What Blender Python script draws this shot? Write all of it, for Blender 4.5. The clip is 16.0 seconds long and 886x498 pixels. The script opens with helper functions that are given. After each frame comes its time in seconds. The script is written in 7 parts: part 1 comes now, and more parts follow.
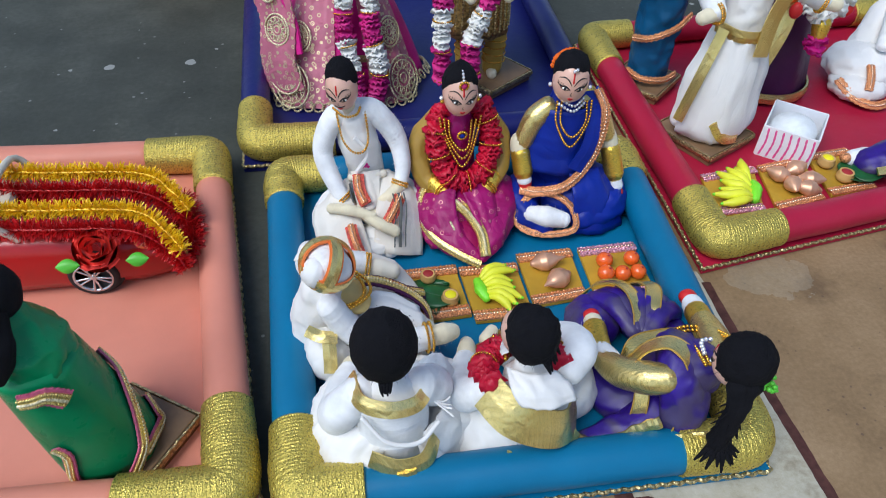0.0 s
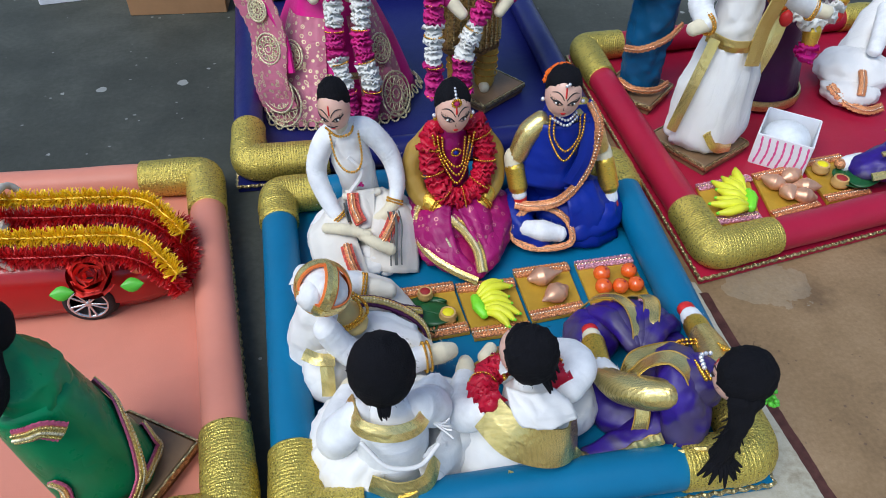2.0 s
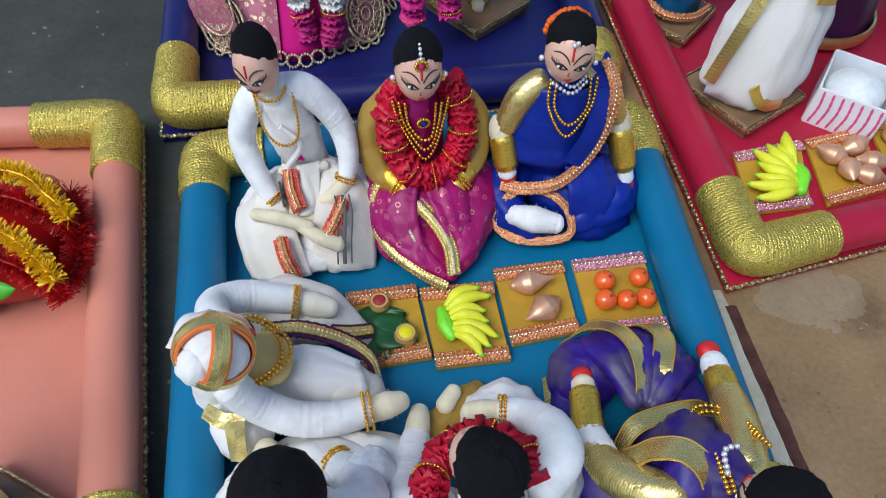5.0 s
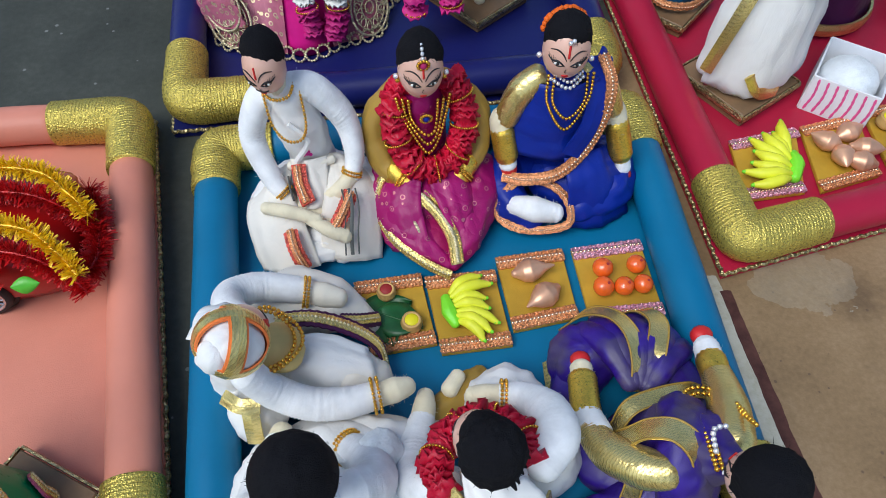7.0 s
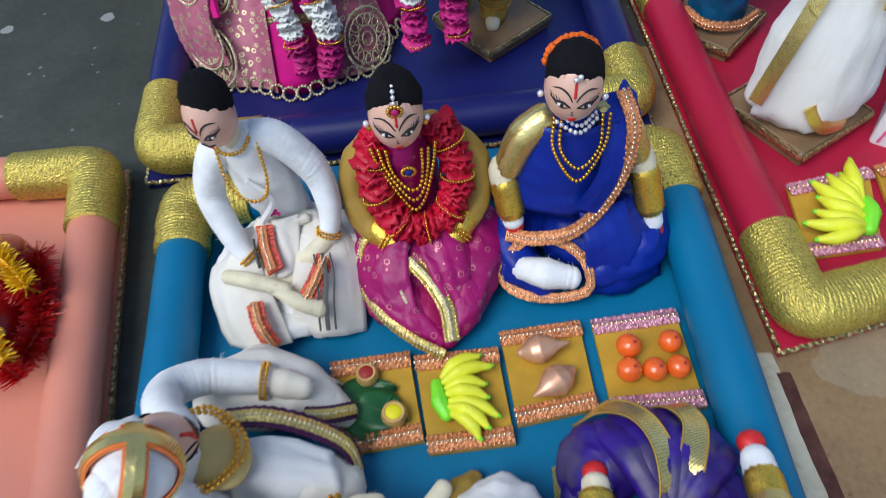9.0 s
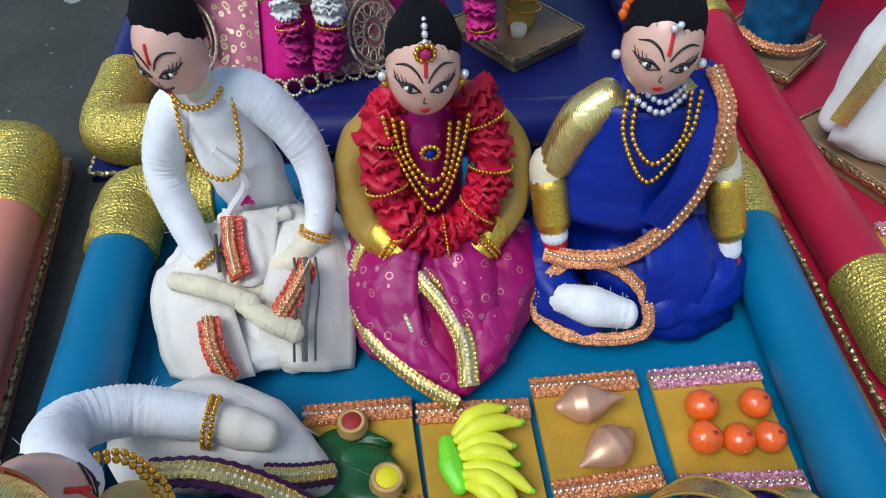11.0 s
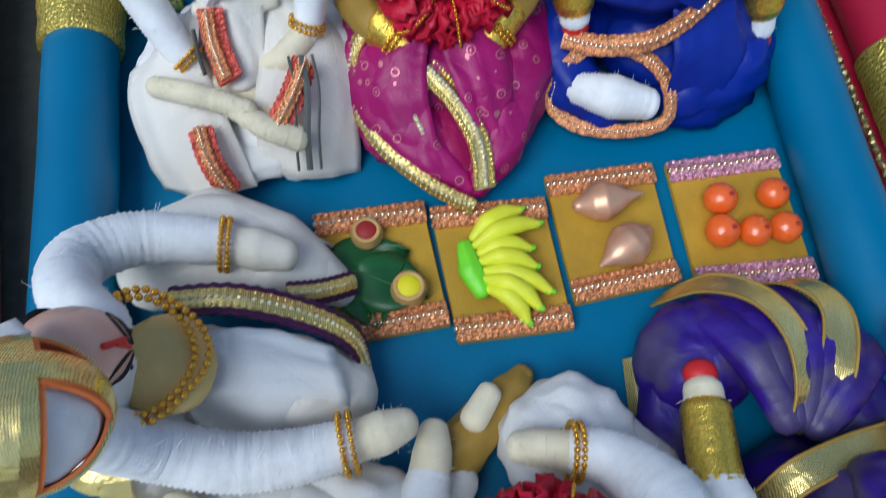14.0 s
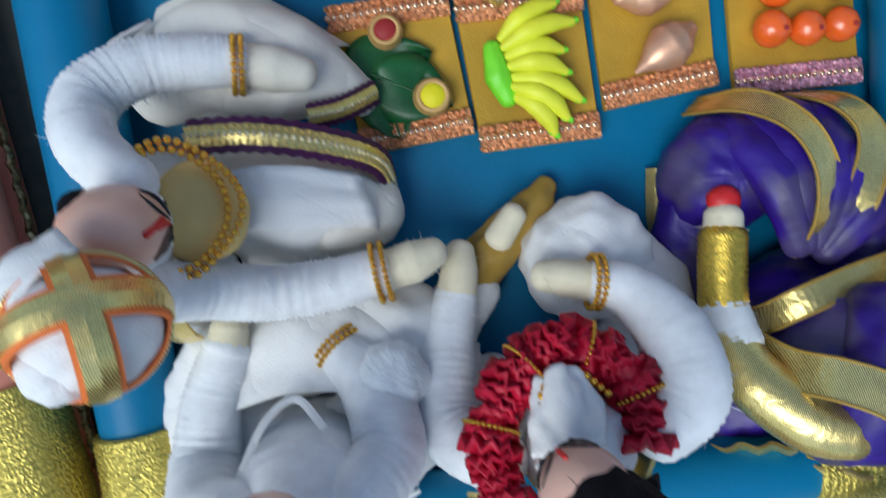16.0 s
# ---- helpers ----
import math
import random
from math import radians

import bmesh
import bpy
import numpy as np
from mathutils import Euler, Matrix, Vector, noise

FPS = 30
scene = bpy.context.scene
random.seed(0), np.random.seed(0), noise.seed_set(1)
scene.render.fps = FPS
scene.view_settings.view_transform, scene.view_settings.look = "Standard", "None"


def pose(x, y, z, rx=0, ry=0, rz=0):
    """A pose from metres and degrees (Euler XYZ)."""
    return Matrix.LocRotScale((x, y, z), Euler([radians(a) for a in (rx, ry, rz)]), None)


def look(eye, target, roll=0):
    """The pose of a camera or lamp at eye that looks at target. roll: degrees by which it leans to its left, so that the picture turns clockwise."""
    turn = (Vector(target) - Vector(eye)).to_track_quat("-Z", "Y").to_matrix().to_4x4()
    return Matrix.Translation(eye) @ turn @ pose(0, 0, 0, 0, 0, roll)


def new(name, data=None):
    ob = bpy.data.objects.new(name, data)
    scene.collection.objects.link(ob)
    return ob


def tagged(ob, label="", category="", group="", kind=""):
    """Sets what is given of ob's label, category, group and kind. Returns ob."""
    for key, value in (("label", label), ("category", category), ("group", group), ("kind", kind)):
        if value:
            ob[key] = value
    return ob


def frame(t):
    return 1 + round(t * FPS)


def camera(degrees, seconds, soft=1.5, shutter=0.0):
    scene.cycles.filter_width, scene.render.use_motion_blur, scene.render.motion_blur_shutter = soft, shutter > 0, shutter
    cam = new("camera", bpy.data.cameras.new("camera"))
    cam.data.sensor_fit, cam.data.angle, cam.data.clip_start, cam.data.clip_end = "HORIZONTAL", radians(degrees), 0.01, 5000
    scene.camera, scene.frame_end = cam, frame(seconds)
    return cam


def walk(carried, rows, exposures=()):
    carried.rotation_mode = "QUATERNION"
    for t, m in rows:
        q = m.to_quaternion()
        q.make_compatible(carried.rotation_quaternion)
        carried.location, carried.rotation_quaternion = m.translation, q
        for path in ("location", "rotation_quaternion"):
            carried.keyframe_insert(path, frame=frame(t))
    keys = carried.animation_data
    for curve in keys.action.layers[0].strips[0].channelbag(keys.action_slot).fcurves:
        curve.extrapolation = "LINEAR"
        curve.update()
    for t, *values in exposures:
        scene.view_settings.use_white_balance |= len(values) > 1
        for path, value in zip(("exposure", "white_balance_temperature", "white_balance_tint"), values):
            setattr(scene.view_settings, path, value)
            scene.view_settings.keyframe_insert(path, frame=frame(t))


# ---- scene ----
cam = camera(64.2, 16.0, soft=0.8, shutter=0.6)
PATH = [
    (0, (-0.111, -0.1, 0.613), (0.16, 1.321, -0.768), 2.4),
    (0.5, (-0.109, -0.092, 0.617), (0.178, 1.336, -0.753), 2.1),
    (1, (-0.108, -0.089, 0.614), (0.173, 1.34, -0.756), 1.6),
    (1.5, (-0.108, -0.085, 0.612), (0.166, 1.349, -0.755), 1.0),
    (2, (-0.108, -0.091, 0.618), (0.172, 1.345, -0.745), 1.2),
    (2.5, (-0.107, -0.082, 0.623), (0.185, 1.344, -0.749), 0.4),
    (3, (-0.109, -0.081, 0.622), (0.268, 1.302, -0.772), 1.0),
    (3.2, (-0.122, -0.067, 0.631), (0.28, 1.295, -0.777), 1.1),
    (5.3, (-0.021, 0.12, 0.572), (0.18, 1.256, -1.062), 2.9),
    (5.5, (-0.029, 0.109, 0.583), (0.192, 1.227, -1.061), 3.9),
    (6, (-0.025, 0.11, 0.597), (0.191, 1.251, -1.031), 2.9),
    (6.5, (-0.023, 0.107, 0.601), (0.175, 1.233, -1.04), 1.9),
    (7, (-0.025, 0.105, 0.601), (0.162, 1.239, -1.036), 1.3),
    (7.5, (-0.016, 0.104, 0.594), (0.152, 1.246, -1.039), 0.1),
    (8, (-0.013, 0.12, 0.578), (0.131, 1.163, -1.123), -0.4),
    (8.5, (0.024, 0.159, 0.568), (0.042, 1.225, -1.124), -6.2),
    (9, (0.042, 0.195, 0.537), (0.079, 1.395, -1.063), -5.2),
    (9.5, (0.035, 0.226, 0.466), (0.142, 1.485, -1.084), -0.0),
    (9.7, (0.036, 0.25, 0.448), (0.14, 1.514, -1.099), -0.1),
    (11.8, (-0.007, 0.249, 0.402), (0.185, 1.64, -1.023), 4.0),
    (12, (-0.008, 0.253, 0.405), (0.211, 1.623, -1.036), 4.2),
    (12.5, (-0.003, 0.288, 0.407), (0.222, 1.464, -1.195), 5.6),
    (13, (-0.007, 0.295, 0.397), (0.207, 1.301, -1.319), 5.4),
    (13.5, (-0.01, 0.296, 0.392), (0.223, 1.167, -1.394), 7.6),
    (14, (-0.017, 0.291, 0.397), (0.177, 1.061, -1.438), 6.7),
    (14.5, (-0.009, 0.292, 0.403), (0.117, 0.808, -1.525), 6.0),
    (15, (0.0, 0.3, 0.392), (0.131, 0.58, -1.584), 16.1),
    (15.5, (-0.006, 0.321, 0.405), (0.102, 0.321, -1.592), 81.8),
    (16, (-0.025, 0.368, 0.404), (0.079, 0.243, -1.589), 132.4),
]
walk(cam, [(t, look(eye, target, roll)) for t, eye, target, roll in PATH],
     [(0.0, 0.08, 6350, 8), (3.2, 0.08, 6350, 8), (5.3, 0.04, 6450, 7), (9.7, 0.09, 6350, 6), (12.0, 0.05, 6150, 5), (13.0, 0.02, 6100, 5), (14.0, -0.10, 6050, 4), (15.5, -0.02, 6200, 3), (16.0, -0.03, 6200, 3)])

# ---------------------------------------------------------------- light
world = bpy.data.worlds.new("overcast_sky")
scene.world = world
world.use_nodes = True
wn = world.node_tree
sky = wn.nodes.new("ShaderNodeTexSky")
sky.sky_type, sky.sun_disc = "NISHITA", False
SUN_EL, SUN_AZ = radians(56), radians(-128)
sky.sun_elevation, sky.sun_rotation = SUN_EL, SUN_AZ
wn.nodes["Background"].inputs["Strength"].default_value = 0.15
wn.links.new(sky.outputs[0], wn.nodes["Background"].inputs["Color"])
sun = new("sun", bpy.data.lights.new("sun", "SUN"))
sun.data.energy, sun.data.angle, sun.data.color = 2.15, radians(35), (0.97, 0.985, 1.0)
sun.matrix_world = look((math.sin(SUN_AZ) * math.cos(SUN_EL) * 5, math.cos(SUN_AZ) * math.cos(SUN_EL) * 5, math.sin(SUN_EL) * 5), (0, 0, 0))


# ---------------------------------------------------------------- materials
class Nodes:
    """A small writer of node materials in object space."""

    def __init__(self, name):
        self.m = bpy.data.materials.new(name)
        self.m.use_nodes = True
        self.t = self.m.node_tree
        self.b = self.t.nodes["Principled BSDF"]
        self.co = self.t.nodes.new("ShaderNodeTexCoord").outputs["Object"]

    def node(self, kind, **inputs):
        n = self.t.nodes.new(kind)
        for k, v in inputs.items():
            self.put(n, k, v)
        return n

    def put(self, n, key, v):
        s = n.inputs[int(key[1:])] if key[0] == "_" else n.inputs[key]
        if isinstance(v, bpy.types.NodeSocket):
            self.t.links.new(v, s)
        else:
            s.default_value = v

    def noise(self, scale, detail=3.0, rough=0.55, co=None):
        return self.node("ShaderNodeTexNoise", Vector=co or self.co, Scale=scale, Detail=detail, Roughness=rough).outputs["Fac"]

    def voronoi(self, scale, out="Distance", co=None):
        return self.node("ShaderNodeTexVoronoi", Vector=co or self.co, Scale=scale).outputs[out]

    def stretch(self, x, y, z):
        n = self.node("ShaderNodeMapping", Vector=self.co)
        n.inputs["Scale"].default_value = (x, y, z)
        return n.outputs[0]

    def math(self, op, a, b=0.0, c=0.0):
        n = self.t.nodes.new("ShaderNodeMath")
        n.operation = op
        for i, v in enumerate((a, b, c)):
            self.put(n, "_%d" % i, v)
        return n.outputs[0]

    def ramp(self, fac, stops):
        n = self.node("ShaderNodeValToRGB", Fac=fac)
        e = n.color_ramp.elements
        while len(e) < len(stops):
            e.new(0.5)
        for el, (p, c) in zip(e, stops):
            el.position = p
            el.color = (*c, 1) if len(c) == 3 else c
        return n.outputs["Color"]

    def mix(self, fac, a, b):
        n = self.t.nodes.new("ShaderNodeMix")
        n.data_type = "RGBA"
        for s, v in ((n.inputs[0], fac), (n.inputs[6], a), (n.inputs[7], b)):
            if isinstance(v, bpy.types.NodeSocket):
                self.t.links.new(v, s)
            else:
                s.default_value = v if isinstance(v, (int, float)) else (*v, 1)
        return n.outputs[2]

    def bump(self, height, strength=0.4, distance=0.001, under=None):
        n = self.node("ShaderNodeBump", Height=height, Strength=strength, Distance=distance)
        if under:
            self.t.links.new(under, n.inputs["Normal"])
        return n.outputs[0]

    def done(self, color, rough=0.6, metal=0.0, normal=None, sheen=0.0, spec=0.5, coat=0.0, alpha=None, trans=0.0):
        for k, v in (("Base Color", color), ("Roughness", rough), ("Metallic", metal), ("Normal", normal), ("Sheen Weight", sheen),
                     ("Specular IOR Level", spec), ("Coat Weight", coat), ("Alpha", alpha), ("Transmission Weight", trans)):
            if v is not None:
                self.put(self.b, k, (*v, 1) if isinstance(v, tuple) and len(v) == 3 else v)
        return self.m


def tint(c, k):
    return tuple(min(1, v * k) for v in c)


def satin(name, c, rough=0.42, var=0.12, weave=0.15, sheen=0.0, fold=0.0):
    """Woven satin or cotton: fine weave, slight unevenness of dye."""
    n = Nodes(name)
    base = n.ramp(n.noise(22, 4), [(0.3, tint(c, 1 - var)), (0.7, tint(c, 1 + var))])
    grain = n.noise(900, 2)
    height = n.math("ADD", grain, n.math("MULTIPLY", n.noise(90, 3), 1.5))
    under = None
    if fold:
        wide = n.node("ShaderNodeTexNoise", Vector=n.stretch(1, 1.25, 0.6), Scale=34.0, Detail=1.5, Roughness=0.4, Distortion=0.6).outputs["Fac"]
        ridge = n.math("ABSOLUTE", n.math("MULTIPLY_ADD", wide, 2.0, -1.0))
        under = n.bump(n.math("POWER", ridge, 0.8), 0.20 * fold, 0.005)
    return n.done(base, n.math("MULTIPLY_ADD", n.noise(60), 0.2, rough - 0.1), 0, n.bump(height, weave, 0.0012, under), 0.0, 0.3)


def yarn(name, c, rough=0.9, scale=380, depth=0.55, fuzz=0.3):
    """Soft wound yarn, fuzzy and matt."""
    n = Nodes(name)
    base = n.ramp(n.noise(60, 4), [(0.3, tint(c, 0.86)), (0.7, tint(c, 1.06))])
    h = n.math("ADD", n.noise(scale, 4, 0.7), n.noise(scale * 3, 2))
    return n.done(base, rough, 0, n.bump(h, depth, 0.0015), fuzz, 0.15)


def gold(name, c, rough=0.34, thread=0.5, scale=900, metal=0.9, lo=0.45, hi=1.35):
    """Metallic thread or lurex ribbon: glinting grains, some dull."""
    n = Nodes(name)
    v = n.voronoi(scale, "Color")
    base = n.ramp(n.node("ShaderNodeSeparateColor", Color=v).outputs[0], [(0.0, tint(c, lo)), (0.55, c), (1.0, tint(c, hi))])
    h = n.math("ADD", n.voronoi(scale), n.math("MULTIPLY", n.noise(scale * 0.4, 3), 0.8))
    return n.done(base, n.math("MULTIPLY_ADD", n.noise(scale * 0.5), 0.35, rough - 0.15), metal, n.bump(h, thread, 0.0016))


def lurex(name, c):
    """Woven lurex ribbon: close metal threads, satin bright, with soft creases."""
    n = Nodes(name)
    thread = n.math("MULTIPLY_ADD", n.node("ShaderNodeTexWave", Vector=n.stretch(1, 1, 1), Scale=420.0, Distortion=2.5, Detail=2.0).outputs["Fac"], 0.55, n.math("MULTIPLY", n.noise(700, 3), 0.45))
    soft = n.node("ShaderNodeTexNoise", Vector=n.co, Scale=70.0, Detail=2.0, Distortion=0.7).outputs["Fac"]
    crease = n.math("ABSOLUTE", n.math("MULTIPLY_ADD", soft, 2.0, -1.0))
    base = n.ramp(n.math("MULTIPLY_ADD", n.noise(45, 3), 0.5, n.math("MULTIPLY", thread, 0.5)), [(0.25, tint(c, 0.72)), (0.5, c), (0.8, (0.95, 0.80, 0.40))])
    fine = n.bump(thread, 0.16, 0.0007, n.bump(crease, 0.22, 0.003))
    return n.done(base, n.math("MULTIPLY_ADD", thread, 0.16, 0.22), 0.88, fine)


def wrapped(name, c):
    """Gold thread wound round and round the elbow pieces."""
    n = Nodes(name)
    v = n.node("ShaderNodeSeparateColor", Color=n.voronoi(620, "Color")).outputs[0]
    base = n.ramp(n.math("MULTIPLY_ADD", n.noise(35, 3), 0.5, n.math("MULTIPLY", v, 0.6)), [(0.15, tint(c, 0.85)), (0.5, c), (0.9, tint(c, 1.2))])
    h = n.math("ADD", n.voronoi(620), n.math("MULTIPLY", n.noise(260, 4), 1.0))
    return n.done(base, n.math("MULTIPLY_ADD", v, 0.25, 0.24), 0.7, n.bump(h, 0.6, 0.0014))


def plain(name, c, rough=0.5, metal=0.0, var=0.08, scale=60, bump=0.1, spec=0.5, coat=0.0):
    n = Nodes(name)
    base = n.ramp(n.noise(scale, 4), [(0.3, tint(c, 1 - var)), (0.7, tint(c, 1 + var))])
    return n.done(base, rough, metal, n.bump(n.noise(scale * 6, 3), bump, 0.001), 0, spec, coat)


def dotted(name, c, d, scale=75, ring=0.26, width=0.10, rough=0.45, metal=0.0):
    """Silk with small woven rings and specks of zari."""
    n = Nodes(name)
    v = n.voronoi(scale)
    band = n.math("LESS_THAN", n.math("ABSOLUTE", n.math("SUBTRACT", v, ring)), width * 0.5)
    dot = n.math("LESS_THAN", v, 0.09)
    mask = n.math("MAXIMUM", band, dot)
    base = n.mix(mask, n.ramp(n.noise(30, 4), [(0.3, tint(c, 0.8)), (0.7, tint(c, 1.15))]), d)
    h = n.math("ADD", n.noise(800, 2), mask)
    wide = n.node("ShaderNodeTexNoise", Vector=n.co, Scale=40.0, Detail=1.0, Distortion=0.8).outputs["Fac"]
    crease = n.bump(n.math("ABSOLUTE", n.math("MULTIPLY_ADD", wide, 2.0, -1.0)), 0.35, 0.005)
    return n.done(base, rough, n.math("MULTIPLY", mask, 0.6), n.bump(h, 0.25, 0.001, crease), 0.0, 0.4)


def organza(name, c, d):
    """Thin shot silk, glossy on the creases, with soft duller patches."""
    n = Nodes(name)
    patch = n.ramp(n.noise(26, 2), [(0.50, (0, 0, 0)), (0.58, (1, 1, 1))])
    base = n.mix(n.math("MULTIPLY", patch, 0.7), n.ramp(n.noise(40, 4), [(0.3, tint(c, 0.6)), (0.7, tint(c, 1.3))]), d)
    wide = n.node("ShaderNodeTexNoise", Vector=n.stretch(1, 1.4, 0.7), Scale=38.0, Detail=1.0, Distortion=1.0).outputs["Fac"]
    ridge = n.math("ABSOLUTE", n.math("MULTIPLY_ADD", wide, 2.0, -1.0))
    return n.done(base, n.math("MULTIPLY_ADD", n.noise(30, 3), 0.3, 0.28), 0.0, n.bump(n.noise(1200, 2), 0.3, 0.0008, n.bump(ridge, 0.14, 0.005)), 0.0, 0.5)


def ground_mat():
    n = Nodes("ground")
    xyz = n.node("ShaderNodeSeparateXYZ", Vector=n.co)
    wob = n.math("MULTIPLY_ADD", n.noise(9, 5), 0.03, -0.015)
    x = n.math("ADD", xyz.outputs[0], n.math("MULTIPLY", wob, 0.5))
    y = n.math("ADD", xyz.outputs[1], wob)
    grey = n.ramp(n.math("MULTIPLY_ADD", n.noise(5, 6, 0.6), 0.75, n.math("MULTIPLY", n.noise(120, 4), 0.25)),
                  [(0.3, (0.032, 0.036, 0.030)), (0.5, (0.056, 0.061, 0.051)), (0.72, (0.096, 0.102, 0.086))])
    # splashes of whitewash on the concrete
    vor = n.node("ShaderNodeTexVoronoi", Vector=n.node("ShaderNodeVectorMath", _0=n.co, _1=(0.37, 0.11, 0)).outputs[0], Scale=13.0)
    size = n.math("MULTIPLY_ADD", n.math("POWER", n.node("ShaderNodeSeparateColor", Color=vor.outputs["Color"]).outputs[1], 3.0), 0.13, 0.02)
    spot = n.math("LESS_THAN", n.math("ADD", vor.outputs["Distance"], n.math("MULTIPLY_ADD", n.noise(130, 4), 0.10, -0.05)), size)
    fine = n.math("LESS_THAN", n.math("ADD", n.voronoi(34), n.math("MULTIPLY", n.noise(11, 3), 0.25)), 0.185)
    grey = n.mix(n.math("MULTIPLY", n.math("MAXIMUM", spot, n.math("MULTIPLY", fine, 0.6)), 0.5), grey, (0.50, 0.52, 0.49))
    # brown floor paint, a cream band and its dark red lines
    tan = n.ramp(n.math("MULTIPLY_ADD", n.noise(7, 6, 0.65), 0.7, n.math("MULTIPLY", n.noise(200, 3), 0.3)),
                 [(0.3, (0.175, 0.112, 0.058)), (0.5, (0.265, 0.172, 0.090)), (0.7, (0.36, 0.245, 0.140))])
    speck = n.math("LESS_THAN", n.math("ADD", n.voronoi(23), n.math("MULTIPLY", n.noise(9, 3), 0.3)), 0.175)
    tan = n.mix(n.math("MULTIPLY", speck, 0.7), tan, (0.07, 0.045, 0.04))
    dust = n.math("LESS_THAN", n.math("ADD", n.voronoi(75), n.math("MULTIPLY", n.noise(14, 3), 0.4)), 0.27)
    tan = n.mix(n.math("MULTIPLY", dust, 0.55), tan, (0.09, 0.06, 0.05))
    worn = n.math("GREATER_THAN", n.noise(13, 6, 0.6), 0.69)
    # scuffed light patch beside the crimson tray, oil stains elsewhere
    px_, py_ = n.math("SUBTRACT", x, 0.40), n.math("MULTIPLY", n.math("SUBTRACT", y, 0.435), 1.6)
    scuff = n.math("LESS_THAN", n.math("ADD", n.math("ADD", n.math("MULTIPLY", px_, px_), n.math("MULTIPLY", py_, py_)), n.math("MULTIPLY_ADD", n.noise(24, 5), 0.010, -0.005)), 0.0030)
    worn = n.math("MAXIMUM", worn, n.math("MULTIPLY", scuff, 0.42))
    stain = n.ramp(n.noise(8, 5, 0.6), [(0.56, (0, 0, 0)), (0.66, (1, 1, 1))])
    tan = n.mix(n.math("MULTIPLY", stain, 0.55), tan, (0.10, 0.062, 0.036))
    cream = n.ramp(n.math("MULTIPLY_ADD", n.noise(18, 6, 0.7), 0.7, n.math("MULTIPLY", n.noise(150, 3), 0.3)), [(0.30, (0.26, 0.22, 0.15)), (0.48, (0.43, 0.40, 0.31)), (0.7, (0.54, 0.52, 0.44))])
    tan = n.mix(n.math("MULTIPLY", worn, 0.5), tan, cream)
    maroon = n.ramp(n.noise(70, 4), [(0.3, (0.05, 0.018, 0.016)), (0.7, (0.11, 0.045, 0.035))])

    def step(a, lo):
        return n.math("GREATER_THAN", a, lo)

    def between(a, lo, hi):
        return n.math("MULTIPLY", step(a, lo), n.math("LESS_THAN", a, hi))

    base = n.mix(n.math("MULTIPLY", step(x, 0.02), n.math("LESS_THAN", y, 0.86)), grey, tan)
    band = n.math("MULTIPLY", between(x, 0.128, 0.314), n.math("LESS_THAN", y, 0.45))
    base = n.mix(band, base, cream)
    lines = n.math("MAXIMUM", between(x, 0.310, 0.322), between(x, 0.112, 0.130))
    lines = n.math("MULTIPLY", lines, n.math("LESS_THAN", y, 0.43))
    bx = n.math("MULTIPLY", n.math("SUBTRACT", x, 0.135), 0.75)
    by = n.math("SUBTRACT", y, 0.135)
    blot = n.math("LESS_THAN", n.math("ADD", n.math("MULTIPLY", bx, bx), n.math("MULTIPLY", by, by)), 0.0016)
    base = n.mix(n.math("MAXIMUM", lines, blot), base, maroon)
    h = n.math("ADD", n.noise(60, 6, 0.7), n.math("MULTIPLY", n.noise(400, 3), 0.5))
    return n.done(base, n.math("MULTIPLY_ADD", n.noise(12, 4), 0.3, 0.5), 0, n.bump(h, 0.3, 0.002), 0, 0.2)


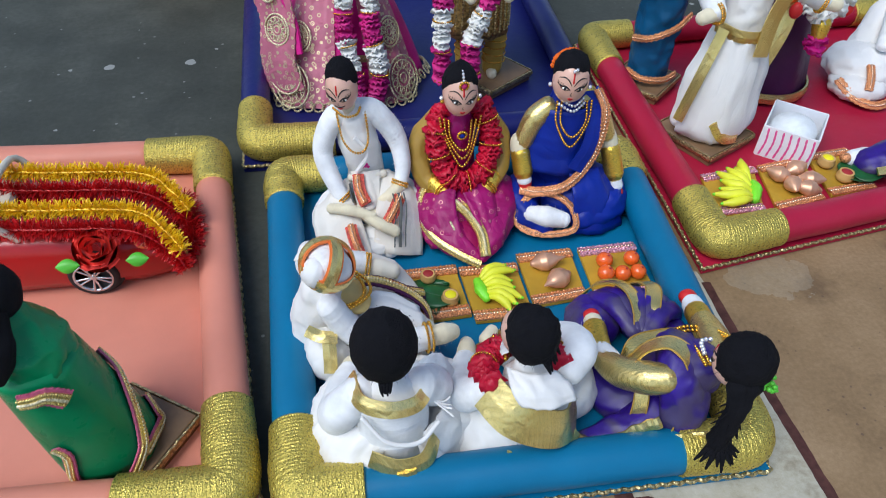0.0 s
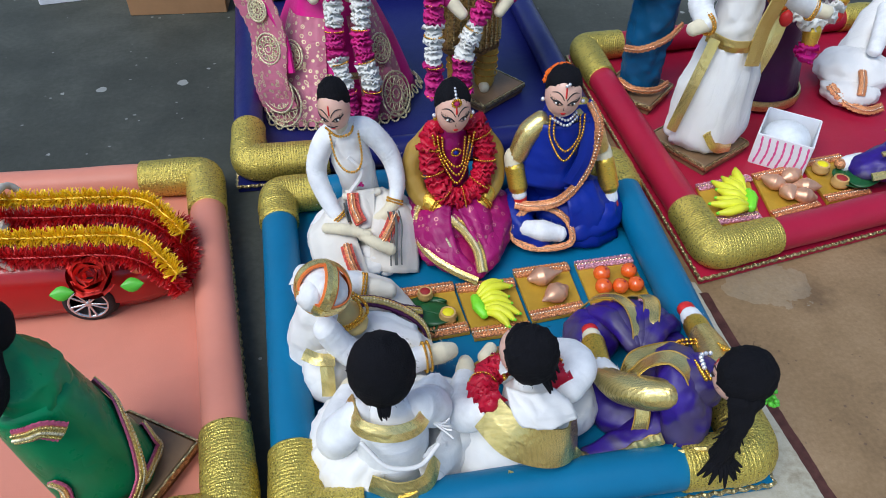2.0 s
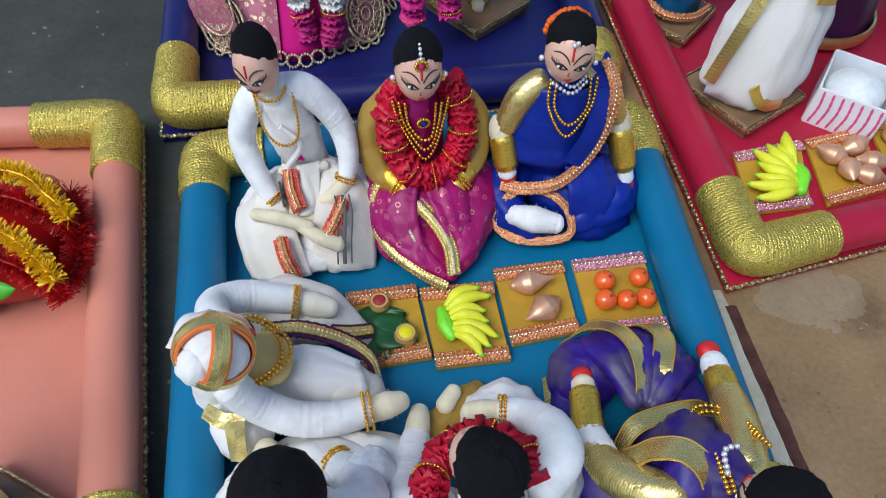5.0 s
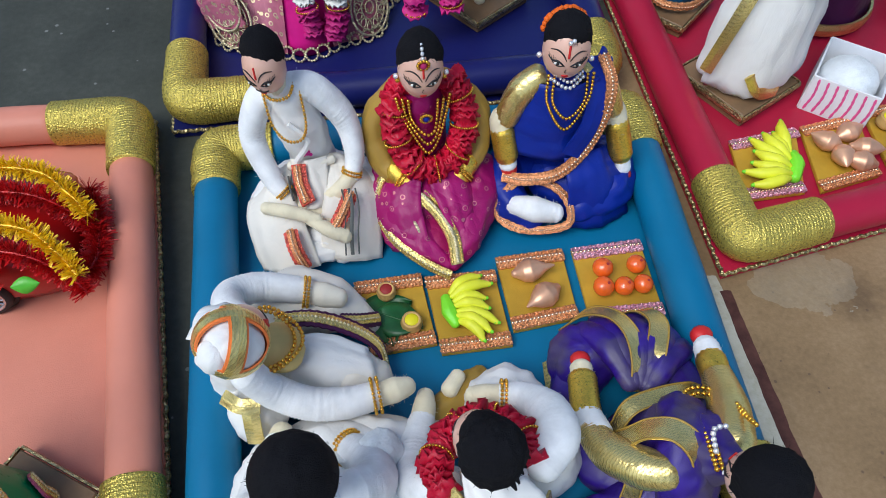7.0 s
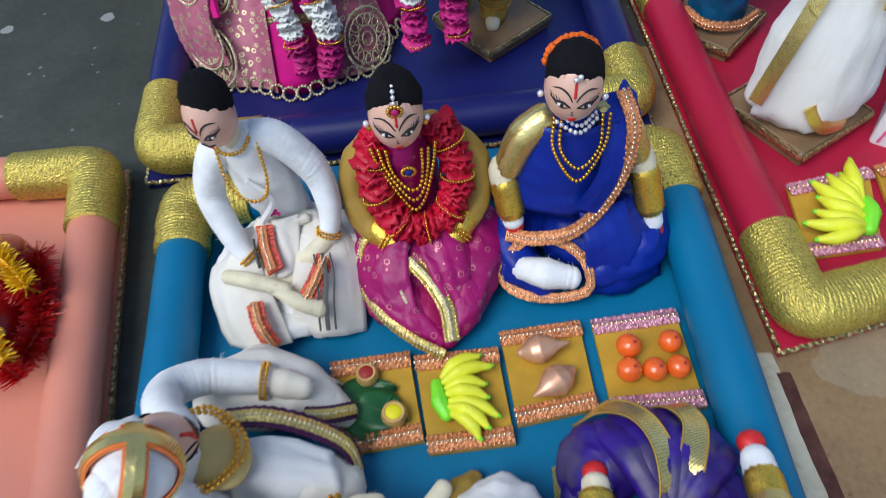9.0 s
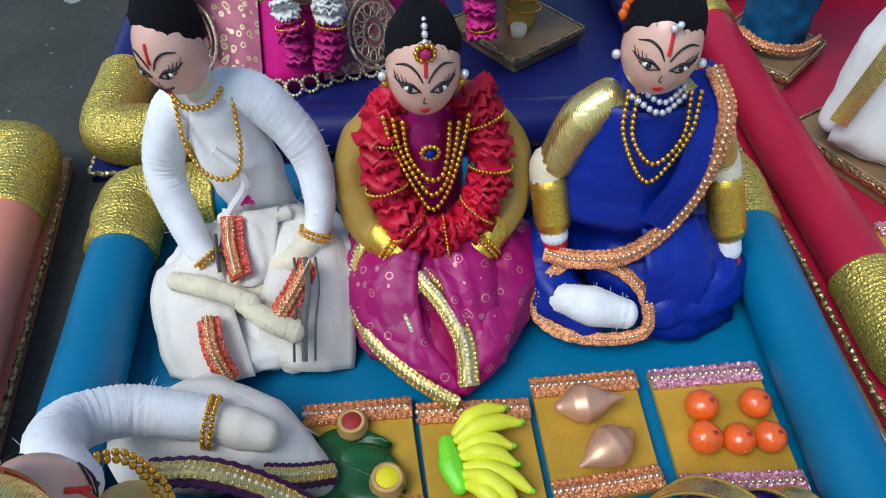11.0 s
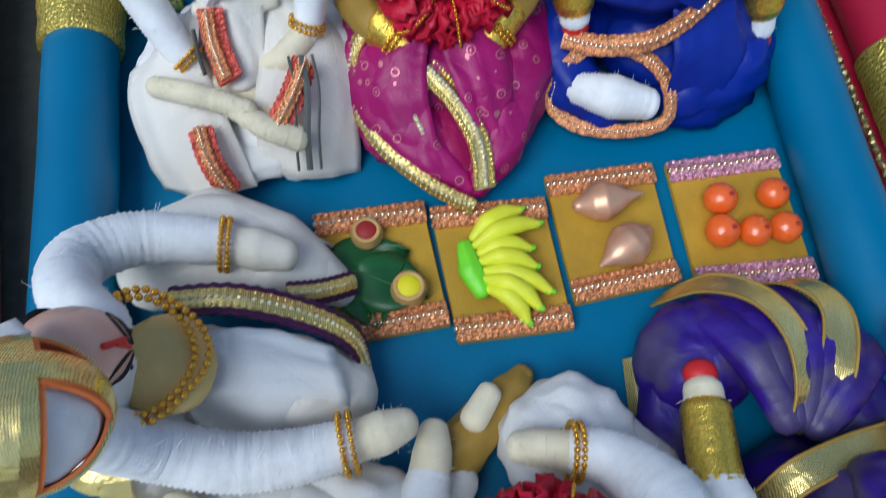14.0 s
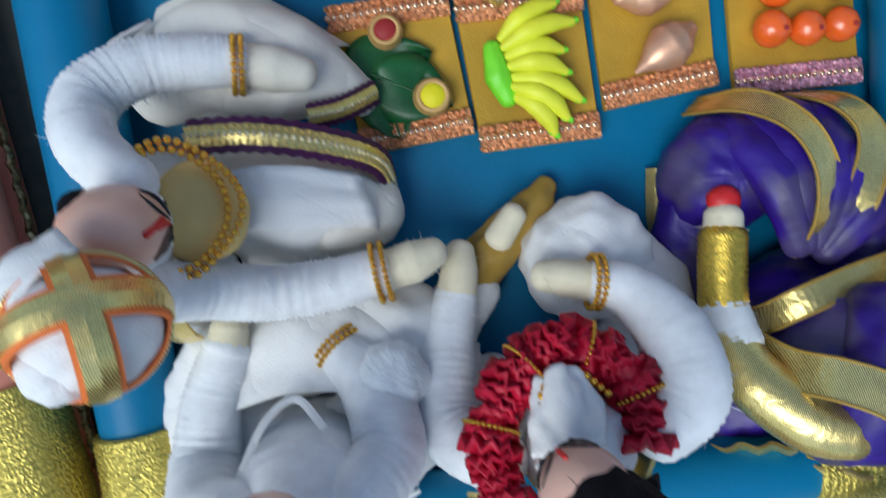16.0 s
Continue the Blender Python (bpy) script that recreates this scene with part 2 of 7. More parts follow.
GOLD = (0.62, 0.47, 0.10)
MATS = dict(
    blue=satin("blue_satin", (0.003, 0.15, 0.30), 0.45, 0.06),
    salmon=satin("salmon_satin", (0.70, 0.26, 0.18), 0.45, 0.04),
    red=satin("crimson_satin", (0.40, 0.011, 0.042), 0.42, 0.06),
    navy=satin("navy_satin", (0.009, 0.012, 0.105), 0.36, 0.06),
    elbow=wrapped("gold_thread", (0.58, 0.46, 0.10)),
    piping=gold("gold_piping", (0.55, 0.44, 0.22), 0.4, 0.6, 420),
    cotton=satin("white_cotton", (0.80, 0.79, 0.77), 0.85, 0.04, 0.25, 0.2, 1.0),
    cream=satin("cream_cotton", (0.74, 0.69, 0.58), 0.85, 0.06, 0.25, 0.2, 1.0),
    yarn=yarn("white_yarn", (0.86, 0.87, 0.88), 0.9, 500, 0.22),
    muslin=satin("ivory_muslin", (0.76, 0.72, 0.65), 0.85, 0.05, 0.25, 0.2, 1.0),
    pale=yarn("cream_yarn", (0.80, 0.72, 0.52), 0.9, 500, 0.25),
    hair=yarn("black_yarn", (0.008, 0.008, 0.011), 0.8, 500, 0.9, 0.0),
    skin=plain("painted_skin", (0.72, 0.43, 0.33), 0.35, 0, 0.04, 40, 0.03, 0.5, 0.3),
    tilak=plain("red_paint", (0.62, 0.02, 0.02), 0.45),
    ink=plain("black_ink", (0.012, 0.01, 0.012), 0.5),
    bead=plain("gold_beads", (0.80, 0.44, 0.06), 0.22, 0.9, 0.1, 90, 0.02),
    glass=plain("crystal_beads", (0.85, 0.85, 0.88), 0.12, 0.6, 0.05),
    ruby=plain("ruby_stone", (0.45, 0.02, 0.12), 0.1),
    lurex=lurex("gold_lurex", (0.80, 0.62, 0.22)),
    foil=gold("gold_foil", (0.86, 0.57, 0.09), 0.30, 0.25, 900, 0.9, 0.78, 1.12),
    olive=satin("old_gold_satin", (0.40, 0.25, 0.05), 0.4, 0.15, 0.2, 0.2),
    lace=gold("copper_lace", (0.80, 0.34, 0.15), 0.36, 0.4, 900, 0.5),
    redlace=gold("red_gold_lace", (0.66, 0.10, 0.07), 0.4, 0.6, 650, 0.35),
    pinklace=gold("pink_silver_lace", (0.86, 0.42, 0.52), 0.3, 0.6, 600, 0.5),
    grey=satin("grey_stripe", (0.10, 0.105, 0.10), 0.8),
    garland=satin("red_garland", (0.50, 0.008, 0.035), 0.34, 0.3, 0.3, 0.1, 0.4),
    magenta=dotted("magenta_silk", (0.34, 0.003, 0.125), (0.60, 0.22, 0.25), 95, 0.24, 0.07),
    wine=satin("wine_silk", (0.36, 0.01, 0.10), 0.45, 0.15, 0.2, 0.2, 1.0),
    royal=satin("royal_blue_silk", (0.003, 0.020, 0.26), 0.42, 0.15, 0.2, 0.2, 1.0),
    purple=organza("purple_organza", (0.026, 0.006, 0.200), (0.075, 0.060, 0.110)),
    plum=satin("plum_silk", (0.055, 0.008, 0.05), 0.45, 0.15, 0.2, 0.2, 1.0),
    teal=satin("teal_silk", (0.005, 0.085, 0.20), 0.4, 0.15, 0.2, 0.2, 1.0),
    green=satin("green_silk", (0.003, 0.21, 0.075), 0.30, 0.15, 0.12, 0.2, 1.0),
    fuchsia=satin("fuchsia_satin", (0.62, 0.01, 0.22), 0.42, 0.2, 0.2, 0.2),
    petalpink=satin("pink_petals", (0.55, 0.02, 0.20), 0.5, 0.25, 0.3),
    petalwhite=satin("white_petals", (0.80, 0.80, 0.76), 0.6, 0.06, 0.3),
    saffron=satin("orange_flowers", (0.85, 0.14, 0.01), 0.6, 0.2),
    orangetrim=satin("orange_trim", (0.80, 0.20, 0.05), 0.6),
    tinselred=plain("red_tinsel", (0.56, 0.008, 0.010), 0.35, 0.1, 0.2),
    tinselyellow=plain("yellow_tinsel", (0.95, 0.56, 0.01), 0.35, 0.1, 0.15),
    plate=satin("ochre_felt", (0.50, 0.29, 0.03), 0.5, 0.2, 0.3),
    banana=plain("banana_yellow", (0.78, 0.80, 0.04), 0.5, 0, 0.08, 50),
    stem=plain("banana_green", (0.22, 0.75, 0.03), 0.45),
    orange=plain("orange_glaze", (0.85, 0.13, 0.015), 0.2, 0, 0.15, 70, 0.3, 0.6, 0.5),
    coconut=plain("copper_paint", (0.72, 0.40, 0.25), 0.38, 0.5, 0.12, 60),
    leaf=plain("leaf_green", (0.012, 0.10, 0.025), 0.4, 0, 0.25),
    brightleaf=plain("plastic_leaf", (0.10, 0.50, 0.04), 0.4),
    lemon=plain("lemon_paste", (0.85, 0.75, 0.01), 0.6),
    clay=plain("tan_clay", (0.62, 0.38, 0.13), 0.5),
    kumkum=plain("vermilion", (0.35, 0.02, 0.02), 0.6),
    wood=plain("brown_board", (0.22, 0.13, 0.065), 0.55, 0, 0.25, 25, 0.2),
    card=plain("cardboard", (0.36, 0.19, 0.085), 0.8, 0, 0.12, 18, 0.15),
    paper=plain("white_paper", (0.78, 0.79, 0.82), 0.7, 0, 0.04),
    pinkpaint=plain("pink_marker", (0.75, 0.10, 0.30), 0.6),
    wool=yarn("cotton_wool", (0.80, 0.84, 0.86), 0.95, 200),
    carpaint=plain("red_car_paint", (0.40, 0.005, 0.006), 0.30, 0.0, 0.05, 40, 0.0, 0.45, 0.25),
    tyre=plain("tyre_rubber", (0.012, 0.012, 0.013), 0.7),
    rim=plain("silver_rim", (0.62, 0.63, 0.65), 0.25, 0.8),
    ivory=plain("ivory_plastic", (0.62, 0.57, 0.46), 0.45),
    lamp=plain("lamp_plastic", (0.70, 0.16, 0.06), 0.1, 0, 0.1),
    ground=ground_mat(),
)
MATS["pinktrim"] = plain("pink_trim", (0.55, 0.10, 0.20), 0.45, 0.0, 0.2, 300, 0.4)
MATS["trimglint"] = plain("trim_foil", (0.92, 0.62, 0.42), 0.22, 0.8, 0.15, 200)
MATS["collar"] = satin("sheer_gold_collar", (0.76, 0.55, 0.20), 0.5, 0.2, 0.3, 0.0, 0.6)
MATS["zari"] = gold("pale_zari", (0.78, 0.68, 0.44), 0.4, 0.4, 900, 0.45)
MATS["lacecloth"] = dotted("pink_gold_lace", (0.46, 0.13, 0.20), (0.62, 0.50, 0.32), 120, 0.30, 0.16, 0.5)
MATS["beadcloth"] = gold("beaded_gold_cloth", (0.45, 0.30, 0.10), 0.4, 0.7, 300, 0.7)
MATS["rosecloth"] = satin("red_rose_cloth", (0.88, 0.050, 0.035), 0.5, 0.15, 0.2, 0.0)


# ---------------------------------------------------------------- mesh writer
def V(*a):
    return Vector(a)


def spline(pts, n=8):
    """A smooth curve through points."""
    p = [Vector(q) for q in pts]
    if len(p) < 3:
        return [p[0].lerp(p[-1], i / n) for i in range(n + 1)]
    q = [2 * p[0] - p[1], *p, 2 * p[-1] - p[-2]]
    out = []
    for i in range(1, len(q) - 2):
        a, b, c, d = q[i - 1:i + 3]
        for k in range(n):
            t = k / n
            out.append(0.5 * (2 * b + (c - a) * t + (2 * a - 5 * b + 4 * c - d) * t * t + (3 * b - a - 3 * c + d) * t ** 3))
    return out + [p[-1]]


def even(pts, step):
    """Points at an even step along a line of points."""
    out, rest = [pts[0].copy()], step
    for a, b in zip(pts, pts[1:]):
        d, pos = (b - a).length, 0.0
        while d - pos >= rest and d > 0:
            pos += rest
            out.append(a.lerp(b, pos / d))
            rest = step
        rest -= d - pos
    return out


def basis(fwd, up):
    f = Vector(fwd).normalized()
    u = Vector(up)
    u = (u - f * u.dot(f)).normalized()
    r = f.cross(u)
    return Matrix((r, f, u)).transposed()


CLOTH = ("cotton", "cream", "muslin", "purple", "royal", "wine", "magenta", "green", "plum", "teal")


class Shape:
    """Collects the surfaces of one mesh."""

    def __init__(self):
        self.v, self.f, self.mi, self.sm, self.slots = [], [], [], [], []

    def slot(self, mat):
        if mat not in self.slots:
            self.slots.append(mat)
        return self.slots.index(mat)

    def add(self, verts, faces, mat, smooth=True):
        o, s = len(self.v), self.slot(mat)
        self.v += [tuple(p) for p in verts]
        for f in faces:
            self.f.append([o + i for i in f])
            self.mi.append(s)
            self.sm.append(smooth)

    def rings(self, rows, mat, close=True, caps=True, smooth=True):
        n = len(rows[0])
        verts = [p for r in rows for p in r]
        faces = []
        for i in range(len(rows) - 1):
            for j in range(n if close else n - 1):
                k = (j + 1) % n
                faces.append((i * n + j, i * n + k, (i + 1) * n + k, (i + 1) * n + j))
        if caps and close:
            faces += [tuple(range(n - 1, -1, -1)), tuple((len(rows) - 1) * n + j for j in range(n))]
        self.add(verts, faces, mat, smooth)

    def tube(self, pts, r, mat, n=12, smooth=6, flat=1.0, up=(0, 0, 1), ripple=0.0, pitch=0.002, fold=0.0, seed=0, round_ends=True):
        """A tube through points; r is one radius or one per point; ripple winds it like yarn; fold wrinkles it like cloth."""
        if fold and mat != "lurex":
            n, smooth = n * 2, smooth * 2
        if mat == "lurex":
            fold, ripple, pitch = 0.0, 0.0003, 0.0026
        if mat == "yarn" and ripple:
            ripple *= 1.5
        if mat in CLOTH:
            fold = min(fold, 0.10)
        pts = [Vector(p) for p in pts]
        rs = list(r) if isinstance(r, (list, tuple)) else [r] * len(pts)
        path = spline(pts, smooth)
        if len(pts) < 3:
            rad = [rs[0] + (rs[-1] - rs[0]) * i / (len(path) - 1) for i in range(len(path))]
        else:
            rad = [rs[min(i // smooth, len(rs) - 2)] * (1 - (i % smooth) / smooth) + rs[min(i // smooth + 1, len(rs) - 1)] * (i % smooth) / smooth
                   for i in range(len(path) - 1)] + [rs[-1]]
        if ripple:
            total = sum((b - a).length for a, b in zip(path, path[1:]))
            k = max(4, int(total / pitch * 2))
            acc, cum = 0.0, [0.0]
            for a, b in zip(path, path[1:]):
                acc += (b - a).length
                cum.append(acc)
            new_path, new_rad = [], []
            for i in range(k + 1):
                s = total * i / k
                j = max(0, min(len(cum) - 2, next((q for q in range(len(cum) - 1) if cum[q + 1] >= s), len(cum) - 2)))
                t = (s - cum[j]) / max(1e-9, cum[j + 1] - cum[j])
                new_path.append(path[j].lerp(path[j + 1], t))
                new_rad.append((rad[j] + (rad[j + 1] - rad[j]) * t) + (ripple if i % 2 else -ripple) * (0.6 + 0.8 * noise.noise((i * 0.7, seed, 1.0))))
            path, rad = new_path, new_rad
        rows, side = [], Vector(up)
        ends = []
        for i, p in enumerate(path):
            d = (path[min(i + 1, len(path) - 1)] - path[max(i - 1, 0)]).normalized()
            side = (side - d * side.dot(d))
            side = side.normalized() if side.length > 1e-6 else d.orthogonal().normalized()
            w = d.cross(side)
            row = []
            for j in range(n):
                a = 2 * math.pi * j / n
                rr = rad[i]
                if fold:
                    q = p + (side * math.cos(a) + w * math.sin(a)) * rr
                    ridge = 1 - abs(math.sin(3.5 * a + 3.0 * noise.noise(p * 28 + V(seed, 1, 2)) + seed))
                    rr *= 0.93 + fold * 0.75 * (ridge - 0.4) + fold * noise.noise(q * 45 + V(seed, 0, 0)) - fold * 1.3 * (0.35 - abs(noise.noise(q * 60 + V(0, seed, 0)))) + fold * 0.10 * noise.noise(q * 240 + V(0, seed, 3))
                row.append(p + side * (math.cos(a) * rr * flat) + w * (math.sin(a) * rr))
            rows.append(row)
            ends.append((p, d, rad[i]))
        if mat in ("yarn", "pale") and ripple:
            pick = [(random.randrange(len(rows)), random.randrange(n)) for _ in range(int(len(rows) * 2.2))]
            self.fibres(lambda q: rows[pick[q][0]][pick[q][1]], lambda q: (rows[pick[q][0]][pick[q][1]] - ends[pick[q][0]][0]).normalized(),
                        lambda q: (rows[pick[q][0]][(pick[q][1] + 1) % n] - rows[pick[q][0]][pick[q][1]]).normalized(), 0.0042, len(pick), mat)
        if round_ends:
            def cap(row, p, d, rr):
                out = []
                for k in (0.35, 0.7, 0.95):
                    s = math.sqrt(max(0.02, 1 - k * k))
                    out.append([p + (q - p) * s + d * (rr * k) for q in row])
                return out
            p0, d0, r0 = ends[0]
            p1, d1, r1 = ends[-1]
            rows = cap(rows[0], p0, -d0, r0 * 0.8)[::-1] + rows + cap(rows[-1], p1, d1, r1 * 0.8)
        self.rings(rows, mat)

    def fibres(self, centre, out, along, length, k, mat):
        """Loose fibres that stand off a fuzzy surface."""
        v, f = [], []
        for q in range(k):
            o = (Vector(out(q)) + V(random.uniform(-1, 1), random.uniform(-1, 1), random.uniform(-1, 1)) * 0.25).normalized()
            p = Vector(centre(q))
            d = (Vector(along(q)) * random.choice((-1, 1)) + V(random.uniform(-1, 1), random.uniform(-1, 1), random.uniform(-1, 1)) * 0.5).normalized()
            w = o.cross(d).normalized() * 0.00016
            L = length * random.uniform(0.5, 1.3)
            n = len(v)
            pts = [p, p + d * L * 0.5 + o * L * 0.16, p + d * L + o * L * random.uniform(0.05, 0.4)]
            for x, s_ in zip(pts, (1.0, 0.9, 0.5)):
                v += [x - w * s_, x + w * s_]
            f += [(n, n + 1, n + 3, n + 2), (n + 2, n + 3, n + 5, n + 4)]
        self.add(v, f, mat, False)

    def ball(self, c, r, mat, n=16, m=10, rot=None, fold=0.0, freq=60, seed=0, lo=-1.0, hi=1.0):
        """An ellipsoid, or the slice of it between heights lo and hi; fold makes it uneven like cloth."""
        c = Vector(c)
        r = (r, r, r) if isinstance(r, (int, float)) else r
        rot = rot or Matrix.Identity(3)
        if mat in CLOTH:
            fold, freq = min(fold, 0.085), min(freq, 42)
        if fold > 0.06 and r[0] > 0.012:
            n, m = n * 2, m * 2
        rows = []
        a0, a1 = math.asin(max(-1, lo)), math.asin(min(1, hi))
        for i in range(m + 1):
            b = a0 + (a1 - a0) * i / m
            row = []
            for j in range(n):
                a = 2 * math.pi * j / n
                u = V(math.cos(a) * max(0.01, math.cos(b)), math.sin(a) * max(0.01, math.cos(b)), math.sin(b))
                p = V(u.x * r[0], u.y * r[1], u.z * r[2])
                if fold:
                    ridge = 1 - abs(math.sin(4.5 * a + 3.5 * noise.noise(p * 30 + V(seed, 1, 2)) + seed))
                    p *= 0.95 + (fold * 0.6 * (ridge - 0.4) * math.cos(b) if fold > 0.06 else 0) + fold * noise.noise(p * freq + V(seed, seed, 0)) - 1.3 * fold * (0.35 - abs(noise.noise(p * freq * 1.6 + V(0, seed, 5)))) + 0.12 * fold * noise.noise(p * freq * 4 + V(0, seed, 5))
                row.append(c + rot @ p)
            rows.append(row)
        if mat in ("hair", "wool") and r[0] > 0.012:
            pick = [(random.randrange(1, len(rows) - 1), random.randrange(n)) for _ in range(420)]
            self.fibres(lambda q: rows[pick[q][0]][pick[q][1]], lambda q: (rows[pick[q][0]][pick[q][1]] - c).normalized(),
                        lambda q: (rows[pick[q][0] + 1][pick[q][1]] - rows[pick[q][0]][pick[q][1]]).normalized(), 0.0036, len(pick), mat)
        self.rings(rows, mat)

    def ribbon(self, pts, out, width, mat, thick=0.0012, smooth=8, scallop=0.0, wave=0.0, dome=0.0):
        """A strip of trim along points, lying with its face towards out (one vector, or one per point)."""
        path = spline(pts, smooth)
        outs = [Vector(o) for o in out] if isinstance(out[0], (tuple, list, Vector)) else [Vector(out)] * len(pts)
        rows = []
        for i, p in enumerate(path):
            d = (path[min(i + 1, len(path) - 1)] - path[max(i - 1, 0)]).normalized()
            k = i / (len(path) - 1) * (len(outs) - 1)
            a = int(min(k, len(outs) - 2)) if len(outs) > 1 else 0
            o = outs[a].lerp(outs[min(a + 1, len(outs) - 1)], k - a)
            o = (o - d * o.dot(d)).normalized()
            s = d.cross(o)
            w = width * 0.5 * (1 + (scallop if i % 2 else -scallop))
            q = p + o * (wave * math.sin(i * 1.3))
            if dome:
                top = [q + s * (w * k) + o * (thick + dome * (1 - k * k) + dome * 0.5 * noise.noise((k * 2.2, i * 0.35, width * 900))) for k in (-1, -0.75, -0.5, -0.25, 0, 0.25, 0.5, 0.75, 1)]
                rows.append(top + [p - o * thick for p in top[::-1]])
            else:
                rows.append([q - s * w, q - s * w + o * thick, q + o * thick * 1.5, q + s * w + o * thick, q + s * w])
        self.rings(rows, mat, smooth=bool(dome))
        if (mat in ("lace", "pinklace", "redlace") and width > 0.0085) or (mat == "lurex" and scallop > 0.03):
            dense = [(r[0] + r[4]) * 0.5 for r in rows]
            run = 0.0
            for i in range(1, len(rows)):
                step = (dense[i] - dense[i - 1]).length
                k = max(1, round(step / (width * 0.36)))
                for q in range(k):
                    f = q / k
                    m, e0, e1 = (rows[i - 1][j].lerp(rows[i][j], f) for j in (2, 1, 3))
                    if mat != "redlace":
                        self.ball(m, (width * 0.15, width * 0.15, width * 0.13), "zari" if mat == "lurex" else "trimglint", 6, 4)
                        for e in (e0, e1):
                            self.ball(e.lerp(m, 0.22), width * 0.115, mat, 6, 4)

    def beads(self, pts, r, mat, step=None, smooth=8, closed=False):
        pts = [Vector(p) for p in pts]
        path = spline(pts + pts[:1] if closed else pts, smooth)
        for p in even(path, step or r * 1.95):
            self.ball(p, r, mat, 6, 4)

    def loop(self, c, r, axis, bead, mat, squash=1.0):
        """A ring of beads, as a bangle."""
        axis = Vector(axis).normalized()
        u = axis.orthogonal().normalized()
        w = axis.cross(u)
        k = max(8, int(2 * math.pi * r / (bead * 1.9)))
        for i in range(k):
            a = 2 * math.pi * i / k
            self.ball(Vector(c) + u * (math.cos(a) * r) + w * (math.sin(a) * r * squash), bead, mat, 6, 4)

    def frill(self, c, axis, r, mat, n=22, depth=0.35, seed=0):
        """One crinkled disc of a garland, both faces."""
        axis = Vector(axis).normalized()
        u = axis.orthogonal().normalized()
        w = axis.cross(u)
        rows = []
        for k, (rr, h) in enumerate(((0.15, 0.30), (0.6, 0.22), (1.0, 0.10), (1.0, -0.10), (0.6, -0.22), (0.15, -0.30))):
            row = []
            for j in range(n):
                a = 2 * math.pi * j / n
                z = depth * (1 if j % 2 else -1) * (rr ** 1.5) * (0.8 + 0.9 * noise.noise((j * 0.9, seed * 2.3, 7.5))) + 0.5 * noise.noise((j * 0.6, seed * 3.1, 0.5))
                q = rr * (1 + 0.30 * noise.noise((j * 0.7, seed * 1.7, 4.0)))
                row.append(Vector(c) + (u * math.cos(a) + w * math.sin(a)) * (q * r) + axis * ((h + z * 0.5) * r * 0.7))
            rows.append(row)
        self.rings(rows, mat)

    def garland(self, pts, r, mat, step=0.007, smooth=10, every=0, bead=None, seed=0):
        """Crinkled discs threaded along a line, with rows of beads now and then."""
        path = even(spline(pts, smooth), step)
        if r > 0.012 and not isinstance(mat, list):
            self.tube(path[::3], r * 0.62, mat, 14, 3, fold=0.2, seed=seed)
        for i, p in enumerate(path):
            d = (path[min(i + 1, len(path) - 1)] - path[max(i - 1, 0)]).normalized()
            m = mat[(i * len(mat)) // len(path)] if isinstance(mat, list) else mat
            tilt = d + V(random.uniform(-1, 1), random.uniform(-1, 1), random.uniform(-1, 1)) * 0.35
            self.frill(p, tilt, r * (0.80 + 0.36 * random.random()), m, 20 + 2 * random.randrange(4), 0.35 + 0.3 * random.random(), i + seed)
            if every and i % every == every - 1:
                self.loop(p + d * step * 0.5, r * 0.98, d, 0.0013, bead or "bead")

    def box(self, c, size, mat, rz=0.0, bevel=0.001, rot=None):
        """A box with bevelled edges, centred at c."""
        x, y, z = (s * 0.5 for s in size)
        b = min(bevel, x * 0.9, y * 0.9, z * 0.9)
        rot = rot or Matrix.Rotation(rz, 3, "Z")
        rows = []
        for zz, inset in ((-z, b), (-z + b, 0), (z - b, 0), (z, b)):
            X, Y = x - inset, y - inset
            ring = [(X - b, -Y), (X, -Y + b), (X, Y - b), (X - b, Y), (-X + b, Y), (-X, Y - b), (-X, -Y + b), (-X + b, -Y)]
            rows.append([Vector(c) + rot @ V(px, py, zz) for px, py in ring])
        self.rings(rows, mat, smooth=False)

    def slab(self, corners, z0, z1, mat, bevel=0.002):
        """A flat plate over a polygon in plan."""
        cen = sum((V(*p) for p in corners), V(0, 0)) / len(corners)
        rows = []
        for z, k in ((z0, bevel), (z0 + bevel, 0), (z1 - bevel, 0), (z1, bevel)):
            rows.append([V(*(V(*p) + (cen - V(*p)).normalized() * k), z) for p in corners])
        self.rings(rows, mat, smooth=False)

    def lathe(self, c, profile, mat, n=18, rot=None):
        rot = rot or Matrix.Identity(3)
        self.rings([[Vector(c) + rot @ V(math.cos(2 * math.pi * j / n) * r, math.sin(2 * math.pi * j / n) * r, z) for j in range(n)] for r, z in profile], mat)

    def scaled(self, c, k):
        """Scale all that is built so far about a point."""
        self.v = [tuple(c[i] + (p[i] - c[i]) * k[i] for i in range(3)) for p in self.v]
        return self

    def moved(self, d):
        self.v = [(p[0] + d[0], p[1] + d[1], p[2] + d[2]) for p in self.v]
        return self

